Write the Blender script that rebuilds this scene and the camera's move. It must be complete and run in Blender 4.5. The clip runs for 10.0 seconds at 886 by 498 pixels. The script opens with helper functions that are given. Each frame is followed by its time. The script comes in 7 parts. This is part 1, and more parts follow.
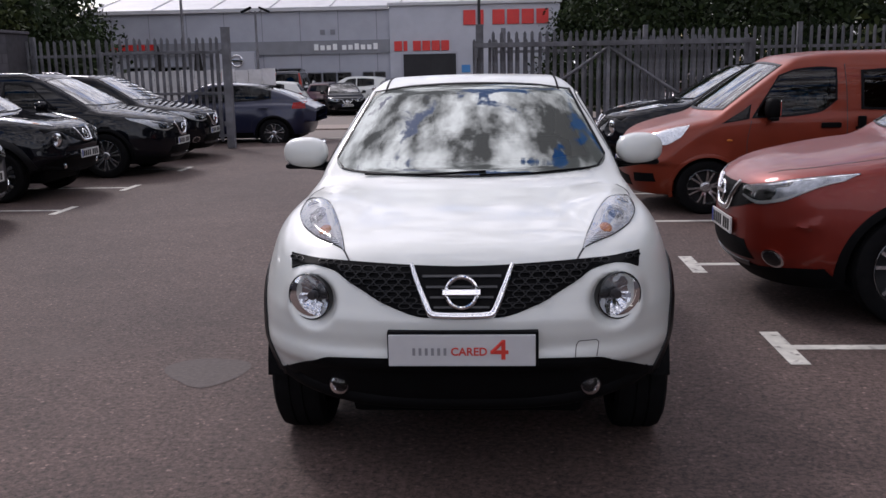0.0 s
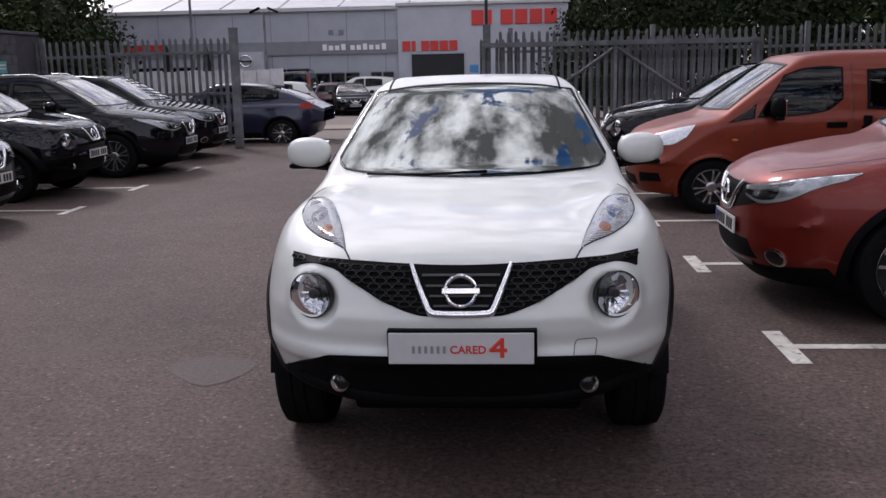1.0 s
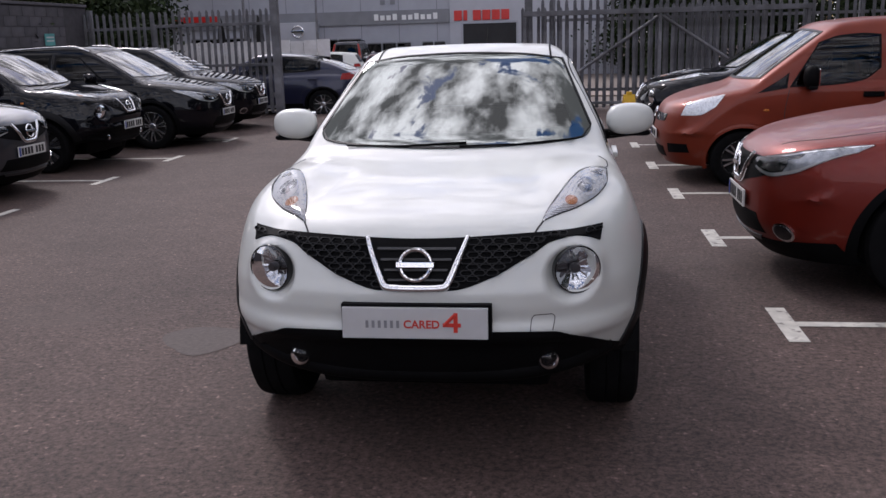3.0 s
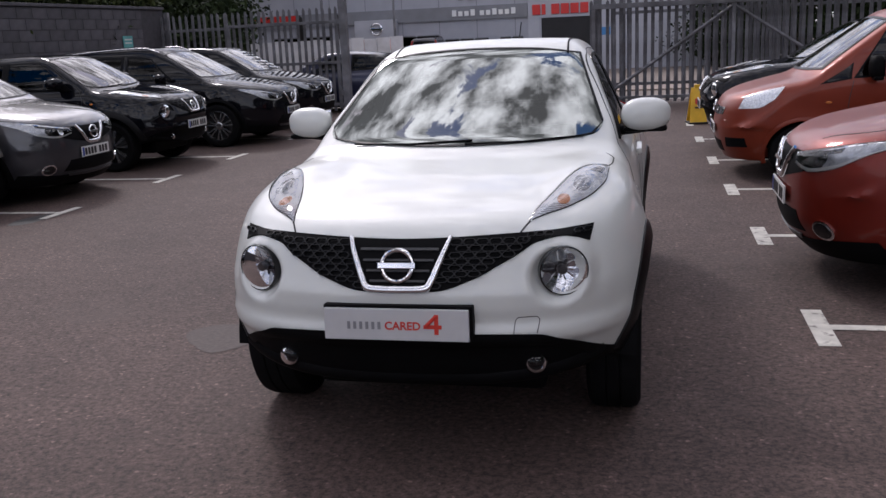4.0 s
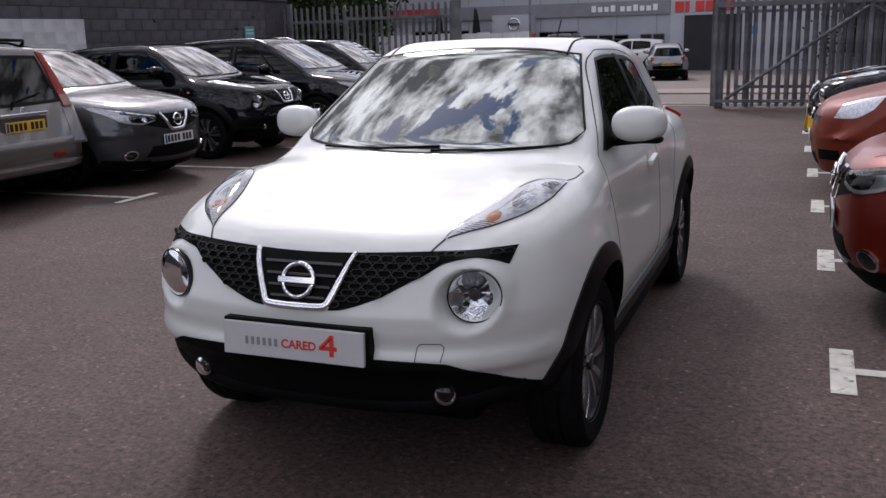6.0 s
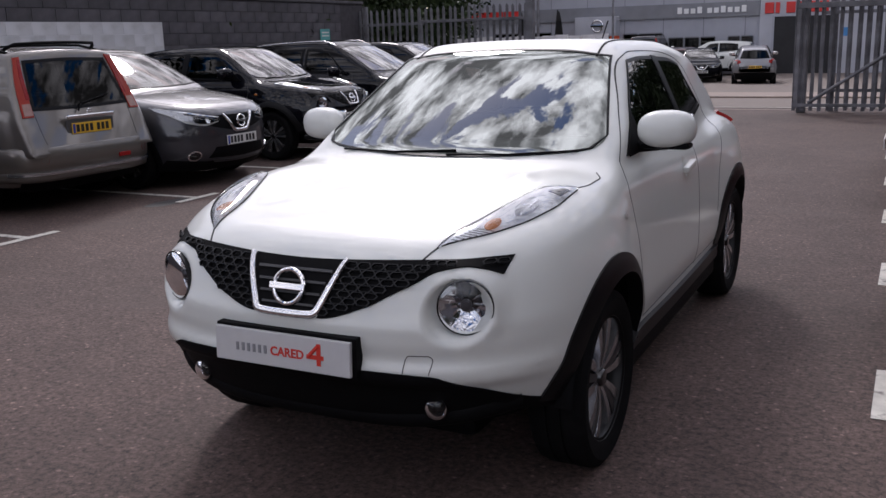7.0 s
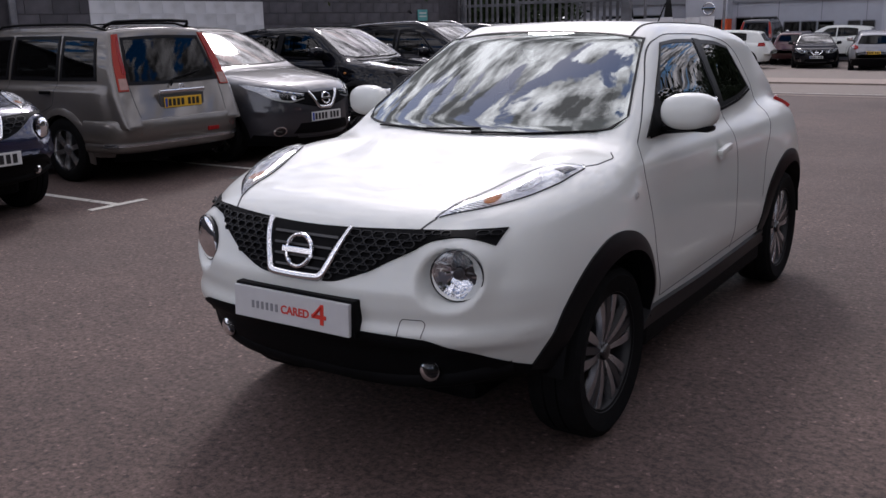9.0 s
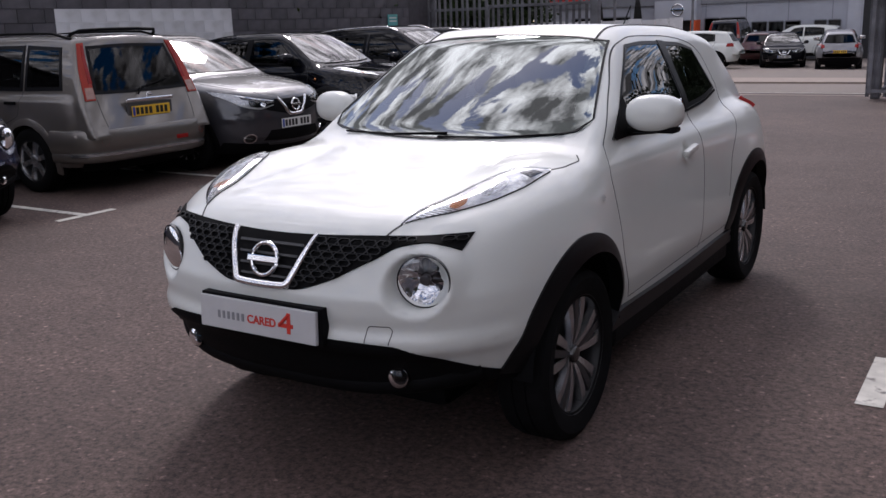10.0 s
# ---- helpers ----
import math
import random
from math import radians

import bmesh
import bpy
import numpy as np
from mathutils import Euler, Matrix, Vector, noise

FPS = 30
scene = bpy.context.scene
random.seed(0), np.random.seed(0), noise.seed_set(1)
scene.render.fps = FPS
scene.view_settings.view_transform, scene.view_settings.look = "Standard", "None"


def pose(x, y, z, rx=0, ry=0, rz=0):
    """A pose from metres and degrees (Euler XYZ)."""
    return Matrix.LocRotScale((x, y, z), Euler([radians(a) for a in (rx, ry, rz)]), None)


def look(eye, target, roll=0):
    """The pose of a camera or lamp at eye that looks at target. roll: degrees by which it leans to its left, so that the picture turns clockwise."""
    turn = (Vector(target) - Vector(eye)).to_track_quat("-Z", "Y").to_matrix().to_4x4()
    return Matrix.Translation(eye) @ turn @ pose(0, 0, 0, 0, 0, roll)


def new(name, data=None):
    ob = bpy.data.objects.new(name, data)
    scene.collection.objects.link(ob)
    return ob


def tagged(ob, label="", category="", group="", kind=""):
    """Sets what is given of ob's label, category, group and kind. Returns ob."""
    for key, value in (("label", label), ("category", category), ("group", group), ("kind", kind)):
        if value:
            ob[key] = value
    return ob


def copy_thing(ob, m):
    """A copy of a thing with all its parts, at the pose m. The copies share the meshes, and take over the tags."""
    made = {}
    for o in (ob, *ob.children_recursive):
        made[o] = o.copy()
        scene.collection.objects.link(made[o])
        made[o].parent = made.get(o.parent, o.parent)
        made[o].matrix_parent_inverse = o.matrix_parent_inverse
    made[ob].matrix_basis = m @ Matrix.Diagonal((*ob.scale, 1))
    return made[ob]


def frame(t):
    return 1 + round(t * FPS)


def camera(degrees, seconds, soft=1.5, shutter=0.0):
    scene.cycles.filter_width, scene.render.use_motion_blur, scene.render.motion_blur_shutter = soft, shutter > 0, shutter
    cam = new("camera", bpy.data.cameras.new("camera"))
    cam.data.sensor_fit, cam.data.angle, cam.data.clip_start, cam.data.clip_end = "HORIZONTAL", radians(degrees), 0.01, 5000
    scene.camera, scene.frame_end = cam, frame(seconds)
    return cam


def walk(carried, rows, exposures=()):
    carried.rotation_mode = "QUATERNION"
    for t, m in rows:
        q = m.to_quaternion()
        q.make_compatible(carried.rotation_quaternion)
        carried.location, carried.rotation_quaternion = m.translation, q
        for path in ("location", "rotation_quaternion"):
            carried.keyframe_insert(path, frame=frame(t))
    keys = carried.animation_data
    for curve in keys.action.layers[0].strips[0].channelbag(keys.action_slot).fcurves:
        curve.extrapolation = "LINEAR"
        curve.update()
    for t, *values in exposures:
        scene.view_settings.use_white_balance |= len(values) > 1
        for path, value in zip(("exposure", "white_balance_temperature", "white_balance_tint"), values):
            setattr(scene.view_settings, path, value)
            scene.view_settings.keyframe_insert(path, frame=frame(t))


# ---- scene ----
cam = camera(51.1, 10.0)
PATH = [
    (0, (0.129, -3.225, 1.627), (0.013, -1.268, 1.235), -1.1),
    (0.5, (0.135, -3.21, 1.624), (0.008, -1.253, 1.234), -1.1),
    (1, (0.165, -3.253, 1.629), (0.03, -1.296, 1.237), -1.2),
    (1.5, (0.212, -3.305, 1.629), (0.065, -1.35, 1.233), -1.1),
    (2, (0.27, -3.284, 1.623), (0.106, -1.336, 1.205), -1.4),
    (2.5, (0.375, -3.209, 1.621), (0.181, -1.268, 1.179), -1.1),
    (4, (0.881, -3.049, 1.611), (0.444, -1.151, 1.158), -2.7),
    (4.5, (1.017, -2.885, 1.604), (0.498, -1.008, 1.147), -1.9),
    (5, (1.146, -2.753, 1.598), (0.549, -0.903, 1.128), -2.0),
    (5.5, (1.366, -2.641, 1.597), (0.696, -0.819, 1.116), -2.2),
    (5.7, (1.453, -2.612, 1.601), (0.763, -0.792, 1.142), -2.0),
    (6.8, (1.74, -2.356, 1.582), (0.892, -0.603, 1.127), -1.3),
    (7, (1.778, -2.328, 1.583), (0.889, -0.592, 1.14), -1.7),
    (7.5, (1.945, -2.293, 1.594), (0.935, -0.625, 1.149), -2.3),
    (8, (2.081, -2.293, 1.587), (1.05, -0.642, 1.128), -1.6),
    (8.5, (2.123, -2.291, 1.579), (1.063, -0.665, 1.098), -1.5),
    (9, (2.164, -2.297, 1.574), (1.084, -0.682, 1.099), -1.2),
    (9.5, (2.164, -2.258, 1.569), (1.109, -0.625, 1.098), -1.5),
    (10, (2.185, -2.271, 1.576), (1.148, -0.626, 1.108), -1.9),
]
walk(cam, [(t, look(eye, target, roll)) for t, eye, target, roll in PATH], [(0, -0.39, 6150, 20), (10, -0.39, 6150, 20)])

# ---- light ----
SUN_ELEV, SUN_TURN = 41.0, -33.0  # degrees up, and east of straight ahead


def sun_way():
    e, a = radians(SUN_ELEV), radians(SUN_TURN)
    return Vector((math.sin(a) * math.cos(e), math.cos(a) * math.cos(e), math.sin(e)))


def make_world():
    world = bpy.data.worlds.new("sky")
    scene.world = world
    world.use_nodes = True
    nt = world.node_tree
    n, l = nt.nodes, nt.links
    out = next(k for k in n if k.type == "OUTPUT_WORLD")
    bg = next(k for k in n if k.type == "BACKGROUND")
    sky = n.new("ShaderNodeTexSky")
    sky.sky_type, sky.sun_disc = "NISHITA", False
    sky.sun_elevation, sky.sun_rotation = radians(SUN_ELEV), radians(SUN_TURN)
    sky.air_density, sky.dust_density = 1.0, 1.2
    co = n.new("ShaderNodeTexCoord")
    sep = n.new("ShaderNodeSeparateXYZ")
    l.new(co.outputs["Generated"], sep.inputs[0])
    up = n.new("ShaderNodeMath"); up.operation = "MAXIMUM"; up.inputs[1].default_value = 0.03
    l.new(sep.outputs["Z"], up.inputs[0])
    comb = n.new("ShaderNodeCombineXYZ"); comb.inputs[2].default_value = 1.0
    for k in (0, 1):
        l.new(up.outputs[0], comb.inputs[k])
    rows = n.new("ShaderNodeVectorMath"); rows.operation = "DIVIDE"
    l.new(co.outputs["Generated"], rows.inputs[0]); l.new(comb.outputs[0], rows.inputs[1])
    # cloud rows lie across the wind
    flat = n.new("ShaderNodeVectorMath"); flat.operation = "MULTIPLY"; flat.inputs[1].default_value = (0.8, 1.3, 1.0)
    l.new(rows.outputs[0], flat.inputs[0])
    big = n.new("ShaderNodeTexNoise"); big.inputs["Scale"].default_value = 6.5
    big.inputs["Detail"].default_value = 9; big.inputs["Roughness"].default_value = 0.58
    big.inputs["Distortion"].default_value = 0.35
    l.new(flat.outputs[0], big.inputs["Vector"])
    cover = n.new("ShaderNodeMapRange"); cover.interpolation_type = "SMOOTHSTEP"
    cover.inputs["From Min"].default_value, cover.inputs["From Max"].default_value = 0.415, 0.455
    l.new(big.outputs["Fac"], cover.inputs["Value"])
    # cloud brightness: thick and grey to thin and bright, brighter towards the sun
    thick = n.new("ShaderNodeTexNoise"); thick.inputs["Scale"].default_value = 9.0
    thick.inputs["Detail"].default_value = 7; thick.inputs["Roughness"].default_value = 0.6
    shift = n.new("ShaderNodeVectorMath"); shift.operation = "ADD"; shift.inputs[1].default_value = (3.7, 1.9, 0.4)
    l.new(flat.outputs[0], shift.inputs[0]); l.new(shift.outputs[0], thick.inputs["Vector"])
    grey = n.new("ShaderNodeMapRange")
    grey.inputs["From Min"].default_value, grey.inputs["From Max"].default_value = 0.42, 0.62
    grey.inputs["To Min"].default_value, grey.inputs["To Max"].default_value = 1.7, 15.5
    l.new(thick.outputs["Fac"], grey.inputs["Value"])
    near = n.new("ShaderNodeVectorMath"); near.operation = "DOT_PRODUCT"; near.inputs[1].default_value = sun_way()
    norm = n.new("ShaderNodeVectorMath"); norm.operation = "NORMALIZE"
    l.new(co.outputs["Generated"], norm.inputs[0]); l.new(norm.outputs[0], near.inputs[0])
    glow = n.new("ShaderNodeMapRange"); glow.interpolation_type = "SMOOTHSTEP"
    glow.inputs["From Min"].default_value, glow.inputs["From Max"].default_value = 0.55, 1.0
    glow.inputs["To Min"].default_value, glow.inputs["To Max"].default_value = 1.7, 3.3
    l.new(near.outputs["Value"], glow.inputs["Value"])
    # clouds that face the sun are lit from the front
    facing = n.new("ShaderNodeMapRange"); facing.interpolation_type = "SMOOTHSTEP"
    facing.inputs["From Min"].default_value, facing.inputs["From Max"].default_value = 0.25, -0.55
    facing.inputs["To Min"].default_value, facing.inputs["To Max"].default_value = 0.0, 1.15
    l.new(near.outputs["Value"], facing.inputs["Value"])
    lit = n.new("ShaderNodeMath"); lit.operation = "ADD"
    l.new(glow.outputs[0], lit.inputs[0]); l.new(facing.outputs[0], lit.inputs[1])
    amount = n.new("ShaderNodeMath"); amount.operation = "MULTIPLY"
    l.new(grey.outputs[0], amount.inputs[0]); l.new(lit.outputs[0], amount.inputs[1])
    # overcast falls off from the zenith to the horizon
    rise = n.new("ShaderNodeMapRange")
    rise.inputs["From Min"].default_value, rise.inputs["From Max"].default_value = 0.0, 0.95
    rise.inputs["To Min"].default_value, rise.inputs["To Max"].default_value = 0.95, 1.1
    up_way = n.new("ShaderNodeSeparateXYZ"); l.new(norm.outputs[0], up_way.inputs[0])
    l.new(up_way.outputs["Z"], rise.inputs["Value"])
    dimmed = n.new("ShaderNodeMath"); dimmed.operation = "MULTIPLY"
    l.new(amount.outputs[0], dimmed.inputs[0]); l.new(rise.outputs[0], dimmed.inputs[1])
    amount = dimmed
    tint = n.new("ShaderNodeCombineColor")
    for k, c in enumerate((1.0, 0.985, 0.97)):
        m = n.new("ShaderNodeMath"); m.operation = "MULTIPLY"; m.inputs[1].default_value = c
        l.new(amount.outputs[0], m.inputs[0]); l.new(m.outputs[0], tint.inputs[k])
    deep = n.new("ShaderNodeHueSaturation")
    deep.inputs["Saturation"].default_value, deep.inputs["Value"].default_value = 1.6, 2.5
    l.new(sky.outputs[0], deep.inputs["Color"])
    mix = n.new("ShaderNodeMix"); mix.data_type = "RGBA"
    l.new(cover.outputs[0], mix.inputs["Factor"]); l.new(deep.outputs["Color"], mix.inputs["A"]); l.new(tint.outputs[0], mix.inputs["B"])
    l.new(mix.outputs["Result"], bg.inputs["Color"])
    bg.inputs["Strength"].default_value = 0.085
    l.new(bg.outputs[0], out.inputs[0])


make_world()
sun_data = bpy.data.lights.new("sun", "SUN")
sun_data.energy, sun_data.angle, sun_data.color = 1.7, radians(10.0), (1.0, 0.95, 0.88)
sun = new("sun", sun_data)
sun.matrix_world = look(sun_way() * 60, (0, 0, 0))

# ---- materials ----
def material(name, base=(0.5, 0.5, 0.5), rough=0.5, metal=0.0, coat=0.0, vary=0.0, scale=8.0, bump=0.0, bump_scale=60.0,
             second=None, second_scale=1.0, second_cut=(0.45, 0.65), spec=0.5, emit=0.0, coat_rough=0.03, object_vary=0.0, coat_ior=1.5):
    """A Principled surface with two scales of variation and fine relief."""
    m = bpy.data.materials.new(name)
    m.use_nodes = True
    nt = m.node_tree
    n, l = nt.nodes, nt.links
    p = n["Principled BSDF"]
    p.inputs["Base Color"].default_value = (*base, 1)
    p.inputs["Roughness"].default_value, p.inputs["Metallic"].default_value = rough, metal
    p.inputs["Coat Weight"].default_value, p.inputs["Coat Roughness"].default_value = coat, coat_rough
    p.inputs["Specular IOR Level"].default_value = spec
    p.inputs["Coat IOR"].default_value = coat_ior
    if emit:
        p.inputs["Emission Color"].default_value = (*base, 1)
        p.inputs["Emission Strength"].default_value = emit
    co = n.new("ShaderNodeTexCoord")
    color = None
    if vary:
        t = n.new("ShaderNodeTexNoise"); t.inputs["Scale"].default_value = scale; t.inputs["Detail"].default_value = 6
        l.new(co.outputs["Object"], t.inputs["Vector"])
        r = n.new("ShaderNodeMapRange")
        r.inputs["From Min"].default_value, r.inputs["From Max"].default_value = 0.3, 0.7
        r.inputs["To Min"].default_value, r.inputs["To Max"].default_value = 1 - vary, 1 + vary
        l.new(t.outputs["Fac"], r.inputs["Value"])
        v = n.new("ShaderNodeVectorMath"); v.operation = "SCALE"; v.inputs[0].default_value = base
        l.new(r.outputs[0], v.inputs["Scale"])
        color = v.outputs[0]
    if second:
        t = n.new("ShaderNodeTexNoise"); t.inputs["Scale"].default_value = second_scale; t.inputs["Detail"].default_value = 5
        l.new(co.outputs["Object"], t.inputs["Vector"])
        r = n.new("ShaderNodeMapRange")
        r.inputs["From Min"].default_value, r.inputs["From Max"].default_value = second_cut
        l.new(t.outputs["Fac"], r.inputs["Value"])
        x = n.new("ShaderNodeMix"); x.data_type = "RGBA"
        x.inputs["A"].default_value, x.inputs["B"].default_value = (*base, 1), (*second, 1)
        if color:
            l.new(color, x.inputs["A"])
        l.new(r.outputs[0], x.inputs["Factor"])
        color = x.outputs["Result"]
    if object_vary:
        o = n.new("ShaderNodeObjectInfo")
        r = n.new("ShaderNodeMapRange")
        r.inputs["To Min"].default_value, r.inputs["To Max"].default_value = 1 - object_vary, 1 + object_vary
        l.new(o.outputs["Random"], r.inputs["Value"])
        v = n.new("ShaderNodeVectorMath"); v.operation = "SCALE"; v.inputs[0].default_value = base
        if color:
            l.new(color, v.inputs[0])
        l.new(r.outputs[0], v.inputs["Scale"])
        color = v.outputs[0]
    if color:
        l.new(color, p.inputs["Base Color"])
    if bump:
        t = n.new("ShaderNodeTexNoise"); t.inputs["Scale"].default_value = bump_scale; t.inputs["Detail"].default_value = 4
        l.new(co.outputs["Object"], t.inputs["Vector"])
        b = n.new("ShaderNodeBump"); b.inputs["Strength"].default_value = bump; b.inputs["Distance"].default_value = 0.004
        l.new(t.outputs["Fac"], b.inputs["Height"])
        l.new(b.outputs[0], p.inputs["Normal"])
    return m


def glass_material(name, tint, ior=1.52, rough=0.0, shine=(1, 1, 1)):
    """A thin pane: it lets tinted light through and mirrors by Fresnel."""
    m = bpy.data.materials.new(name)
    m.use_nodes = True
    n, l = m.node_tree.nodes, m.node_tree.links
    n.clear()
    out = n.new("ShaderNodeOutputMaterial")
    tr = n.new("ShaderNodeBsdfTransparent"); tr.inputs[0].default_value = (*tint, 1)
    gl = n.new("ShaderNodeBsdfGlossy"); gl.inputs["Roughness"].default_value = rough
    gl.inputs["Color"].default_value = (*shine, 1)
    fr = n.new("ShaderNodeFresnel"); fr.inputs["IOR"].default_value = ior
    mx = n.new("ShaderNodeMixShader")
    l.new(fr.outputs[0], mx.inputs[0]); l.new(tr.outputs[0], mx.inputs[1]); l.new(gl.outputs[0], mx.inputs[2])
    l.new(mx.outputs[0], out.inputs[0])
    return m


def asphalt_material():
    m = bpy.data.materials.new("asphalt")
    m.use_nodes = True
    n, l = m.node_tree.nodes, m.node_tree.links
    p = n["Principled BSDF"]
    co = n.new("ShaderNodeTexCoord")

    def noise_node(scale, detail, rough=0.55):
        t = n.new("ShaderNodeTexNoise")
        t.inputs["Scale"].default_value, t.inputs["Detail"].default_value, t.inputs["Roughness"].default_value = scale, detail, rough
        l.new(co.outputs["Object"], t.inputs["Vector"])
        return t

    def ramp(src, a, b, lo, hi):
        r = n.new("ShaderNodeMapRange")
        for k, v in zip(("From Min", "From Max", "To Min", "To Max"), (a, b, lo, hi)):
            r.inputs[k].default_value = v
        l.new(src, r.inputs["Value"])
        return r.outputs[0]

    def times(a, b):
        k = n.new("ShaderNodeMath"); k.operation = "MULTIPLY"
        l.new(a, k.inputs[0]); l.new(b, k.inputs[1])
        return k.outputs[0]

    grain = noise_node(34, 7, 0.85)
    grit = n.new("ShaderNodeTexVoronoi"); grit.inputs["Scale"].default_value = 70
    l.new(co.outputs["Object"], grit.inputs["Vector"])
    blotch = noise_node(0.55, 6, 0.6)
    medium = noise_node(7, 5, 0.65)
    f = times(ramp(grain.outputs["Fac"], 0.38, 0.62, 0.22, 1.85), ramp(blotch.outputs["Fac"], 0.3, 0.7, 0.74, 1.26))
    f = times(f, ramp(medium.outputs["Fac"], 0.3, 0.7, 0.80, 1.20))
    # pale chippings
    pale = ramp(grit.outputs["Color"], 0.84, 0.98, 1.0, 2.6)
    f = times(f, pale)
    v = n.new("ShaderNodeVectorMath"); v.operation = "SCALE"; v.inputs[0].default_value = (0.071, 0.0468, 0.0402)
    l.new(f, v.inputs["Scale"])
    # worn, dusty patches
    worn = noise_node(0.9, 4)
    x = n.new("ShaderNodeMix"); x.data_type = "RGBA"
    l.new(v.outputs[0], x.inputs["A"])
    x.inputs["B"].default_value = (0.086, 0.063, 0.055, 1)
    l.new(ramp(worn.outputs["Fac"], 0.58, 0.75, 0.0, 0.6), x.inputs["Factor"])
    l.new(x.outputs["Result"], p.inputs["Base Color"])
    p.inputs["Roughness"].default_value = 0.82
    p.inputs["Specular IOR Level"].default_value = 0.4
    b = n.new("ShaderNodeBump"); b.inputs["Strength"].default_value = 0.55; b.inputs["Distance"].default_value = 0.004
    l.new(grain.outputs["Fac"], b.inputs["Height"]); l.new(b.outputs[0], p.inputs["Normal"])
    return m


ASPHALT = asphalt_material()
ROAD = material("road_surface", (0.172, 0.140, 0.120), 0.85, vary=0.2, scale=30, bump=0.3, bump_scale=90)
LINE = material("road_paint", (0.52, 0.50, 0.45), 0.7, vary=0.22, scale=9, second=(0.16, 0.145, 0.135), second_scale=14, second_cut=(0.56, 0.68), bump=0.3)
PATCH = material("stained_asphalt", (0.074, 0.056, 0.050), 0.8, vary=0.25, scale=40, bump=0.4, bump_scale=110)
WHITE = material("white_pearl_paint", (0.612, 0.626, 0.596), 0.45, coat=0.6, vary=0.015, scale=3, coat_rough=0.065, coat_ior=1.6)
BLACK_PAINT = material("black_paint", (0.0028, 0.0030, 0.005), 0.35, spec=0.0, coat=0.65, vary=0.1, scale=4)
NAVY = material("navy_paint", (0.010, 0.014, 0.045), 0.25, metal=0.3, coat=1.0, vary=0.1, scale=4)
BLUE_GREY = material("slate_blue_paint", (0.008, 0.0105, 0.036), 0.35, metal=0.3, coat=0.5, vary=0.1, scale=4)
GREY = material("dark_grey_metallic_paint", (0.032, 0.033, 0.040), 0.35, metal=0.45, coat=1.0, vary=0.08, scale=5)
BEIGE = material("warm_silver_metallic_paint", (0.135, 0.121, 0.107), 0.34, metal=0.5, coat=1.0, vary=0.06, scale=5)
SILVER = material("silver_paint", (0.20, 0.20, 0.21), 0.32, metal=0.5, coat=1.0, vary=0.06, scale=5)
RED = material("copper_red_paint", (0.165, 0.0115, 0.0040), 0.42, metal=0.45, coat=0.35, vary=0.06, scale=5)
ORANGE = material("burnt_orange_paint", (0.185, 0.0215, 0.0040), 0.45, metal=0.4, coat=0.3, vary=0.06, scale=5)
DARK_RED = material("dark_red_paint", (0.05, 0.005, 0.008), 0.3, metal=0.3, coat=1.0, vary=0.06, scale=5)
GLASS = glass_material("window_glass", (0.42, 0.46, 0.45), 2.5, shine=(0.94, 1.0, 0.975))
CAR_GLASS = glass_material("car_glass", (0.30, 0.33, 0.34), 1.85, rough=0.06)
PRIVACY = glass_material("privacy_glass", (0.10, 0.11, 0.115), 1.34)
LENS = glass_material("lamp_lens", (0.95, 0.96, 0.97), 1.45)
FRIT = material("black_glass_border", (0.005, 0.005, 0.006), 0.35, spec=0.1, vary=0.1)
PLASTIC = material("black_plastic", (0.0035, 0.0035, 0.004), 0.6, spec=0.07, vary=0.15, scale=12, bump=0.15, bump_scale=400)
PLASTIC_GREY = material("worn_grey_plastic", (0.05, 0.05, 0.052), 0.6, vary=0.15, scale=12, bump=0.15, bump_scale=400)
HONEY = material("dark_grille_plastic", (0.009, 0.009, 0.010), 0.4, spec=0.25, vary=0.1)
GLOSS_BLACK = material("gloss_black", (0.006, 0.006, 0.007), 0.15, coat=0.6, vary=0.1)
RUBBER = material("tyre_rubber", (0.0055, 0.0055, 0.006), 0.8, spec=0.08, vary=0.2, scale=20, bump=0.3, bump_scale=120)
ALLOY = material("alloy", (0.46, 0.46, 0.47), 0.25, metal=0.9, vary=0.06, scale=15)
ALLOY_SATIN = material("machined_alloy", (0.48, 0.48, 0.495), 0.22, metal=0.9, vary=0.08, scale=15)
ALLOY_DARK = material("dark_alloy", (0.07, 0.07, 0.075), 0.35, metal=0.7, vary=0.08, scale=15)
CHROME = material("chrome", (0.82, 0.82, 0.83), 0.08, metal=1.0, vary=0.03, scale=8)
REFLECTOR = material("lamp_reflector", (0.86, 0.87, 0.89), 0.32, metal=0.6, vary=0.25, scale=45, bump=0.5, bump_scale=45)
LAMP_DARK = material("smoky_lamp_bowl", (0.42, 0.43, 0.45), 0.28, metal=0.7, vary=0.35, scale=25, bump=0.4, bump_scale=30)
TAIL_CLEAR = material("smoked_clear_lamp_plastic", (0.30, 0.16, 0.13), 0.25, coat=0.3, vary=0.15, scale=20)
ARCH = material("wheel_arch_plastic", (0.0045, 0.0045, 0.0052), 0.42, spec=0.2, vary=0.12, scale=10, bump=0.1, bump_scale=400)
FACET = material("faceted_reflector", (0.60, 0.61, 0.64), 0.06, metal=1.0, vary=0.1, scale=60)
AMBER = material("amber_bulb_cover", (0.55, 0.17, 0.02), 0.3, coat=0.1, vary=0.15, scale=60)
TAIL_RED = material("red_lamp_plastic", (0.24, 0.008, 0.007), 0.25, spec=0.25, coat=0.1, vary=0.06, scale=8)
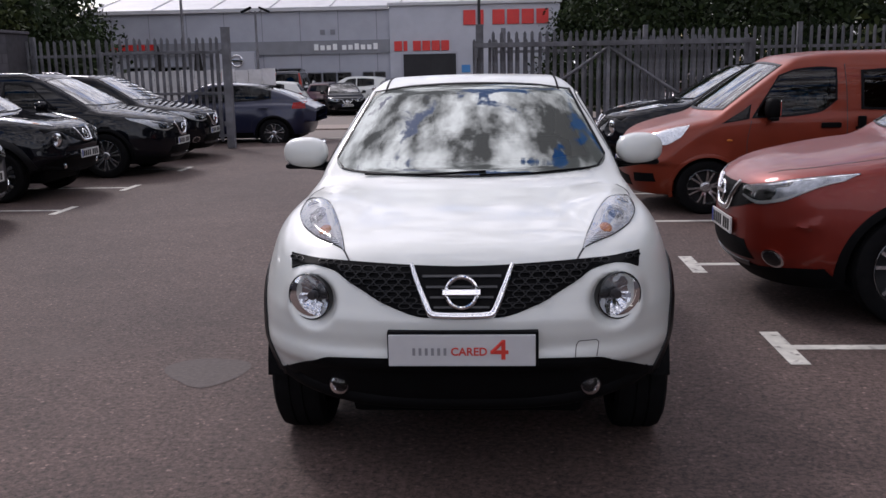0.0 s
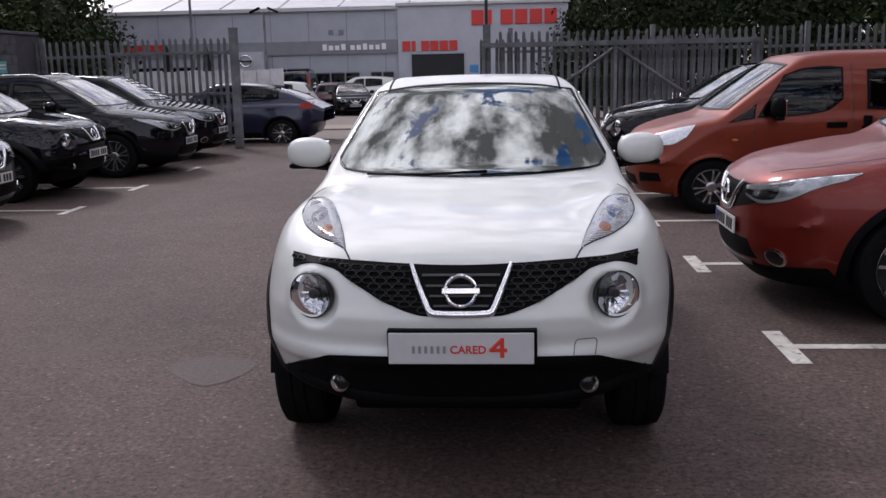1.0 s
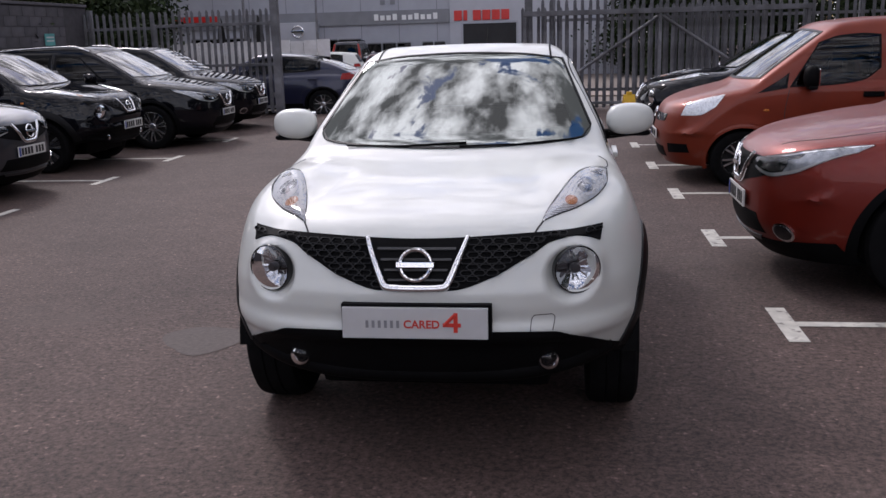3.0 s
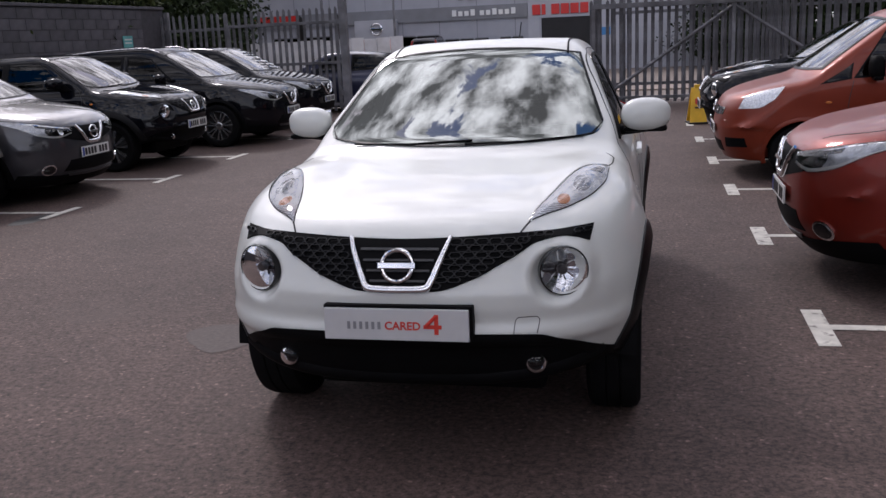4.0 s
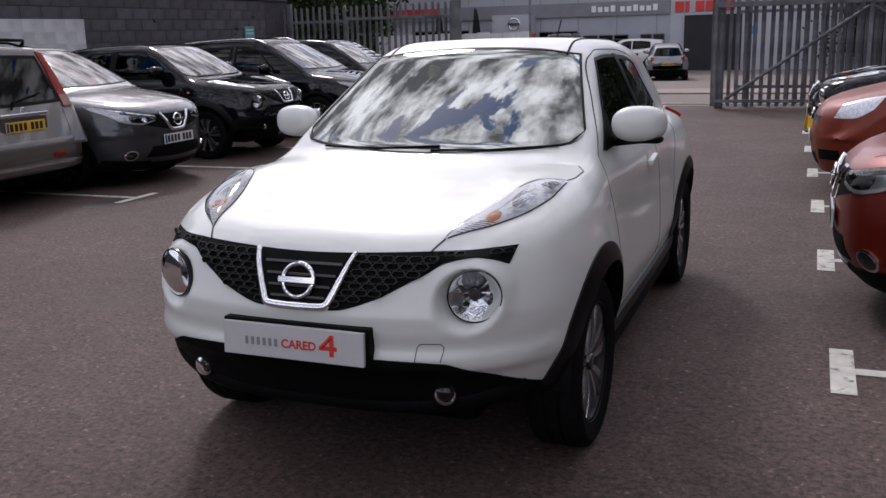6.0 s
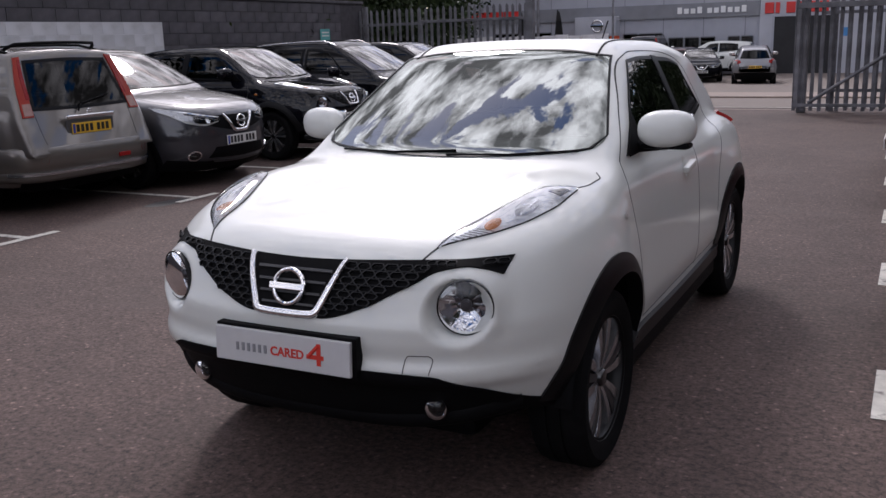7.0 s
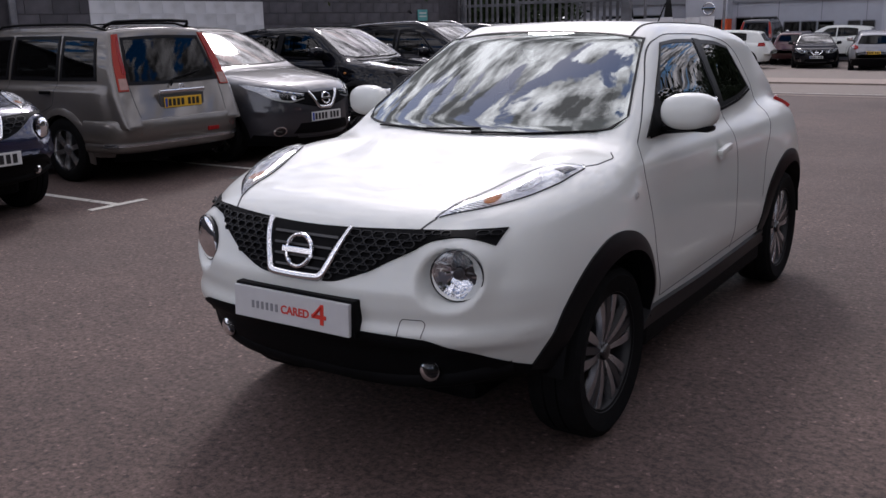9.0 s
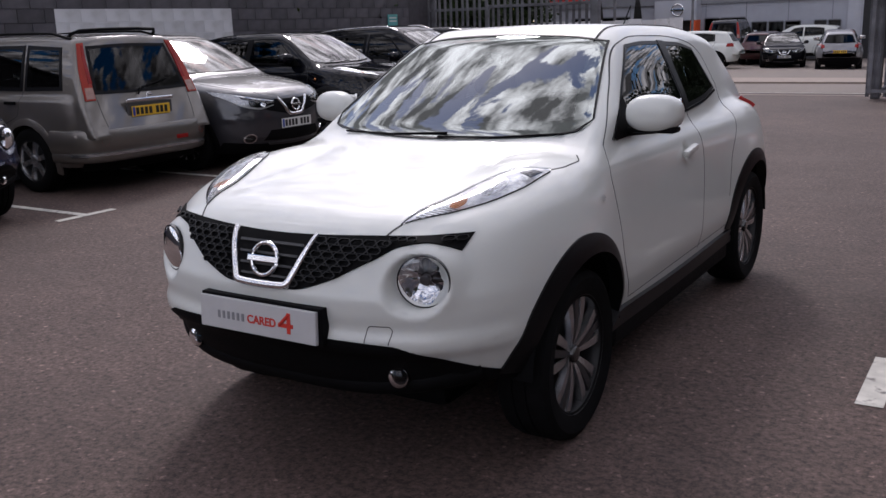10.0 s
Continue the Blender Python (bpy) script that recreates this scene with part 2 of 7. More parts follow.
TAIL_ORANGE = material("orange_lamp_plastic", (0.30, 0.020, 0.006), 0.3, spec=0.25, coat=0.1, vary=0.06, scale=8)
INTERIOR = material("dark_interior_trim", (0.012, 0.012, 0.013), 0.75, vary=0.2, scale=14)
SEAM = material("dark_panel_gap", (0.035, 0.035, 0.036), 0.8, vary=0.1)
PLATE_WHITE = material("white_plate", (0.62, 0.62, 0.60), 0.35, vary=0.05, scale=20)
PLATE_YELLOW = material("yellow_plate", (0.70, 0.42, 0.03), 0.35, vary=0.05, scale=20)
PLATE_SHOW = material("pale_grey_show_plate", (0.50, 0.50, 0.505), 0.3, vary=0.03, scale=20)
INK = material("black_lettering", (0.01, 0.01, 0.01), 0.5, vary=0.1)
INK_GREY = material("grey_lettering", (0.22, 0.22, 0.235), 0.5, vary=0.1)
INK_RED = material("red_lettering", (0.55, 0.035, 0.02), 0.45, vary=0.08)
INK_BLUE = material("blue_band", (0.02, 0.05, 0.30), 0.4, vary=0.1)
GALV = material("weathered_galvanised_steel", (0.150, 0.149, 0.164), 0.6, metal=0.2, vary=0.25, scale=6, second=(0.075, 0.075, 0.08), second_scale=2.0, bump=0.15, object_vary=0.18)

# ---- building blocks ----
def mesh_of(name, verts, faces, mat, smooth=True, sharp=40):
    me = bpy.data.meshes.new(name)
    me.from_pydata([tuple(map(float, v)) for v in verts], [], [tuple(map(int, f)) for f in faces])
    for m in (mat if isinstance(mat, (list, tuple)) else [mat]):
        me.materials.append(m)
    if smooth:
        me.shade_smooth()
        me.set_sharp_from_angle(angle=radians(sharp))
    return me


def piece(name, me, parent=None, label="", m=None):
    ob = new(name, me)
    if parent is not None:
        ob.parent = parent
    if m is not None:
        ob.matrix_basis = m
    return tagged(ob, label)


def part(name, bm, mat, parent=None, label="", m=None, smooth=False, sharp=40):
    me = bpy.data.meshes.new(name)
    bmesh.ops.recalc_face_normals(bm, faces=bm.faces)
    bm.to_mesh(me)
    bm.free()
    me.materials.append(mat)
    if smooth:
        me.shade_smooth()
        me.set_sharp_from_angle(angle=radians(sharp))
    return piece(name, me, parent, label, m)


def thing(name, label, category, group="", m=None, kind=""):
    ob = new(name)
    ob.empty_display_size = 0.2
    if m is not None:
        ob.matrix_basis = m
    return tagged(ob, label, category, group, kind)


def box(bm, x0, y0, z0, x1, y1, z1, bevel=0.0, m=None):
    r = bmesh.ops.create_cube(bm, size=1)
    mt = Matrix.Translation(((x0 + x1) / 2, (y0 + y1) / 2, (z0 + z1) / 2)) @ Matrix.Diagonal((abs(x1 - x0), abs(y1 - y0), abs(z1 - z0), 1))
    bmesh.ops.transform(bm, matrix=mt, verts=r["verts"])
    if bevel:
        es = list({e for v in r["verts"] for e in v.link_edges})
        r = bmesh.ops.bevel(bm, geom=es, offset=bevel, segments=2, affect="EDGES", profile=0.6)
        vs = list({v for f in r["faces"] for v in f.verts})
    else:
        vs = r["verts"]
    if m is not None:
        grown = set(vs)
        stack = list(vs)
        while stack:
            v = stack.pop()
            for e in v.link_edges:
                o = e.other_vert(v)
                if o not in grown:
                    grown.add(o); stack.append(o)
        bmesh.ops.transform(bm, matrix=m, verts=list(grown))


def box_bm(*a, **k):
    bm = bmesh.new()
    box(bm, *a, **k)
    return bm


def rod(bm, a, b, r, sides=10, r2=None):
    a, b = Vector(a), Vector(b)
    turn = (b - a).to_track_quat("Z", "Y").to_matrix().to_4x4()
    bmesh.ops.create_cone(bm, cap_ends=True, segments=sides, radius1=r, radius2=r if r2 is None else r2, depth=(b - a).length,
                          matrix=Matrix.Translation((a + b) / 2) @ turn)


def tube_mesh(name, pts, r, mat, sides=10):
    """One continuous round tube along points, with closed ends."""
    p = [Vector(q) for q in pts]
    verts, faces = [], []
    for i, q in enumerate(p):
        d = (p[min(i + 1, len(p) - 1)] - p[max(i - 1, 0)]).normalized()
        m = d.to_track_quat("Z", "Y").to_matrix()
        for k in range(sides):
            a = 2 * math.pi * k / sides
            verts.append(q + m @ Vector((r * math.cos(a), r * math.sin(a), 0)))
    n = len(p)
    for i in range(n - 1):
        for k in range(sides):
            k2 = (k + 1) % sides
            faces.append((i * sides + k, i * sides + k2, (i + 1) * sides + k2, (i + 1) * sides + k))
    faces += [tuple(range(sides))[::-1], tuple((n - 1) * sides + k for k in range(sides))]
    return mesh_of(name, verts, faces, mat)


def rod_bm(*a, **k):
    bm = bmesh.new()
    rod(bm, *a, **k)
    return bm


def lathe(profile, n=48, axis="x"):
    """Verts and faces of (radius, along) turned about an axis."""
    verts, faces = [], []
    for r, h in profile:
        for i in range(n):
            c, s = math.cos(2 * math.pi * i / n), math.sin(2 * math.pi * i / n)
            verts.append((h, r * c, r * s) if axis == "x" else (r * c, h, r * s) if axis == "y" else (r * c, r * s, h))
    for k in range(len(profile) - 1):
        for i in range(n):
            j = (i + 1) % n
            faces.append((k * n + i, k * n + j, (k + 1) * n + j, (k + 1) * n + i))
    return verts, faces


def curve_of(points):
    """A smooth monotone curve through a few (a, b) points, constant past its ends."""
    xs = np.array([p[0] for p in points], float)
    ys = np.array([p[1] for p in points], float)
    h = np.diff(xs)
    d = np.diff(ys) / h
    m = np.zeros(len(xs))
    m[0], m[-1] = d[0], d[-1]
    for i in range(1, len(xs) - 1):
        if d[i - 1] * d[i] > 0:
            w1, w2 = 2 * h[i] + h[i - 1], h[i] + 2 * h[i - 1]
            m[i] = (w1 + w2) / (w1 / d[i - 1] + w2 / d[i])

    def f(x):
        x = np.clip(np.asarray(x, float), xs[0], xs[-1])
        i = np.clip(np.searchsorted(xs, x) - 1, 0, len(xs) - 2)
        t = (x - xs[i]) / h[i]
        return (ys[i] * (1 + 2 * t) * (1 - t) ** 2 + m[i] * h[i] * t * (1 - t) ** 2 + ys[i + 1] * t * t * (3 - 2 * t) + m[i + 1] * h[i] * t * t * (t - 1))

    return f


def smax(a, b, k):
    h = np.clip(0.5 + 0.5 * (a - b) / k, 0, 1)
    return b + (a - b) * h + k * h * (1 - h)


def smin(a, b, k):
    return -smax(-a, -b, k)


# ---- car bodies: a smooth field, meshed on a grid ----
class Shell:
    """The skin of a car. x across, y from nose (0) to tail, z up; all from a few profile curves."""

    def __init__(self, spec):
        s = self.s = spec
        self.front, self.rear, self.side = curve_of(s["front"]), curve_of(s["rear"]), curve_of(s["side"])
        self.top, self.cab, self.roof = curve_of(s["top"]), curve_of(s["cab"]), curve_of(s["roof"])
        self.low = curve_of(s["low"])

    def cabin(self, ax, y, z):
        s = self.s
        y0, z0, y1, z1, cw = s["screen"]
        m = (y1 - y0) / (z1 - z0)
        ws = (y0 + (z - z0) * m + cw * ax * ax - s.get("screen_bow", 0.0) * np.clip((z - z0) / (z1 - z0), 0, 1) * (1 - np.clip((z - z0) / (z1 - z0), 0, 1)) - y) / math.hypot(1, m)
        y2, z2, y3, z3, cr = s["hatch"]
        n = (y3 - y2) / (z3 - z2)
        rs = (y - (y2 + (z - z2) * n - cr * ax * ax)) / math.hypot(1, n)
        tp = s.get("taper", 0.0)
        sd = ax - self.cab(z) + tp * np.maximum(0, y - s["axles"][0] - 1.0) ** 2
        rf = z - self.roof(y) + s.get("roof_crown", 0.06) * ax * ax
        k = s.get("soft", 0.06)
        return smax(smax(sd, rf, k * 1.6), smax(ws, rs, k), k)

    def skin(self, x, y, z):
        s = self.s
        ax = np.abs(x)
        w = self.side(z)
        p = s.get("power", 2.6)
        lf, lr = s["round_front"], s["round_rear"]
        dy = np.clip((self.front(z) + lf - y) / lf, 0, None) + np.clip((y - (self.rear(z) - lr)) / lr, 0, None)
        r = ((ax / w) ** p + dy ** p) ** (1 / p)
        d1 = (r - 1) * w * 0.9
        d2 = z - self.top(y) + s.get("crown", 0.05) * (ax / 0.8) ** 3
        body = smax(d1, d2, s.get("edge", 0.07))
        for yw, fx, fz, a, b, c, k in s["flares"]:
            q = np.sqrt(((ax - fx) / a) ** 2 + ((y - yw) / b) ** 2 + ((z - fz) / c) ** 2)
            body = smin(body, (q - 1) * min(a, b, c), k)
        for bx, by, bz, a, b, c, k in s.get("bulges", ()):
            q = np.sqrt(((ax - bx) / a) ** 2 + ((y - by) / b) ** 2 + ((z - bz) / c) ** 2)
            body = smin(body, (q - 1) * min(a, b, c), k)
        for bx, by, bz, a, b, c, k in s.get("dents", ()):
            q = np.sqrt(((ax - bx) / a) ** 2 + ((y - by) / b) ** 2 + ((z - bz) / c) ** 2)
            body = smax(body, -(q - 1) * min(a, b, c), k)
        cab = np.maximum(self.cabin(ax, y, z), 0.6 - z)
        return smin(body, cab, s.get("blend", 0.05))

    def solid(self, x, y, z):
        s = self.s
        ax = np.abs(x)
        f = self.skin(x, y, z)
        f = np.maximum(f, self.low(y) - s.get("low_drop", 0.0) * np.maximum(0, ax - 0.45) ** 1.5 * (y < 0.9) - z)
        for yw in s["axles"]:
            well = np.maximum(np.sqrt((y - yw) ** 2 + (z - s["hub"]) ** 2) - s["well"], s["well_in"] - ax)
            f = np.maximum(f, -well)
        hollow = np.maximum(self.cabin(ax, y, z) + 0.055, 0.72 - z)
        f = np.maximum(f, -hollow)
        # window openings, a little smaller than the panes that cover them
        for kind, poly, lo, hi in s["openings"]:
            u = ax if kind == "front" else y
            d = None
            for (u0, v0), (u1, v1) in zip(poly, poly[1:] + poly[:1]):
                n = math.hypot(u1 - u0, v1 - v0)
                e = ((u - u0) * (v1 - v0) - (z - v0) * (u1 - u0)) / n
                d = e if d is None else np.maximum(d, e)
            if kind == "front":
                d = np.maximum(d, np.maximum(lo - y, y - hi))
            else:
                d = np.maximum(d, lo - ax)
            f = np.maximum(f, -d)
        return f

    def mesh(self, name, mat, h):
        s = self.s
        half = s["half"] + 3 * h
        nx, ny, nz = int(2 * half / h) + 1, int((s["length"] + 8 * h) / h) + 1, int((s["height"] + 6 * h - 0.1) / h) + 1
        xs = (np.arange(nx) - (nx - 1) / 2) * h
        ys = -4 * h + np.arange(ny) * h
        zs = 0.1 + np.arange(nz) * h
        v = self.solid(xs[:, None, None], ys[None, :, None], zs[None, None, :]) * np.ones((nx, ny, nz))
        verts, faces = surface_nets(v)
        p = np.array((xs[0], ys[0], zs[0])) + verts * h
        e = 0.002
        for _ in range(4):
            f0 = self.solid(p[:, 0], p[:, 1], p[:, 2])
            g = np.stack([self.solid(*(p + d).T) - self.solid(*(p - d).T) for d in np.eye(3) * e], 1) / (2 * e)
            step = (f0 / np.maximum((g * g).sum(1), 0.05))[:, None] * g
            n = np.linalg.norm(step, axis=1, keepdims=True)
            p = p - step * np.minimum(1, 0.6 * h / np.maximum(n, 1e-9))
        me = bpy.data.meshes.new(name)
        me.vertices.add(len(p))
        me.vertices.foreach_set("co", p.astype(np.float32).ravel())
        me.loops.add(4 * len(faces))
        me.polygons.add(len(faces))
        me.loops.foreach_set("vertex_index", faces.astype(np.int32).ravel())
        me.polygons.foreach_set("loop_start", (np.arange(len(faces)) * 4).astype(np.int32))
        me.update(calc_edges=True)
        me.validate()
        me.materials.append(mat)
        me.shade_smooth()
        me.set_sharp_from_angle(angle=radians(50))
        return me

    def cast(self, kind, a, b, sign=1):
        """Points of the skin seen along an axis: 'front' (x, z) from the nose, 'side' (y, z) from one flank, 'back', 'top' (x, y)."""
        s = self.s
        a, b = np.broadcast_arrays(np.asarray(a, float), np.asarray(b, float))
        shape = a.shape
        a, b = a.ravel(), b.ravel()

        def at(t):
            if kind == "front":
                return a, t - 0.2, b
            if kind == "back":
                return a, s["length"] + 0.2 - t, b
            if kind == "side":
                return sign * (s["half"] + 0.25 - t), a, b
            return a, b, s["height"] + 0.2 - t

        reach = {"front": min(s["length"], 2.6), "back": 1.4, "side": s["half"] - 0.1, "top": s["height"] - 0.4}[kind]
        ts = np.linspace(0, reach, 56)
        grid = np.broadcast_to(ts[:, None], (len(ts), len(a)))
        k3 = at(grid)
        inside = self.skin(*[np.broadcast_to(k, grid.shape) for k in k3]) < 0
        first = np.where(inside.any(0), inside.argmax(0), len(ts) - 1)
        hi = ts[first]
        lo = ts[np.maximum(first - 1, 0)]
        for _ in range(11):
            mid = (lo + hi) / 2
            inside = self.skin(*at(mid)) < 0
            hi, lo = np.where(inside, mid, hi), np.where(inside, lo, mid)
        p = np.stack([np.broadcast_to(k, a.shape) for k in at(hi)], -1)
        return p.reshape(*shape, 3)

    def normals(self, p):
        e = 0.004
        g = np.stack([self.skin(*np.moveaxis(p + d, -1, 0)) - self.skin(*np.moveaxis(p - d, -1, 0)) for d in np.eye(3) * e], -1)
        return g / np.maximum(np.linalg.norm(g, axis=-1, keepdims=True), 1e-9)


def surface_nets(v):
    """Quads round every grid edge that the surface crosses; one vertex a cell."""
    inside = v < 0
    nx, ny, nz = v.shape
    total = np.zeros((nx - 1, ny - 1, nz - 1, 3))
    count = np.zeros((nx - 1, ny - 1, nz - 1))
    sl = lambda o, n: slice(o, o + n - 1)
    for axis in range(3):
        for o1 in (0, 1):
            for o2 in (0, 1):
                off = [0, 0, 0]
                b = [k for k in range(3) if k != axis]
                off[b[0]], off[b[1]] = o1, o2
                end = list(off); end[axis] = 1
                v0 = v[sl(off[0], nx), sl(off[1], ny), sl(off[2], nz)]
                v1 = v[sl(end[0], nx), sl(end[1], ny), sl(end[2], nz)]
                cross = (v0 < 0) != (v1 < 0)
                t = np.where(cross, v0 / np.where(v0 == v1, 1, v0 - v1), 0)
                for k in range(3):
                    total[..., k] += np.where(cross, off[k] + (t if k == axis else 0), 0)
                count += cross
    cells = np.argwhere(count > 0)
    index = np.full(count.shape, -1)
    index[tuple(cells.T)] = np.arange(len(cells))
    verts = cells + total[tuple(cells.T)] / count[tuple(cells.T)][:, None]
    faces = []
    for axis in range(3):
        b, c = [(1, 2), (2, 0), (0, 1)][axis]
        lo = [slice(1, -1)] * 3
        hi = [slice(1, -1)] * 3
        lo[axis], hi[axis] = slice(0, -1), slice(1, None)
        a0, a1 = inside[tuple(lo)], inside[tuple(hi)]
        where = np.argwhere(a0 != a1)
        if not len(where):
            continue
        flip = a0[tuple(where.T)]
        base = where.copy()
        for k in range(3):
            if k != axis:
                base[:, k] += 1
        ob, oc = np.eye(3, dtype=int)[b], np.eye(3, dtype=int)[c]
        q = np.stack([index[tuple((base - ob - oc).T)], index[tuple((base - oc).T)], index[tuple(base.T)], index[tuple((base - ob).T)]], 1)
        faces.append(np.where(flip[:, None], q, q[:, ::-1]))
    return verts, np.concatenate(faces)


def strip(points, n, smooth=True):
    """n points spread along a few 2D ones, by length."""
    p = np.array(points, float)
    t = np.concatenate([[0], np.cumsum(np.linalg.norm(np.diff(p, axis=0), axis=1))])
    t /= t[-1]
    u = np.linspace(0, 1, n)
    if smooth and len(p) > 2:
        return np.stack([curve_of(list(zip(t, p[:, k])))(u) for k in (0, 1)], 1)
    return np.stack([np.interp(u, t, p[:, k]) for k in (0, 1)], 1)


def between(lo, hi, nu, nv, smooth=True):
    a, b = strip(lo, nu, smooth), strip(hi, nu, smooth)
    v = np.linspace(0, 1, nv)[None, :, None]
    return a[:, None] * (1 - v) + b[:, None] * v


def sheet_mesh(name, grid, normal, mat, out=0.004, deep=0.012, dome=0.0):
    """A curved sheet on the skin, with an edge turned inwards all round."""
    nu, nv = grid.shape[:2]
    i, j = nu // 2, nv // 2
    way = np.cross(grid[min(i + 1, nu - 1), j] - grid[i - 1, j], grid[i, min(j + 1, nv - 1)] - grid[i, j - 1])
    if (way * normal[i, j]).sum() < 0:
        grid, normal = grid[::-1], normal[::-1]
    u, v = np.linspace(-1, 1, nu)[:, None], np.linspace(-1, 1, nv)[None, :]
    lift = out + dome * (1 - u ** 4) * (1 - v ** 4)
    face = grid + normal * lift[..., None]
    back = grid + normal * (out - deep)
    verts = list(face.reshape(-1, 3))
    faces = [(i * nv + j, (i + 1) * nv + j, (i + 1) * nv + j + 1, i * nv + j + 1) for i in range(nu - 1) for j in range(nv - 1)]
    loop = [(i, 0) for i in range(nu)] + [(nu - 1, j) for j in range(1, nv)] + [(i, nv - 1) for i in range(nu - 2, -1, -1)] + [(0, j) for j in range(nv - 2, 0, -1)]
    base = len(verts)
    verts += [back[i, j] for i, j in loop]
    for k in range(len(loop)):
        k2 = (k + 1) % len(loop)
        a, b = loop[k][0] * nv + loop[k][1], loop[k2][0] * nv + loop[k2][1]
        faces.append((b, a, base + k, base + k2))
    return mesh_of(name, verts, faces, mat)


def on_skin(sh, name, kind, lo, hi, mat, parent, label="", nu=24, nv=8, out=0.004, deep=0.012, sign=1, smooth=True, dome=0.0):
    q = between(lo, hi, nu, nv, smooth)
    grid = sh.cast(kind, q[..., 0], q[..., 1], sign)
    return piece(name, sheet_mesh(name, grid, sh.normals(grid), mat, out, deep, dome), parent, label)


def seam(sh, name, kind, points, parent, width=0.005, sign=1, n=40, out=0.0012, mat=None):
    """A narrow dark gap line laid along the skin."""
    c = strip(points, n)
    d = np.gradient(c, axis=0)
    d /= np.maximum(np.linalg.norm(d, axis=1, keepdims=True), 1e-9)
    side = np.stack([-d[:, 1], d[:, 0]], 1) * width / 2
    q = np.stack([c - side, c + side], 1)
    grid = sh.cast(kind, q[..., 0], q[..., 1], sign)
    return piece(name, sheet_mesh(name, grid, sh.normals(grid), mat or SEAM, out, 0.004), parent)


def ridge(sh, name, points, parent, w_end, w_mid, out, high, mat=None, n=90):
    """A rounded bright bar laid along the nose, wider in its middle than at its ends."""
    c = strip(points, n)
    g = sh.cast("front", c[:, 0], c[:, 1])
    nrm = sh.normals(g)
    for _ in range(2):
        g[1:-1] = (g[:-2] + 2 * g[1:-1] + g[2:]) / 4
        nrm[1:-1] = (nrm[:-2] + 2 * nrm[1:-1] + nrm[2:]) / 4
    nrm /= np.linalg.norm(nrm, axis=1, keepdims=True)
    along = np.gradient(g, axis=0)
    along /= np.linalg.norm(along, axis=1, keepdims=True)
    side = np.cross(along, nrm)
    u = np.linspace(-1, 1, n)
    w = w_end + (w_mid - w_end) * np.clip(1.35 - 1.35 * u * u, 0, 1)
    prof = [(-0.5, -0.6), (-0.5, 0.45), (-0.36, 0.85), (0.0, 1.0), (0.36, 0.85), (0.5, 0.45), (0.5, -0.6)]
    k = len(prof)
    verts = [g[i] + nrm[i] * (out + high * b) + side[i] * w[i] * a for i in range(n) for a, b in prof]
    faces = [(i * k + j, i * k + j + 1, (i + 1) * k + j + 1, (i + 1) * k + j) for i in range(n - 1) for j in range(k - 1)]
    faces += [tuple(range(k))[::-1], tuple((n - 1) * k + j for j in range(k))]
    me = mesh_of(name, verts, faces, mat or CHROME, sharp=60)
    bm = bmesh.new(); bm.from_mesh(me); bmesh.ops.recalc_face_normals(bm, faces=bm.faces); bm.to_mesh(me); bm.free()
    return piece(name, me, parent)


def pane(sh, kind, lo, hi, parent, glass, sign=1, border=0.05, name="window", nu=26, nv=14, label=""):
    """A window pane on the skin with its dark border ring."""
    q = between(lo, hi, nu, nv)
    grid = sh.cast(kind, q[..., 0], q[..., 1], sign)
    nrm = sh.normals(grid)
    win = piece(name, sheet_mesh(name, grid, nrm, glass, 0.003, 0.004), parent, label)
    # ring: outer loop and one that lies a border's width inside it
    size = np.linalg.norm(grid[-1, nv // 2] - grid[0, nv // 2]), np.linalg.norm(grid[nu // 2, -1] - grid[nu // 2, 0])
    bu, bv = min(0.45, border / max(size[0], 0.01)), min(0.45, border / max(size[1], 0.01))
    lo2, hi2 = strip(lo, 60), strip(hi, 60)

    def at(u, v):
        k = np.linspace(0, 1, 60)
        a = np.stack([np.interp(u, k, lo2[:, i]) for i in (0, 1)], -1)
        b = np.stack([np.interp(u, k, hi2[:, i]) for i in (0, 1)], -1)
        return a * (1 - v[..., None]) + b * v[..., None]

    t = np.linspace(0, 1, 22)[:-1]
    one = np.ones_like(t)
    u = np.concatenate([t, one, 1 - t, 0 * one])
    v = np.concatenate([0 * one, t, one, 1 - t])
    rings = []
    for f in (0.0, 0.5, 1.0):
        rings.append(at(f * bu + u * (1 - 2 * f * bu), f * bv + v * (1 - 2 * f * bv)))
    q = np.stack(rings, 1)
    grid = sh.cast(kind, q[..., 0], q[..., 1], sign)
    nrm = sh.normals(grid)
    p = grid + nrm * 0.006
    m = len(u)
    verts = list(p.reshape(-1, 3)) + list((grid - nrm * 0.01)[:, 0]) 
    faces = []
    for i in range(m):
        j = (i + 1) % m
        for k in (0, 1):
            faces.append((i * 3 + k, j * 3 + k, j * 3 + k + 1, i * 3 + k + 1))
        faces.append((j * 3, i * 3, 3 * m + i, 3 * m + j))
    piece("window_border", mesh_of("window_border", verts, faces, FRIT), win, "black window border")
    return win


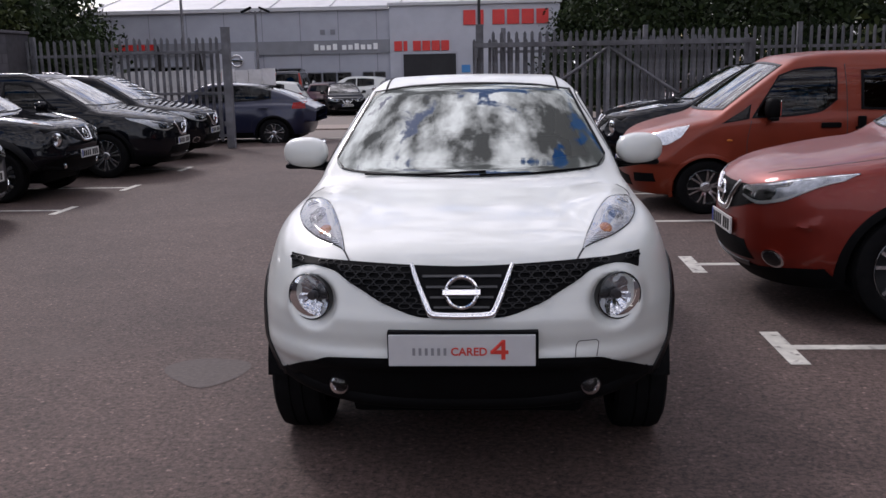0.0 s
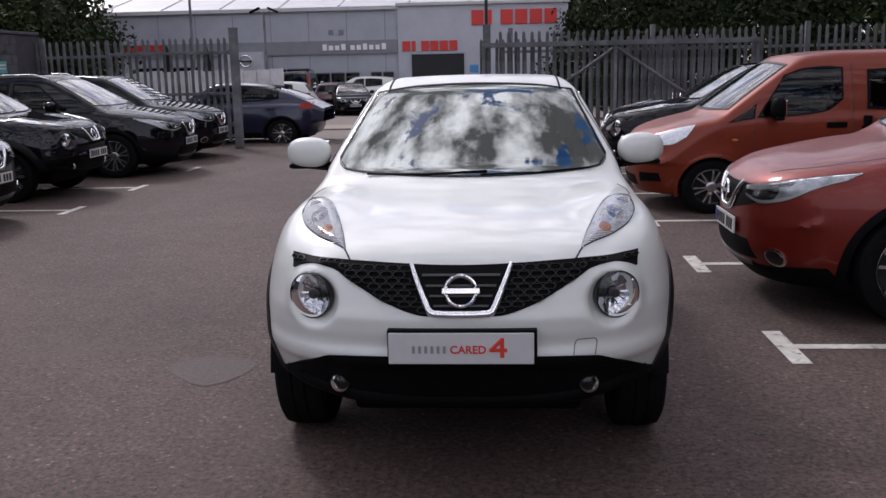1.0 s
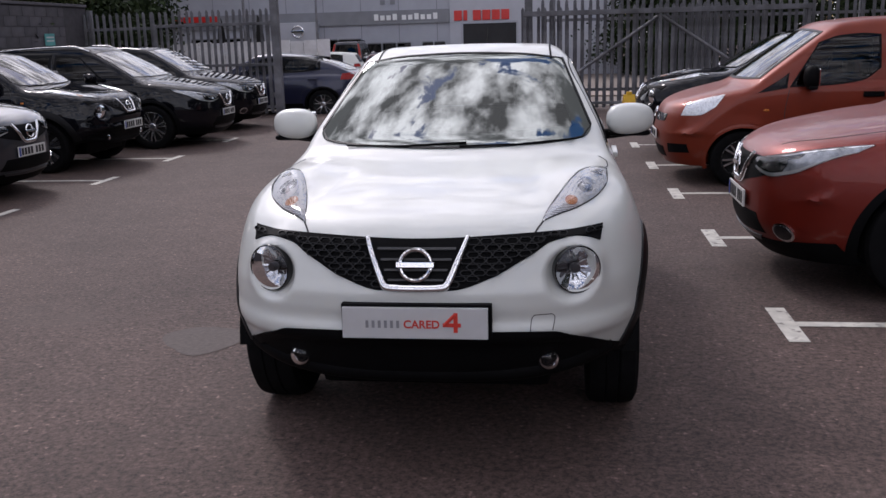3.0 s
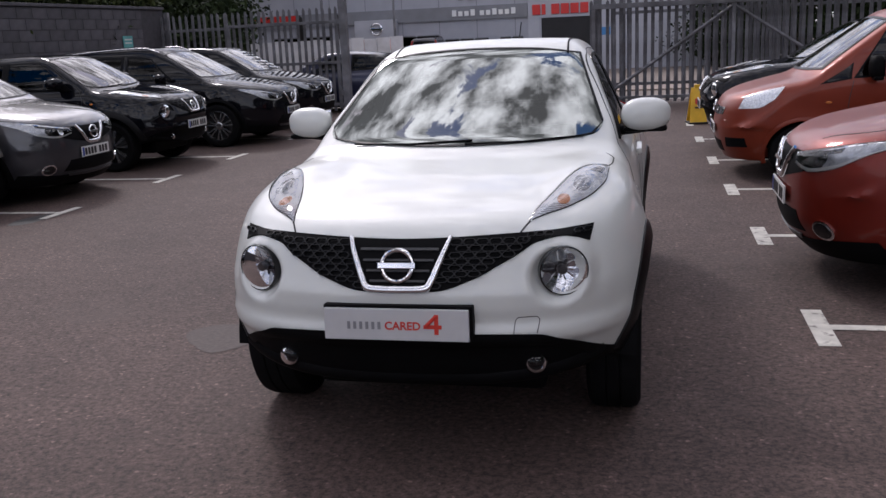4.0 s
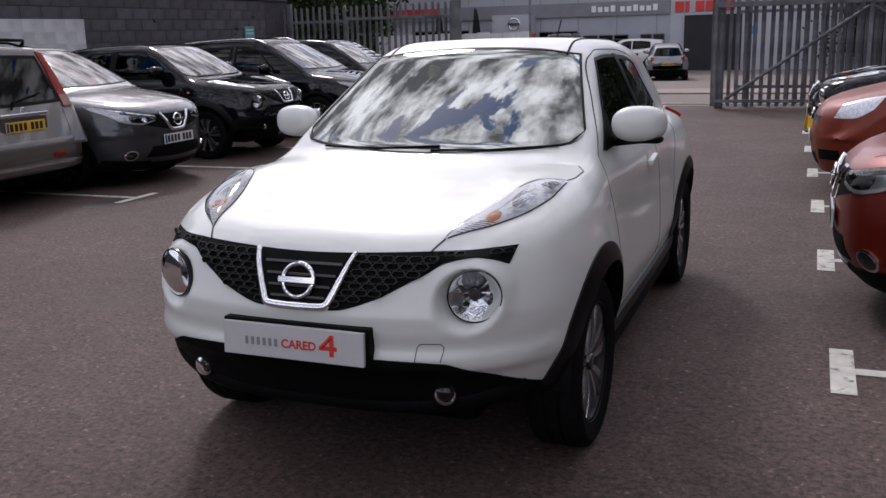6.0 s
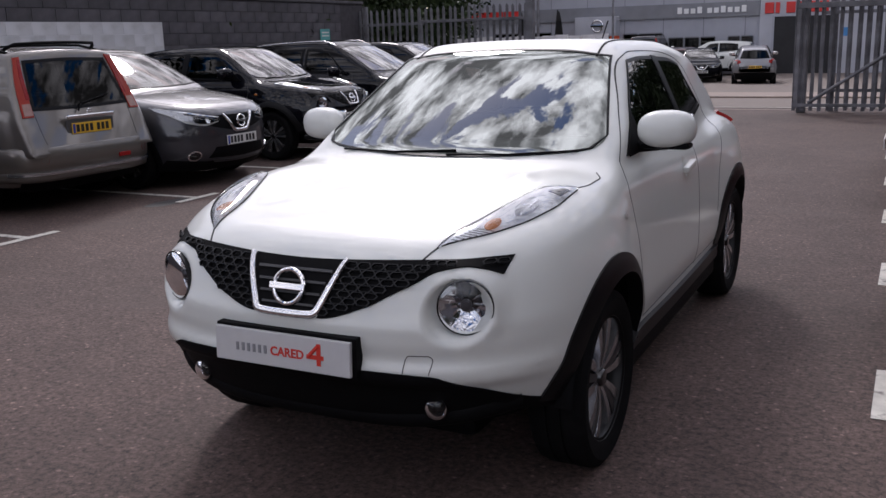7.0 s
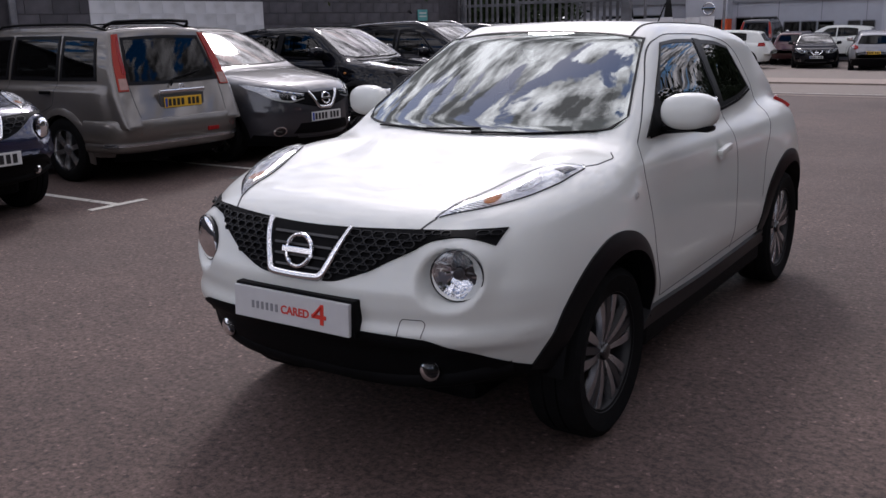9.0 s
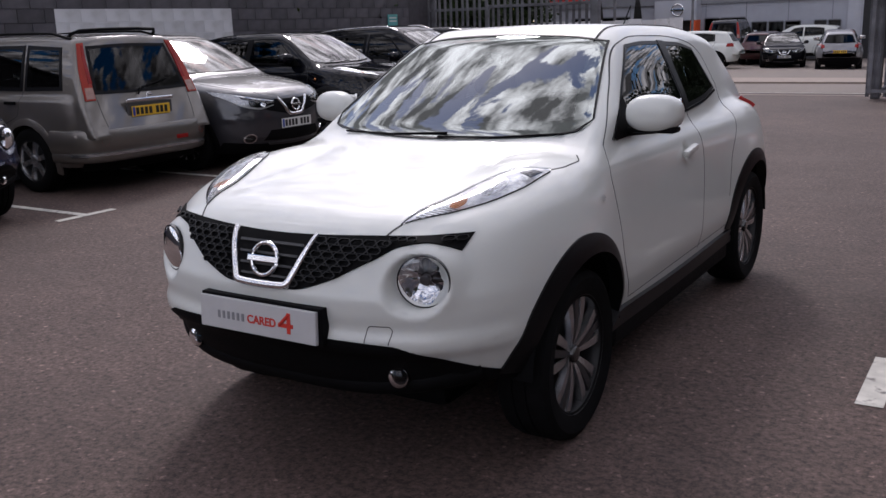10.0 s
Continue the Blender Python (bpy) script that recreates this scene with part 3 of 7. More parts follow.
def disc_on(sh, name, kind, cx, cz, r, mat, parent, label="", out=0.004, dome=0.0, sign=1, n=28, rings=6, rx=None, deep=0.01, facets=0.0):
    """A round sheet on the skin, domed outwards."""
    rx = rx or r
    us = np.linspace(0, 1, rings)
    th = np.linspace(0, 2 * math.pi, n + 1)[:-1]
    q0 = cx + rx * us[:, None] * np.cos(th)[None]
    q1 = cz + r * us[:, None] * np.sin(th)[None]
    grid = sh.cast(kind, q0, q1, sign)
    nrm = sh.normals(grid)
    lift = (out + dome * (1 - us[:, None] ** 2)) * np.ones((rings, n))
    if facets:
        lift[1:-1] += np.random.default_rng(7).uniform(-facets, facets, (rings - 2, n))
    p = grid + nrm * lift[..., None]
    verts = [p[0].mean(0)] + list(p[1:].reshape(-1, 3)) + list(grid[-1] + nrm[-1] * (out - deep))
    if (np.cross(p[1, 0] - p[0, 0], p[1, n // 4] - p[0, 0]) * nrm[0, 0]).sum() < 0:
        flat_verts = np.array(verts[1:]).reshape(rings, n, 3)[:, ::-1]
        verts = [verts[0]] + list(flat_verts.reshape(-1, 3))
    faces = [(0, 1 + i, 1 + (i + 1) % n) for i in range(n)]
    for k in range(rings - 2 + 1):
        for i in range(n):
            j = (i + 1) % n
            faces.append((1 + k * n + i, 1 + (k + 1) * n + i, 1 + (k + 1) * n + j, 1 + k * n + j))
    return piece(name, mesh_of(name, verts, faces, mat, not facets, sharp=60), parent, label)


WHEELS = {}


def wheel(parent, x, y, hub, R, width, rim, style, n, sign):
    """Tyre with an alloy rim; the outer face points along sign * x. Alike wheels share their meshes."""
    m = Matrix.Translation((sign * x, y, hub)) @ (pose(0, 0, 0) if sign > 0 else pose(0, 0, 0, 0, 0, 180))
    key = (R, width, rim, style, n)
    if key in WHEELS:
        ob = copy_thing(WHEELS[key], m)
        ob.parent = parent
        return ob
    WHEELS[key] = ob = make_wheel(parent, m, R, width, rim, style, n)
    return ob


def make_wheel(parent, m, R, width, rim, style, n):
    w = width / 2
    prof = [(rim - 0.012, -w * 0.80), (rim + 0.012, -w * 0.92), (R * 0.90, -w), (R * 0.975, -w * 0.86), (R, -w * 0.60), (R, -w * 0.30), (R - 0.008, -w * 0.28), (R - 0.008, -w * 0.22), (R, -w * 0.20),
            (R, w * 0.20), (R - 0.008, w * 0.22), (R - 0.008, w * 0.28), (R, w * 0.30), (R, w * 0.60), (R * 0.975, w * 0.86), (R * 0.90, w), (rim + 0.012, w * 0.92), (rim - 0.012, w * 0.80)]
    v, f = lathe(prof, 48)
    tyre = piece("wheel", mesh_of("tyre", v, f, RUBBER), parent, "black rubber tyre", m)
    # barrel and lip
    prof = [(rim * 0.90, -w * 0.8), (rim * 0.92, w * 0.45), (rim * 0.955, w * 0.72), (rim * 0.99, w * 0.86), (rim + 0.004, w * 0.84), (rim + 0.002, w * 0.70)]
    v, f = lathe(prof, 48)
    piece("rim", mesh_of("rim", v, f, HONEY if style == "twin" else ALLOY), tyre, "alloy wheel rim")
    v, f = lathe([(rim * 0.91, -w * 0.05), (rim * 0.5, -w * 0.02), (0.02, 0.0)], 32)
    piece("brake_disc", mesh_of("brake_disc", v, f, INTERIOR), tyre, "dark brake disc")
    # spokes: tapered bars with a raised middle, some split in two
    xo = w * 0.62

    def spoke(a0, a1, w0, w1, mat, nm):
        r0, r1 = 0.035, rim * 0.965
        k = 7
        vs, fs = [], []
        for i in range(k):
            t = i / (k - 1)
            r = r0 + (r1 - r0) * t
            a = a0 + (a1 - a0) * t ** 1.3
            hw = w0 + (w1 - w0) * t
            face = xo + 0.012 * math.sin(math.pi * t) + 0.016 * t * t
            c, s_ = math.cos(a), math.sin(a)
            for off, xx in ((-hw, face - 0.03), (-hw * 0.8, face - 0.003), (hw * 0.8, face - 0.003), (hw, face - 0.03)):
                vs.append((xx, r * c - off * s_, r * s_ + off * c))
        for i in range(k - 1):
            for j in range(3):
                b = i * 4 + j
                fs.append((b, b + 4, b + 5, b + 1))
        piece(nm, mesh_of(nm, vs, fs, mat, sharp=25), tyre)

    for i in range(n):
        a = 2 * math.pi * (i + 0.25) / n
        if style == "twin":
            d = math.pi / n
            spoke(a - 0.30, a - d * 0.44, 0.011, 0.026, ALLOY_SATIN, "spoke")
            spoke(a + 0.30, a + d * 0.44, 0.011, 0.026, ALLOY_SATIN, "spoke")
            spoke(a, a, 0.016, 0.020, ALLOY_DARK, "spoke")
        elif style == "split":
            d = math.pi / n
            spoke(a - 0.15, a - d * 0.36, 0.014, 0.013, ALLOY, "spoke")
            spoke(a + 0.15, a + d * 0.36, 0.014, 0.013, ALLOY, "spoke")
        else:
            spoke(a, a, 0.026, 0.034, ALLOY, "spoke")
    hr = 0.036 if style == "twin" else 0.062
    v, f = lathe([(hr, xo - 0.02), (hr * 0.97, xo + 0.006), (hr * 0.8, xo + 0.014), (hr * 0.5, xo + 0.016), (0.0005, xo + 0.016)], 20)
    piece("hub_cap", mesh_of("hub_cap", v, f, GLOSS_BLACK if style == "twin" else ALLOY), tyre, "round hub cap")
    return tyre


def badge(car, x, y, z, r, turn=0, tilt=0):
    """A round chrome ring with a bar across it."""
    m = pose(x, y, z, tilt, 0, turn)
    verts, faces = [], []
    n, k = 36, 8
    for i in range(n):
        a = 2 * math.pi * i / n
        for j in range(k):
            b = 2 * math.pi * j / k
            rr = r * 0.88 + r * 0.13 * math.cos(b)
            verts.append((rr * math.cos(a), -r * 0.13 * math.sin(b), rr * math.sin(a)))
    for i in range(n):
        for j in range(k):
            i2, j2 = (i + 1) % n, (j + 1) % k
            faces.append((i * k + j, i2 * k + j, i2 * k + j2, i * k + j2))
    ob = piece("badge", mesh_of("badge", verts, faces, CHROME), car, "round chrome badge with a bar across", m)
    part("bar", box_bm(-r * 1.08, -r * 0.22, -r * 0.17, r * 1.08, r * 0.05, r * 0.17, r * 0.04), CHROME, ob)
    return ob


def round_lamp(car, x, y, z, turn, r, label):
    """A round lamp about its own axis: dark housing, faceted bowl and domed lens. It faces the nose (-y), turned outwards."""
    m = pose(x, y, z, 0, 0, turn)
    v, f = lathe([(r * 0.99, 0.06), (r * 1.015, 0.004), (r * 1.008, -0.005), (r * 0.972, -0.006), (r * 0.95, 0.012)], 40, "y")
    ob = piece("round_lamp", mesh_of("round_lamp", v, f, GLOSS_BLACK), car, label, m)
    # a deep bowl cut into upright flutes, and a bulb shield before it
    n, k = 40, 10
    deep = r * 0.45
    verts = [(0, 0.004 + deep, 0)]
    for i in range(1, k + 1):
        rr = r * 0.955 * i / k
        for j in range(n):
            a = 2 * math.pi * (j + 0.5) / n
            step = 0.0024 * ((j // 4) % 2) * math.sin(math.pi * i / k)
            verts.append((rr * math.cos(a), 0.004 + deep * (1 - (i / k) ** 2) - step, rr * math.sin(a)))
    faces = [(0, 1 + (j + 1) % n, 1 + j) for j in range(n)]
    for i in range(k - 1):
        for j in range(n):
            j2 = (j + 1) % n
            faces.append((1 + i * n + j, 1 + i * n + j2, 1 + (i + 1) * n + j2, 1 + (i + 1) * n + j))
    piece("reflector", mesh_of("reflector", verts, faces, FACET, True, 8), ob, "bright fluted reflector")
    v, f = lathe([(r * 0.20, deep * 0.9), (r * 0.21, deep * 0.35), (r * 0.17, deep * 0.2), (0.0005, deep * 0.17)], 20, "y")
    piece("bulb_shield", mesh_of("bulb_shield", v, f, ALLOY_DARK), ob, "round bulb shield")
    v, f = lathe([(r * 0.97, 0.004), (r * 0.95, -0.006), (r * 0.8, -0.014), (r * 0.5, -0.020), (r * 0.2, -0.0225), (0.0005, -0.023)], 32, "y")
    lens = mesh_of("lens", v, f, LENS)
    lens.flip_normals()
    piece("lens", lens, ob, "clear round lens")
    return ob

# ---- the yard ----
def fall(y):
    """Height of the ground: the land beyond the gate slopes gently away."""
    return -0.0285 * min(max(y - 17.4, 0.0), 21.0)


def flat(name, x0, y0, x1, y1, z, mat, label="", parent=None, kind="structure", m=None):
    rows = [y0] + [y for y in (17.4, 38.4) if y0 < y < y1] + [y1]
    verts = [(x, y, z + fall(y)) for y in rows for x in (x0, x1)]
    faces = [(2 * i, 2 * i + 1, 2 * i + 3, 2 * i + 2) for i in range(len(rows) - 1)]
    return tagged(piece(name, mesh_of(name, verts, faces, mat, False), parent, label, m), kind=kind if parent is None else "")


flat("ground", -400, -400, 400, 400, 0, ASPHALT, "worn brown-grey asphalt of the car yard")
flat("road", -60, 18.0, 60, 22.9, 0.004, ROAD, "pale grey road beyond the gate")
PAVING = material("pinkish_paving", (0.27, 0.215, 0.18), 0.85, vary=0.15, scale=12, bump=0.3)
bm = box_bm(-60, 22.9, -0.15, 60, 26.0, 0.05, 0.01)
for v in bm.verts:
    v.co.z += fall(v.co.y)
tagged(part("pavement", bm, PAVING, None, "pinkish paved footway"), kind="structure")
flat("forecourt", -60, 26.0, 60, 46.9, 0.006, ROAD, "pale grey forecourt of the dealership")
flat("road_line", -40, 18.04, 40, 18.16, 0.008, LINE, "thin white line along the road")
flat("threshold", -5.4, 17.25, 0.0, 17.40, 0.006, PAVING, "pale concrete strip across the gateway")
def stain(x, y, rx, ry, seed, mat, label):
    rnd = random.Random(seed)
    k = [rnd.uniform(0.75, 1.2) for _ in range(9)]
    verts = [(x, y, 0.0025)]
    for i in range(45):
        a = 2 * math.pi * i / 45
        u = i / 5
        r = k[int(u) % 9] * (1 - u % 1) + k[(int(u) + 1) % 9] * (u % 1)
        verts.append((x + rx * r * math.cos(a), y + ry * r * math.sin(a), 0.0025))
    tagged(piece("stain", mesh_of("stain", verts, [(0, 1 + i, 1 + (i + 1) % 45) for i in range(45)], mat, False), None, label), kind="structure")


stain(-1.46, 1.53, 0.26, 0.24, 3, PATCH, "pale dried stain on the asphalt")
TAR = material("dark_tar_patch", (0.022, 0.021, 0.022), 0.6, vary=0.2, scale=30, bump=0.4, bump_scale=100)
stain(-5.1, 4.88, 0.14, 0.28, 4, TAR, "dark tar patch beside the bay line")


def bay_marks(x0, ys, into, stroke, line_w, label, lean=0.0):
    for y in ys:
        x = x0 + lean * y
        ob = thing("bay_line", label, "road marking", "painted bay lines", kind="structure")
        flat("stroke", x - stroke / 2, y - 0.31, x + stroke / 2, y + 0.31, 0.004, LINE, parent=ob)
        a, b = (x + stroke / 2, x + into) if into > 0 else (x + into, x - stroke / 2)
        flat("line", a, y - line_w / 2, b, y + line_w / 2, 0.004, LINE, parent=ob)


bay_marks(-5.0, (0.9, 3.04, 5.2, 7.39, 9.44, 11.78), -4.6, 0.09, 0.08, "thin white painted bay marking")
bay_marks(1.81, (-0.25, 1.95, 4.18, 6.25, 8.28, 10.38, 12.5), 4.8, 0.11, 0.085, "white painted bay marking with a T end", -0.026)


# palisade fence
def pale_mesh(h):
    """A steel pale: folded W section with a three-pointed top."""
    w, d = 0.034, 0.014
    xs = [(-w, 0.0), (-w * 0.45, d), (0, d * 0.4), (w * 0.45, d), (w, 0.0)]
    tops = [h - 0.055, h - 0.02, h, h - 0.02, h - 0.055]
    verts, faces = [], []
    for (x, y), t in zip(xs, tops):
        verts += [(x, -y, 0.06), (x, -y, h - 0.12), (x, -y, t), (x, -y + 0.004, 0.06), (x, -y + 0.004, h - 0.12), (x, -y + 0.004, t)]
    for i in range(4):
        a, b = 6 * i, 6 * (i + 1)
        for k in (0, 1):
            faces += [(a + k, b + k, b + k + 1, a + k + 1), (b + k + 3, a + k + 3, a + k + 4, b + k + 4)]
        faces += [(a + 2, b + 2, b + 5, a + 5), (a, a + 3, b + 3, b)]
    faces += [(0, 1, 4, 3), (1, 2, 5, 4), (24, 27, 28, 25), (25, 28, 29, 26)]
    return mesh_of("pale", verts, faces, GALV, False)


PALE, PALE_LOW = pale_mesh(2.28), pale_mesh(2.12)


def palisade(name, label, a, b, rails, me, gap=0.155, posts=(), rail_side=1):
    ob = thing(name, label, "fence", kind="structure")
    a, b = Vector(a), Vector(b)
    d = (b - a).normalized()
    turn = math.degrees(math.atan2(d.y, d.x))
    ob.matrix_basis = pose(a.x, a.y, 0, 0, 0, turn)
    n = int((b - a).length / gap)
    rnd = random.Random(len(name) + n)
    for i in range(n + 1):
        piece("pale", me, ob, m=pose(i * gap, 0, rnd.uniform(-0.012, 0.008), 0, rnd.uniform(-0.5, 0.5), 0))
    for z in rails:
        part("rail", box_bm(-0.02, 0.006 * rail_side, z - 0.03, (b - a).length + 0.02, 0.05 * rail_side, z + 0.03, 0.004), GALV, ob, "steel rail")
    for p in posts:
        part("post", box_bm(p - 0.05, 0.05 * rail_side, 0, p + 0.05, 0.15 * rail_side, 2.35, 0.006), GALV, ob, "steel post")
    return ob


palisade("palisade_fence", "grey steel palisade fence with pointed pales", (-10.0, 16.75), (-8.35, 16.75), (1.93, 0.45), PALE, posts=(0.1,))
gate_l = palisade("palisade_gate", "grey steel palisade gate leaf standing open", (-8.3, 16.55), (-5.68, 16.55), (1.96, 1.1, 0.2), PALE, gap=0.15, rail_side=-1)
gate_r = palisade("palisade_gate", "grey steel palisade gate leaf with diagonal braces", (-0.30, 16.45), (5.35, 16.45), (1.96, 0.16), PALE_LOW, gap=0.15, rail_side=-1)
palisade("palisade_fence", "grey steel palisade fence behind the open gate", (0.1, 17.0), (6.6, 17.0), (1.85, 0.4), PALE, gap=0.16, posts=(0.2, 3.2, 6.4))
palisade("palisade_fence", "grey steel palisade fence along the yard edge", (6.7, 17.0), (30.0, 19.0), (1.85, 0.4), PALE, gap=0.17, posts=(3, 6, 9, 12, 15, 18))
for x0, z0, x1, z1 in ((0.25, 0.2, 2.75, 1.9), (2.75, 1.9, 5.3, 0.2)):
    part("brace", rod_bm((x0, -0.03, z0), (x1, -0.03, z1), 0.032, 8), GALV, gate_r, "diagonal steel brace")
part("top_rail", box_bm(0.0, -0.075, 1.93, 5.66, -0.012, 2.03, 0.006), GALV, gate_r, "broad steel top rail")
for x in (0.03, 2.75, 5.62):
    part("stile", box_bm(x - 0.035, -0.06, 0.12, x + 0.035, 0.01, 2.0, 0.004), GALV, gate_r, "steel gate stile")
for x in (0.03, 2.55):
    part("stile", box_bm(x - 0.035, -0.06, 0.12, x + 0.035, 0.01, 2.0, 0.004), GALV, gate_l, "steel gate stile")


def gate_post(x, y, h, w, label):
    ob = thing("gate_post", label, "gate post", kind="structure", m=pose(x, y, 0))
    part("shaft", box_bm(-w / 2, -w / 2, 0, w / 2, w / 2, h, 0.012), GALV, ob)
    part("cap", box_bm(-w / 2 - 0.006, -w / 2 - 0.006, h, w / 2 + 0.006, w / 2 + 0.006, h + 0.02, 0.006), GALV, ob)
    for z in (0.5, 1.95):
        part("hinge", box_bm(-w / 2 - 0.05, -0.03, z - 0.05, -w / 2, 0.03, z + 0.05, 0.006), GALV, ob)
    return ob


gate_post(-5.30, 15.65, 2.41, 0.155, "tall grey steel gate post")
gate_post(-0.20, 16.75, 2.40, 0.16, "grey steel gate post behind the open gate")

# boundary wall beside the parked row: dark painted blocks
WALL = material("dark_painted_blockwork", (0.066, 0.061, 0.069), 0.75, vary=0.25, scale=5, bump=0.3, bump_scale=40, object_vary=0.22)
MORTAR = material("dark_mortar", (0.048, 0.044, 0.050), 0.9, vary=0.2)
WHITEWASH = material("white_painted_blockwork", (0.60, 0.60, 0.62), 0.7, vary=0.10, scale=6, second=(0.47, 0.47, 0.48), second_scale=3, bump=0.3, bump_scale=40, object_vary=0.05)
TEAL = material("teal_sign", (0.10, 0.34, 0.33), 0.5, vary=0.1)
wall = tagged(part("wall_west", box_bm(-10.26, -30, 0, -10.012, 16.9, 2.42), MORTAR, None, "dark painted blockwork boundary wall"), kind="structure")


def blocks(y0, y1, z0, z1, w, h, mat, proud):
    me = bpy.data.meshes.new("block")
    bm = box_bm(0, 0, 0, proud, w - 0.008, h - 0.008, 0.003)
    bm.to_mesh(me); bm.free()
    me.materials.append(mat)
    half = bpy.data.meshes.new("block")
    bm = box_bm(0, 0, 0, proud, w / 2 - 0.008, h - 0.008, 0.003)
    bm.to_mesh(half); bm.free()
    half.materials.append(mat)
    for r in range(int(round((z1 - z0) / h))):
        n = int(round((y1 - y0) / w))
        for c in range(n + (r % 2)):
            y = y0 + w * c - (w / 2 if r % 2 else 0)
            use = me
            if r % 2 and c in (0, n):
                use, y = half, (y0 if c == 0 else y)
            piece("block", use, wall, m=pose(-10.012, y, z0 + r * h + 0.004))


part("coping", box_bm(-10.30, -30, 2.42, -9.97, 16.9, 2.48, 0.01), WALL, wall, "dark coping")
ob = tagged(part("notice", box_bm(-9.985, 15.05, 1.62, -9.97, 15.42, 1.86, 0.004), TEAL, None, "small teal notice on the dark wall"), category="sign")
part("bar", box_bm(-9.969, 15.10, 1.70, -9.966, 15.37, 1.73), PLATE_WHITE, ob)
part("bar", box_bm(-9.969, 15.10, 1.77, -9.966, 15.37, 1.80), PLATE_WHITE, ob)
tagged(part("pipe", rod_bm((-9.93, 5.35, 0), (-9.93, 5.35, 2.6), 0.05, 12), GALV, None, "grey vertical pipe on the wall", smooth=True), category="pipe")

# yellow warning sign
YELLOW = material("yellow_plastic", (0.72, 0.42, 0.015), 0.45, vary=0.08, scale=10)
ws = thing("warning_sign", "yellow folding plastic warning sign on the asphalt", "sign", m=pose(1.60, 12.6, 0, 0, 0, 8) @ Matrix.Diagonal((0.9, 0.9, 0.9, 1)))
for sg in (-1, 1):
    verts = [(-0.15, sg * 0.19, 0.02), (0.15, sg * 0.19, 0.02), (0.10, sg * 0.025, 0.64), (-0.10, sg * 0.025, 0.64)]
    verts += [(x, y - sg * 0.02, z) for x, y, z in verts]
    faces = [(0, 1, 2, 3), (7, 6, 5, 4), (0, 4, 5, 1), (1, 5, 6, 2), (2, 6, 7, 3), (3, 7, 4, 0)]
    leaf = piece("leaf", mesh_of("leaf", verts, faces, YELLOW, False), ws, "yellow leaf")
    if sg < 0:
        m = pose(0, -0.118, 0.40, -14.9, 0, 0)
        part("symbol", box_bm(-0.055, -0.016, -0.05, 0.055, -0.013, 0.045, 0.0), INK_RED, leaf, "red and white symbol patch", m)
        part("bar", box_bm(-0.06, -0.016, -0.13, 0.06, -0.013, -0.10), INK, leaf, "", m)
part("base", box_bm(-0.17, -0.21, 0, 0.17, 0.21, 0.035, 0.01), INK, ws, "dark base")
part("handle", box_bm(-0.05, -0.03, 0.63, 0.05, 0.03, 0.69, 0.012), YELLOW, ws, "yellow handle")


# ---- dealership building ----
CLAD = material("light_grey_cladding", (0.34, 0.35, 0.395), 0.5, metal=0.1, vary=0.06, scale=1.5)
CLAD_RIGHT = material("pale_grey_cladding", (0.40, 0.41, 0.455), 0.5, metal=0.1, vary=0.06, scale=1.5)
FASCIA = material("mid_grey_fascia", (0.19, 0.195, 0.215), 0.45, vary=0.08, scale=2)
ROOF = material("white_roof_sheet", (0.44, 0.44, 0.455), 0.5, vary=0.08, scale=1)
DARK_GLASS = glass_material("shop_glass", (0.05, 0.055, 0.06), 1.5)
# near-black panels: the dark of unlit openings is put into the colour
SHOP_DARK = material("painted_shop_dark", (0.02, 0.02, 0.022), 0.8, vary=0.2, scale=2)
ORANGE_PANEL = material("orange_panel", (0.65, 0.09, 0.02), 0.5, vary=0.05)
SIGN_RED = material("red_sign_letters", (0.55, 0.025, 0.02), 0.4, vary=0.05)
SIGN_WHITE = material("white_sign_letters", (0.75, 0.75, 0.75), 0.4, vary=0.03)
SIGN_BLUE = material("blue_sign", (0.05, 0.22, 0.50), 0.4, vary=0.05)


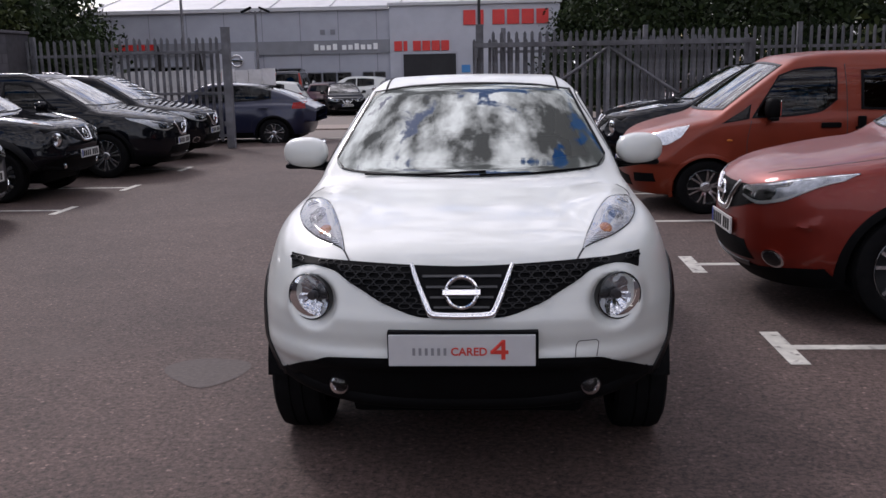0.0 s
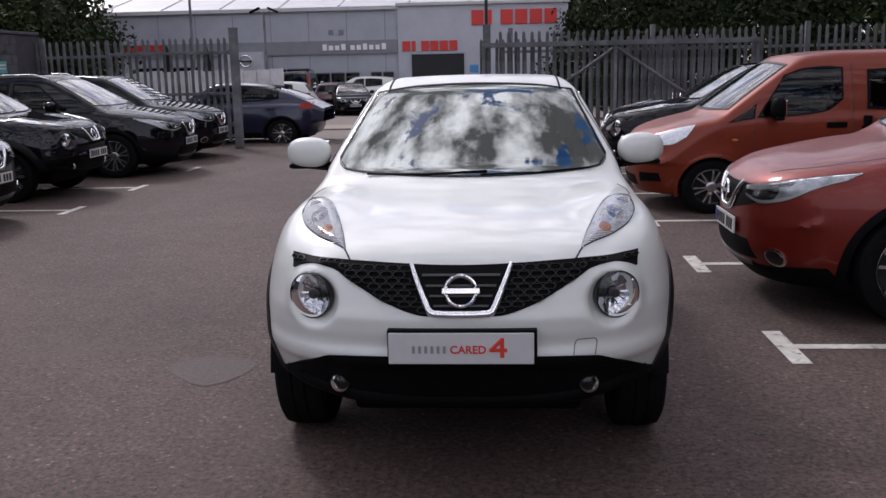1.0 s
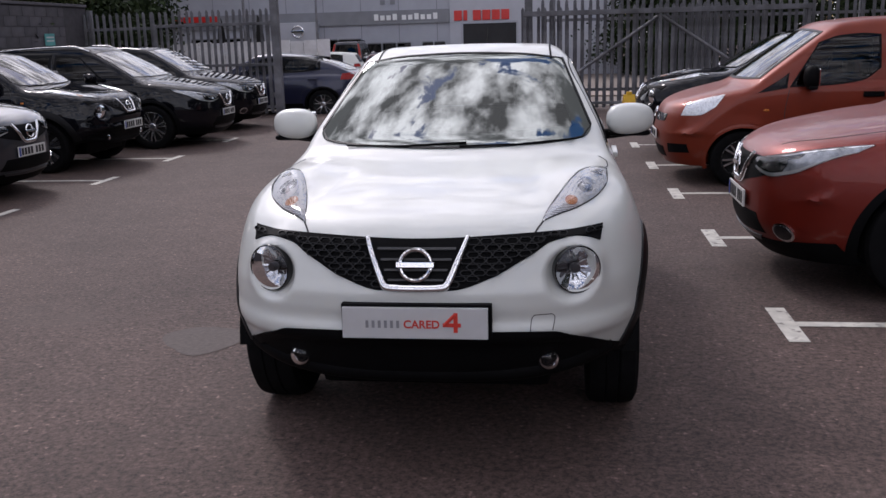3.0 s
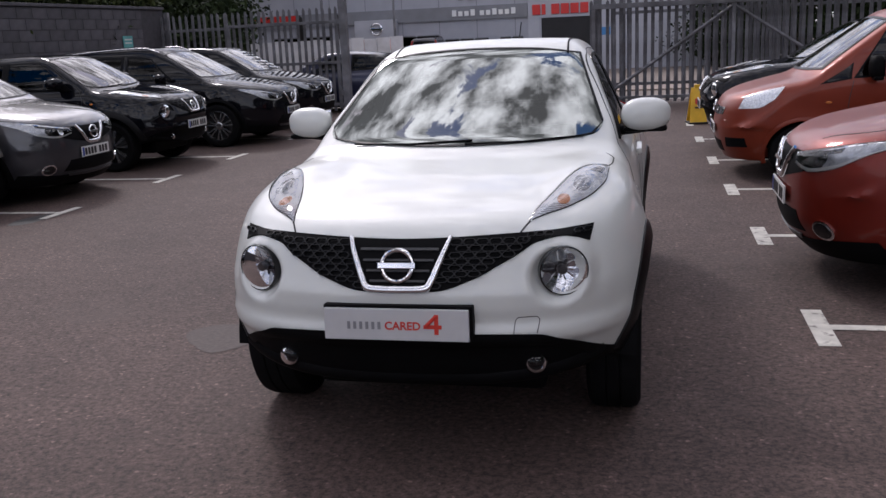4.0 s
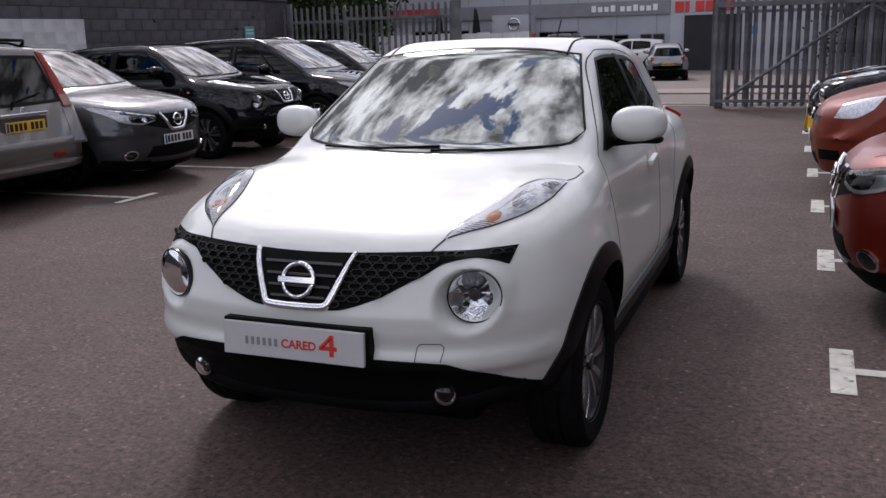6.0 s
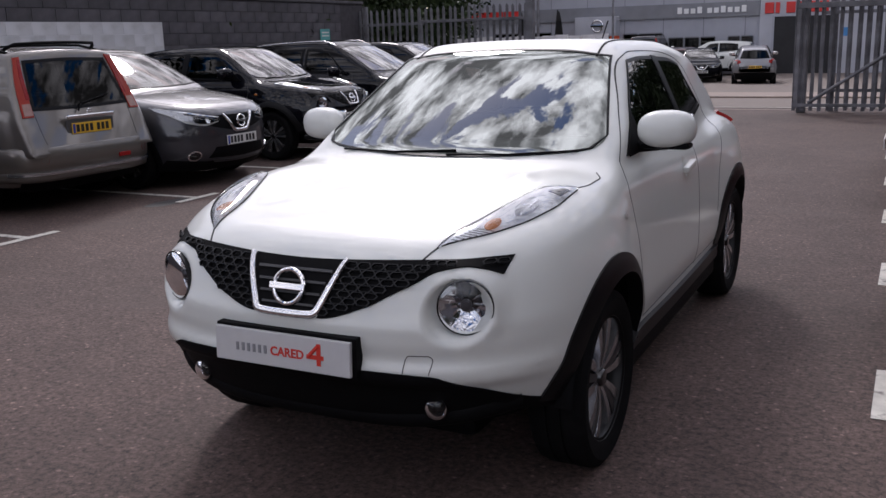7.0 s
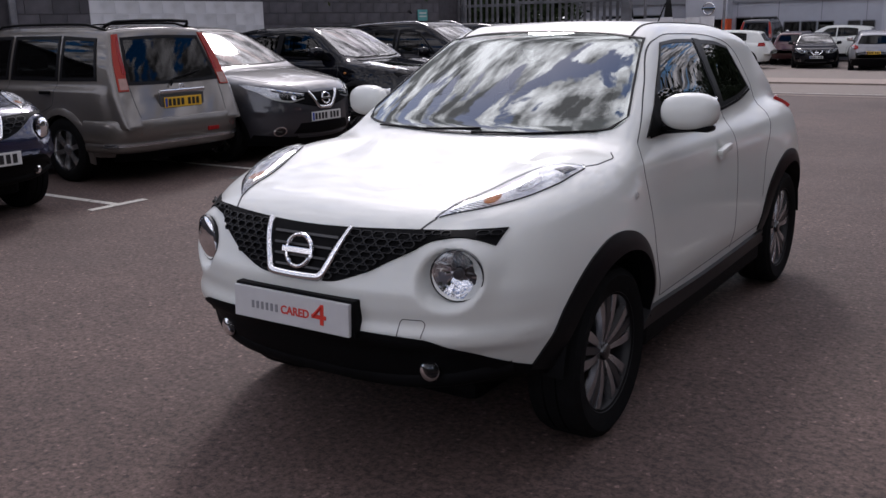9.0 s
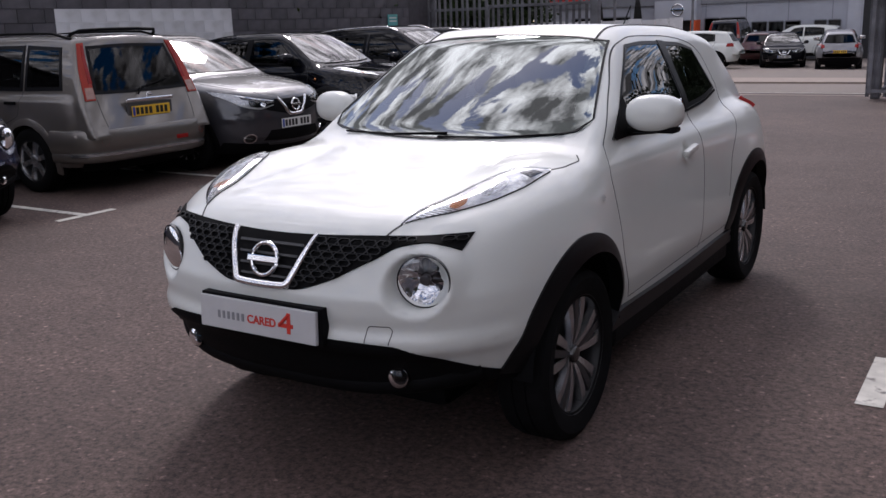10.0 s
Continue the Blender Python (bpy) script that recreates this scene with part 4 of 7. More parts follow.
def building():
    b = thing("dealership_building", "grey clad car dealership building with red sign bars", "building")
    Y = 47.0
    low = part("wall", box_bm(-22, Y, -0.7, -5.45, Y + 14, 4.55), CLAD, b, "light grey clad wall")
    right = part("wall", box_bm(-5.45, Y - 0.12, -0.7, 3.5, Y + 14, 4.65), CLAD_RIGHT, b, "pale grey clad wall")
    part("fascia", box_bm(-22.05, Y - 0.14, 2.25, -5.47, Y - 0.003, 2.95), FASCIA, low, "mid grey fascia band")
    part("coping", box_bm(-22.1, Y - 0.25, 4.50, -5.5, Y + 0.2, 4.70, 0.02), ROOF, low, "white coping")
    part("coping", box_bm(-5.5, Y - 0.3, 4.65, 3.6, Y + 0.1, 4.82, 0.02), ROOF, right, "white coping")
    for x0, x1, z in ((-22.0, -5.6, 4.71), (-5.45, 3.5, 4.83)):
        verts = [(x0 - 0.1, Y - 0.1, z), (x1 + 0.1, Y - 0.1, z), (x1 + 0.1, Y + 9, z + 2.0), (x0 + 1.5, Y + 9, z + 2.0)]
        verts += [(x, y, zz - 0.12) for x, y, zz in verts]
        faces = [(0, 1, 2, 3), (7, 6, 5, 4), (0, 4, 5, 1), (1, 5, 6, 2), (2, 6, 7, 3), (3, 7, 4, 0)]
        roof = piece("roof", mesh_of("roof", verts, faces, ROOF, False), b, "white sheet roof")
        x = x0 + 0.6
        while x < x1:
            part("roof_rib", rod_bm((x, Y, z + 0.03), (x, Y + 8.8, z + 1.98), 0.05, 6), ROOF, roof)
            x += 3.2
    for x in np.arange(-20.5, -6.0, 2.05):
        part("cladding_joint", box_bm(x - 0.02, Y - 0.012, 0.1, x + 0.02, Y - 0.002, 4.5), FASCIA, low)
    for x in (-9.05, -8.5):
        part("vent", box_bm(x - 0.13, Y - 0.06, 3.26, x + 0.13, Y - 0.003, 3.52, 0.01), FASCIA, low, "small square vent")
    for k in range(10):
        x = -9.5 + 0.335 * k + (0.16 if k > 3 else 0)
        part("letter_bar", box_bm(x, Y - 0.20, 2.45, x + 0.22, Y - 0.142, 2.45 + (0.32 if k % 3 == 0 else 0.25)), SIGN_WHITE, low, "white lettering bar")
    # showroom glazing
    for x0, x1, z0, z1 in ((-12.35, -11.6, 0.1, 1.5), (-11.5, -10.3, 0.1, 1.5), (-9.95, -9.2, 0.05, 1.25), (-9.12, -8.4, 0.05, 1.25), (-8.32, -7.6, 0.05, 1.25), (-6.95, -6.4, 0.05, 1.25), (-6.3, -5.75, 0.05, 1.25), (-19.8, -18.2, 0.4, 1.7), (-18.0, -16.4, 0.4, 1.7)):
        w = part("window", box_bm(x0, Y - 0.03, z0, x1, Y - 0.004, z1), SHOP_DARK, low, "dark showroom window")
        part("pane", box_bm(x0 + 0.04, Y - 0.045, z0 + 0.04, x1 - 0.04, Y - 0.034, z1 - 0.04), DARK_GLASS, w, "dark glass")
        for a, c, d, e in ((x0 - 0.04, x0, z0, z1), (x1, x1 + 0.04, z0, z1), (x0, x1, z1, z1 + 0.05)):
            part("frame", box_bm(a, Y - 0.06, d, c, Y - 0.003, e), FASCIA, w)
    # entrance portal with an emblem
    portal = part("portal", box_bm(-14.75, Y - 0.9, 1.45, -12.55, Y - 0.003, 2.45, 0.02), CLAD_RIGHT, b, "pale entrance portal")
    for x in (-14.62, -12.70):
        part("portal_leg", box_bm(x - 0.15, Y - 0.85, -0.6, x + 0.15, Y - 0.1, 1.45), ORANGE_PANEL, portal, "orange portal leg")
    part("portal_door", box_bm(-14.3, Y - 0.10, -0.6, -13.0, Y - 0.004, 1.42), SHOP_DARK, portal, "near-black entrance panel")
    badge(portal, -13.5, Y - 0.95, 1.98, 0.33)
    # workshop door and signs
    # flat sheet on the wall; the doorway's shade is its near-black colour
    part("workshop_door", box_bm(-4.75, Y - 0.16, -0.6, -1.95, Y - 0.125, 2.15), SHOP_DARK, right, "near-black panel painting the shade of the open workshop doorway")
    for x0, x1, z0, z1 in ((-4.85, -4.75, -0.6, 2.25), (-1.95, -1.85, -0.6, 2.25), (-4.75, -1.95, 2.15, 2.25)):
        part("door_frame", box_bm(x0, Y - 0.19, z0, x1, Y - 0.123, z1), CLAD, right)
    for x0, x1, z0, z1 in ((-1.54, 3.04, 3.60, 4.36), (-5.22, -2.23, 2.32, 2.84)):
        n = 6
        w = (x1 - x0) / n
        for k in range(n):
            part("letter_bar", box_bm(x0 + w * k, Y - 0.20, z0, x0 + w * k + w * (0.4 if k == 1 else 0.84), Y - 0.123, z1, 0.02), SIGN_RED, right, "red lettering bar")
    part("blue_sign", box_bm(-1.66, Y - 0.16, 1.15, -1.2, Y - 0.124, 1.55), SIGN_BLUE, right, "small blue sign")
    for k in range(6):
        part("letter_bar", box_bm(-21.1 + 0.5 * k, Y - 0.22, 2.62, -21.1 + 0.5 * k + 0.4, Y - 0.142, 2.92, 0.01), SIGN_RED, low, "red lettering bar")
    return b


building()

# white hoarding behind the fence
hoard = tagged(thing("hoarding", "white painted hoarding behind the fence", "hoarding"), kind="structure")
for k in range(12):
    part("panel", box_bm(-11.6 + 0.42 * k, 25.2, fall(25.2), -11.6 + 0.42 * k + 0.40, 25.24, 1.55 + 0.02 * (k % 3)), WHITEWASH, hoard)


def lamp_post(x, y, h, label):
    ob = thing("street_lamp", label, "street lamp", "lamp posts", pose(x, y, fall(y)))
    h -= fall(y)
    part("pole", rod_bm((0, 0, 0), (0, 0, h), 0.07, 12, 0.05), GALV, ob)
    for sg in (-1, 1):
        part("arm", rod_bm((0, 0, h - 0.1), (sg * 0.3, 0, h + 0.02), 0.025, 8), GALV, ob)
        part("lamp_head", box_bm(-0.26, -0.11, -0.05, 0.26, 0.11, 0.05, 0.03, Matrix.Translation((sg * 0.42, 0, h + 0.06)) @ pose(0, 0, 0, 0, sg * 24, 0)), PLASTIC, ob, "dark lamp head")
    return ob


lamp_post(-10.85, 40.0, 4.15, "grey street lamp with two heads on the forecourt")
lamp_post(-12.95, 36.0, 6.6, "tall grey street lamp with two heads on the forecourt")
dp = thing("pole", "thin black pole behind the gate", "pole", m=pose(-0.22, 17.5, 0))
part("shaft", rod_bm((0, 0, 0), (0, 0, 5.0), 0.035, 10), INK, dp)


def banner(x, y, h, lean):
    ob = thing("feather_banner", "black and orange feather banner on a pole", "flag", "banners", pose(x, y, fall(y), 0, lean, 0))
    h -= fall(y)
    part("pole", rod_bm((0, 0, 0), (0, 0, h), 0.02, 8), INK, ob)
    n = 12
    verts = []
    for i in range(n + 1):
        t = i / n
        w = 0.55 * (1 - 0.75 * t ** 3)
        verts += [(0.02, 0.05 * math.sin(5 * t), 0.5 + (h - 0.5) * t), (0.02 + w, 0.12 * math.sin(5 * t + 1), 0.5 + (h - 0.62) * t)]
    cloth = piece("cloth", mesh_of("cloth", verts, [(2 * i, 2 * i + 1, 2 * i + 3, 2 * i + 2) for i in range(n)], INK), ob, "black cloth")
    part("stripe", box_bm(0.1, -0.04, 0.6, 0.5, -0.03, 1.0, 0.0), ORANGE_PANEL, cloth, "orange foot")
    return ob


banner(-15.7, 45.0, 2.9, 6)
banner(-17.6, 44.5, 2.9, 6)

# ---- trees ----
def leaf_material(name, a, b):
    m = bpy.data.materials.new(name)
    m.use_nodes = True
    n, l = m.node_tree.nodes, m.node_tree.links
    p = n["Principled BSDF"]
    g = n.new("ShaderNodeNewGeometry")
    r = n.new("ShaderNodeValToRGB")
    r.color_ramp.elements[0].color, r.color_ramp.elements[1].color = (*a, 1), (*b, 1)
    l.new(g.outputs["Random Per Island"], r.inputs[0])
    l.new(r.outputs[0], p.inputs["Base Color"])
    p.inputs["Roughness"].default_value = 0.75
    p.inputs["Specular IOR Level"].default_value = 0.15
    p.inputs["Transmission Weight"].default_value = 0.0
    return m


LEAF = leaf_material("leaves", (0.008, 0.015, 0.005), (0.026, 0.040, 0.013))
LEAF_LIGHT = leaf_material("light_leaves", (0.012, 0.020, 0.007), (0.050, 0.062, 0.018))
BARK = material("bark", (0.07, 0.055, 0.04), 0.9, vary=0.3, scale=6, bump=0.6, bump_scale=20)


def crown_mesh(seed, rx, rz, clumps, leaves, size, mat):
    rng = np.random.default_rng(seed)
    d = rng.normal(size=(clumps, 3))
    d /= np.linalg.norm(d, axis=1, keepdims=True)
    c = d * rng.uniform(0.45, 1.0, (clumps, 1)) ** 0.6 * (rx, rx, rz) * (1 + 0.22 * rng.normal(size=(clumps, 1)))
    rad = rng.uniform(0.18, 0.34, (clumps, 1)) * rx
    p = (c[:, None] + rng.normal(size=(clumps, leaves, 3)) * rad[:, None] * 0.55).reshape(-1, 3)
    n = len(p)
    a = rng.normal(size=(n, 3)); a /= np.linalg.norm(a, axis=1, keepdims=True)
    b = np.cross(a, rng.normal(size=(n, 3))); b /= np.linalg.norm(b, axis=1, keepdims=True)
    s = size * rng.uniform(0.6, 1.3, (n, 1))
    v = np.stack([p - a * s, p + b * s * 0.55, p + a * s, p - b * s * 0.55], 1).reshape(-1, 3)
    me = bpy.data.meshes.new("crown")
    me.from_pydata(v.tolist(), [], (np.arange(4 * n).reshape(-1, 4)).tolist())
    me.materials.append(mat)
    return me


def limb_mesh(seed, h, r):
    rnd = random.Random(seed)
    bm = bmesh.new()
    rod(bm, (0, 0, 0), (0, 0, h * 0.55), r, 10, r * 0.7)
    rod(bm, (0, 0, h * 0.55), (0.1, 0, h), r * 0.7, 8, r * 0.25)
    for k in range(7):
        a = rnd.uniform(0, 6.28)
        z = h * rnd.uniform(0.35, 0.75)
        q = rnd.uniform(0.25, 0.5) * h
        rod(bm, (0, 0, z), (q * math.cos(a), q * math.sin(a), z + q * 0.8), r * 0.35, 6, r * 0.08)
    me = bpy.data.meshes.new("trunk")
    bm.to_mesh(me); bm.free()
    me.materials.append(BARK)
    return me


CROWNS = [crown_mesh(k, 2.6, 3.0, 95, 80, 0.13, LEAF if k < 2 else LEAF_LIGHT) for k in range(3)]
TRUNKS = [limb_mesh(k, 6.0, 0.2) for k in range(3)]
tree_spots = [(-15.0, 3.0, 0.9, 0), (-15.5, 8.5, 1.0, 2), (-14.6, 14.0, 0.9, 0), (-15.0, 19.0, 0.85, 2), (-18.8, 24.5, 1.0, 1), (-23.5, 38.0, 1.3, 0), (-27.0, 44.0, 1.5, 1), (-20.0, 30.0, 1.0, 2),
              (6.5, 50.0, 1.45, 1), (11.0, 47.0, 1.4, 0), (15.5, 45.0, 1.5, 1), (20.5, 43.0, 1.35, 2), (25.0, 40.0, 1.4, 1), (9.0, 56.0, 1.7, 0), (18.0, 54.0, 1.8, 1), (29.0, 36.0, 1.4, 0),
              # row at x 14: unseen, mirrored in windows, enlarged to block the eastern sky
              (13.0, 20.0, 1.0, 2), (14.0, 13.0, 1.4, 0), (14.5, 7.0, 1.55, 1), (14.0, 1.0, 1.5, 0), (14.5, -5.0, 1.55, 1), (14.0, -11.0, 1.5, 0), (4.0, 62.0, 1.9, 0), (33.0, 30.0, 1.3, 1)]
for i, (x, y, sc, k) in enumerate(tree_spots):
    t = thing("tree", "leafy tree with a full green crown beyond the yard", "tree", "trees round the yard", pose(x, y, fall(y), 0, 0, 67 * i) @ Matrix.Diagonal((sc, sc, sc, 1)))
    piece("trunk", TRUNKS[i % 3], t, "rough brown trunk")
    piece("crown", CROWNS[k], t, "dense green leaves", pose(0, 0, 4.6))
shrub_spots = [(-12.6, 19.5, 0.75, 0), (-14.0, 22.5, 0.9, 1), (-16.2, 26.5, 0.85, 0), (-16.6, 30.0, 1.0, 1), (-20.5, 40.0, 1.0, 0), (-12.2, 12.0, 0.6, 2), (-12.4, 16.0, 0.6, 0),
               (5.5, 29.0, 0.9, 0), (8.5, 27.5, 0.85, 1), (11.5, 28.5, 0.9, 0), (14.5, 27.0, 0.95, 1), (18.0, 27.5, 0.9, 2), (21.5, 26.0, 0.95, 0), (25.0, 25.0, 0.95, 1), (5.0, 45.0, 0.9, 1)]
for i, (x, y, sc, k) in enumerate(shrub_spots):
    t = thing("shrub", "dense dark green shrub behind the fence", "shrub", "shrubs round the yard", pose(x, y, fall(y), 0, 0, 41 * i) @ Matrix.Diagonal((sc, sc, sc, 1)))
    piece("stem", TRUNKS[i % 3], t, "brown stems", Matrix.Diagonal((0.5, 0.5, 0.5, 1)))
    piece("crown", CROWNS[k], t, "dense green leaves", pose(0, 0, 2.6))
# ivy along the wall top
rng = np.random.default_rng(5)
n = 2600
q = np.stack([rng.normal(-10.45, 0.22, n), rng.uniform(8.0, 17.5, n), 2.55 + np.abs(rng.normal(0, 0.28, n))], 1)
a = rng.normal(size=(n, 3)); a /= np.linalg.norm(a, axis=1, keepdims=True)
b = np.cross(a, rng.normal(size=(n, 3))); b /= np.linalg.norm(b, axis=1, keepdims=True)
v = np.stack([q - a * 0.07, q + b * 0.045, q + a * 0.07, q - b * 0.045], 1).reshape(-1, 3)
tagged(piece("ivy", mesh_of("ivy", v.tolist(), np.arange(4 * n).reshape(-1, 4).tolist(), LEAF_LIGHT, False), None, "green ivy spilling over the wall top"), category="plant", kind="stuff")

# added plain walls, unseen: they close the place and tone bounce and reflections
tagged(part("wall_south", box_bm(-10.3, -16.25, 0, 11.0, -16.0, 2.6), CLAD, None, "added grey closing wall out of view"), kind="structure")
tagged(part("wall_east", box_bm(10.0, -16.0, 0, 10.25, 13.0, 2.4), WALL, None, "added dark closing wall out of view"), kind="structure")
# painted blocks of the wall, nearest stretch
blocks(5.36, 15.92, 1.20, 2.40, 0.44, 0.20, WALL, 0.016)
part("white_panel", box_bm(-10.012, 6.62, 1.402, -9.9945, 10.24, 1.998), WHITEWASH, wall, "white painted patch")
blocks(6.62, 10.24, 1.40, 2.00, 0.4525, 0.20, WHITEWASH, 0.021)

# ---- vehicles ----
def blob(rx, ry, rz, power=2.6, n=16):
    """A rounded box: verts and faces of a superellipsoid."""
    verts, faces = [], []
    k = 2 / power
    sg = lambda v: math.copysign(abs(v) ** k, v)
    m = 2 * n
    for i in range(n + 1):
        a = -math.pi / 2 + math.pi * i / n
        for j in range(m):
            b = 2 * math.pi * j / m
            verts.append((rx * sg(math.cos(a)) * sg(math.cos(b)), ry * sg(math.cos(a)) * sg(math.sin(b)), rz * sg(math.sin(a))))
    for i in range(n):
        for j in range(m):
            j2 = (j + 1) % m
            faces.append((i * m + j, i * m + j2, (i + 1) * m + j2, (i + 1) * m + j))
    return verts, faces


def mirrors(car, x, y, z, paint, size=(0.105, 0.07, 0.085), foot=0.16):
    for sg in (-1, 1):
        v, f = blob(*size, 2.5)
        v = [(a, b + 0.25 * (a * sg) * 0.6, c) for a, b, c in v]
        ob = piece("door_mirror", mesh_of("door_mirror", v, f, paint, sharp=70), car, "painted door mirror housing", pose(sg * x, y, z))
        bm = bmesh.new()
        rod(bm, (-sg * foot, 0.02, -size[2] * 1.0), (sg * size[0] * 0.5, 0.02, -size[2] * 0.80), 0.026, 10, 0.02)
        box(bm, -size[0] * 0.92, -0.035, -size[2] * 1.08, size[0] * 0.85, 0.055, -size[2] * 0.70, 0.02)
        part("mirror_foot", bm, PLASTIC, ob, "black plastic mirror base", smooth=True)
        part("mirror_glass", box_bm(-size[0] * 0.8, size[1] * 0.80, -size[2] * 0.7, size[0] * 0.8, size[1] * 0.97, size[2] * 0.75, 0.01), CHROME, ob, "mirror glass")


def wells(car, sh, sides=(-1, 1)):
    s = sh.s
    for yw in s["axles"]:
        for sg in sides:
            r = s["well"] - 0.004
            verts, faces = [], []
            k = 25
            for i in range(k):
                a = math.radians(4 + 172 * i / (k - 1))
                c, z = math.cos(a), math.sin(a)
                for xx, rr in ((s["half"] - 0.055, r), (s["well_in"] + 0.004, r), (s["well_in"] + 0.004, 0.03)):
                    verts.append((sg * xx, yw + rr * c, s["hub"] + rr * z))
            for i in range(k - 1):
                for j in (0, 1):
                    b = i * 3 + j
                    faces.append((b, b + 3, b + 4, b + 1))
            piece("wheel_arch_liner", mesh_of("wheel_arch_liner", verts, faces, PLASTIC), car, "black wheel arch liner")


def arches(car, sh, mat, r1, r0=None, a0=-18, a1=198, out=0.014, fat=0.0, shrink=0.0, name="wheel_arch_trim", label="black plastic wheel arch trim"):
    s = sh.s
    for yw in s["axles"]:
        for sg in (-1, 1):
            th = np.radians(np.linspace(a0, a1, 41))
            ri = (r0 or s["well"] - 0.012)
            t = np.linspace(0, 1, 4)
            # wider towards the bumper ends
            ro = r1 + fat * np.clip((np.abs(np.degrees(th) - 90) - 55) / 50, 0, 1) ** 1.5 - shrink * np.clip((np.degrees(th) - 80) / 90, 0, 1)
            rr = ri + (ro[:, None] - ri) * t[None]
            yy = yw - rr * np.cos(th)[:, None]
            zz = s["hub"] + rr * np.sin(th)[:, None]
            grid = sh.cast("side", yy, np.maximum(zz, 0.2), sg)
            grid[..., 2] = zz
            nrm = sh.normals(grid)
            nrm[..., 1:] *= 0.3
            nrm /= np.linalg.norm(nrm, axis=-1, keepdims=True)
            lift = np.array([out, out, out * 0.9, out * 0.5])
            p = grid + nrm * lift[None, :, None]
            inner = p[:, :1].copy()
            inner[..., 0] -= sg * 0.06
            q = np.concatenate([inner, p, (grid[:, -1:] - nrm[:, -1:] * 0.01)], 1)
            n = q.shape[1]
            faces = [(i * n + j, (i + 1) * n + j, (i + 1) * n + j + 1, i * n + j + 1) for i in range(len(th) - 1) for j in range(n - 1)]
            piece(name, mesh_of(name, q.reshape(-1, 3), faces, mat), car, label)


def plate(car, x, y, z, turn, mat, w=0.52, h=0.11, chars=(4, 3), band=True, name="number_plate", label="white number plate with dark bars", tilt=0.0):
    """A registration plate; its characters are plain bars. turn 0 faces the nose, 180 the tail."""
    m = pose(x, y, z, tilt, 0, turn)
    ob = part(name, box_bm(-w / 2, -0.006, -h / 2, w / 2, 0.006, h / 2, 0.003), mat, car, label, m)
    n = sum(chars)
    pitch = (w - 0.07) / (n + 0.6)
    k = 0
    u = -w / 2 + 0.05
    for i, c in enumerate(chars):
        for _ in range(c):
            part("bar", box_bm(u, -0.0085, -h * 0.34, u + pitch * 0.66, -0.0055, h * 0.34), INK, ob)
            u += pitch
        u += pitch * 0.6
    if band:
        part("bar", box_bm(-w / 2 + 0.006, -0.0085, -h * 0.42, -w / 2 + 0.036, -0.0055, h * 0.42), INK_BLUE, ob, "blue end band")
    return ob


def text_mesh(words, size, depth, mat):
    """Lettering as a mesh, its foot on the origin."""
    cu = bpy.data.curves.new("lettering", "FONT")
    cu.body, cu.size, cu.extrude, cu.resolution_u = words, size, depth, 3
    cu.offset = size * 0.022
    ob = bpy.data.objects.new("lettering", cu)
    scene.collection.objects.link(ob)
    me = bpy.data.meshes.new_from_object(ob)
    bpy.data.objects.remove(ob)
    me.materials.clear()
    me.materials.append(mat)
    return me


def cabin_inside(car, sh):
    """Seats, dashboard and wheel seen through the glass."""
    s = sh.s
    y0, z0, y1, z1, _ = s["screen"]
    bm = box_bm(-0.62, y0 + 0.12, 0.74, 0.62, y0 + 0.5, z0 - 0.07, 0.06)
    part("dashboard", bm, INTERIOR, car, "dark dashboard", smooth=True)
    for sg in (-1, 1):
        bm = bmesh.new()
        box(bm, sg * 0.36 - 0.23, y1 + 0.12, 0.72, sg * 0.36 + 0.23, y1 + 0.62, 0.84, 0.05)
        box(bm, sg * 0.36 - 0.22, y1 + 0.50, 0.78, sg * 0.36 + 0.22, y1 + 0.64, 1.18, 0.06, Matrix.Translation((0, 0.02, 0)))
        box(bm, sg * 0.36 - 0.12, y1 + 0.53, 1.19, sg * 0.36 + 0.12, y1 + 0.62, 1.36, 0.04)
        part("front_seat", bm, INTERIOR, car, "dark cloth front seat", smooth=True)
    part("rear_seat", box_bm(-0.58, y1 + 1.25, 0.72, 0.58, y1 + 1.45, 1.15, 0.07), INTERIOR, car, "dark cloth rear bench", smooth=True)


def underside(car, s, z0=0.2):
    L = s["length"]
    bm = box_bm(-s["well_in"] + 0.02, 0.42, z0, s["well_in"] - 0.02, L - 0.3, s["hub"] + 0.12, 0.04)
    part("underbody", bm, PLASTIC, car, "dark underbody")
    for sg in (-1, 1):
        bm = box_bm(sg * (s["half"] - 0.20), s["axles"][0] + s["well"] - 0.02, z0 + 0.03, sg * (s["half"] - 0.075), s["axles"][1] - s["well"] + 0.02, s["sill"] + 0.03, 0.02)
        part("sill", bm, PLASTIC, car, "black plastic sill")


half_low = [(0.12, 0.722), (0.28, 0.765), (0.364, 0.808), (0.427, 0.840), (0.487, 0.874), (0.57, 0.888), (0.620, 0.878), (0.664, 0.858)]
GRILLE_LOW = [(-x, z) for x, z in reversed(half_low)] + half_low
GRILLE_UP = [(-0.676, 0.907), (-0.40, 0.902), (0, 0.890), (0.40, 0.902), (0.676, 0.907)]


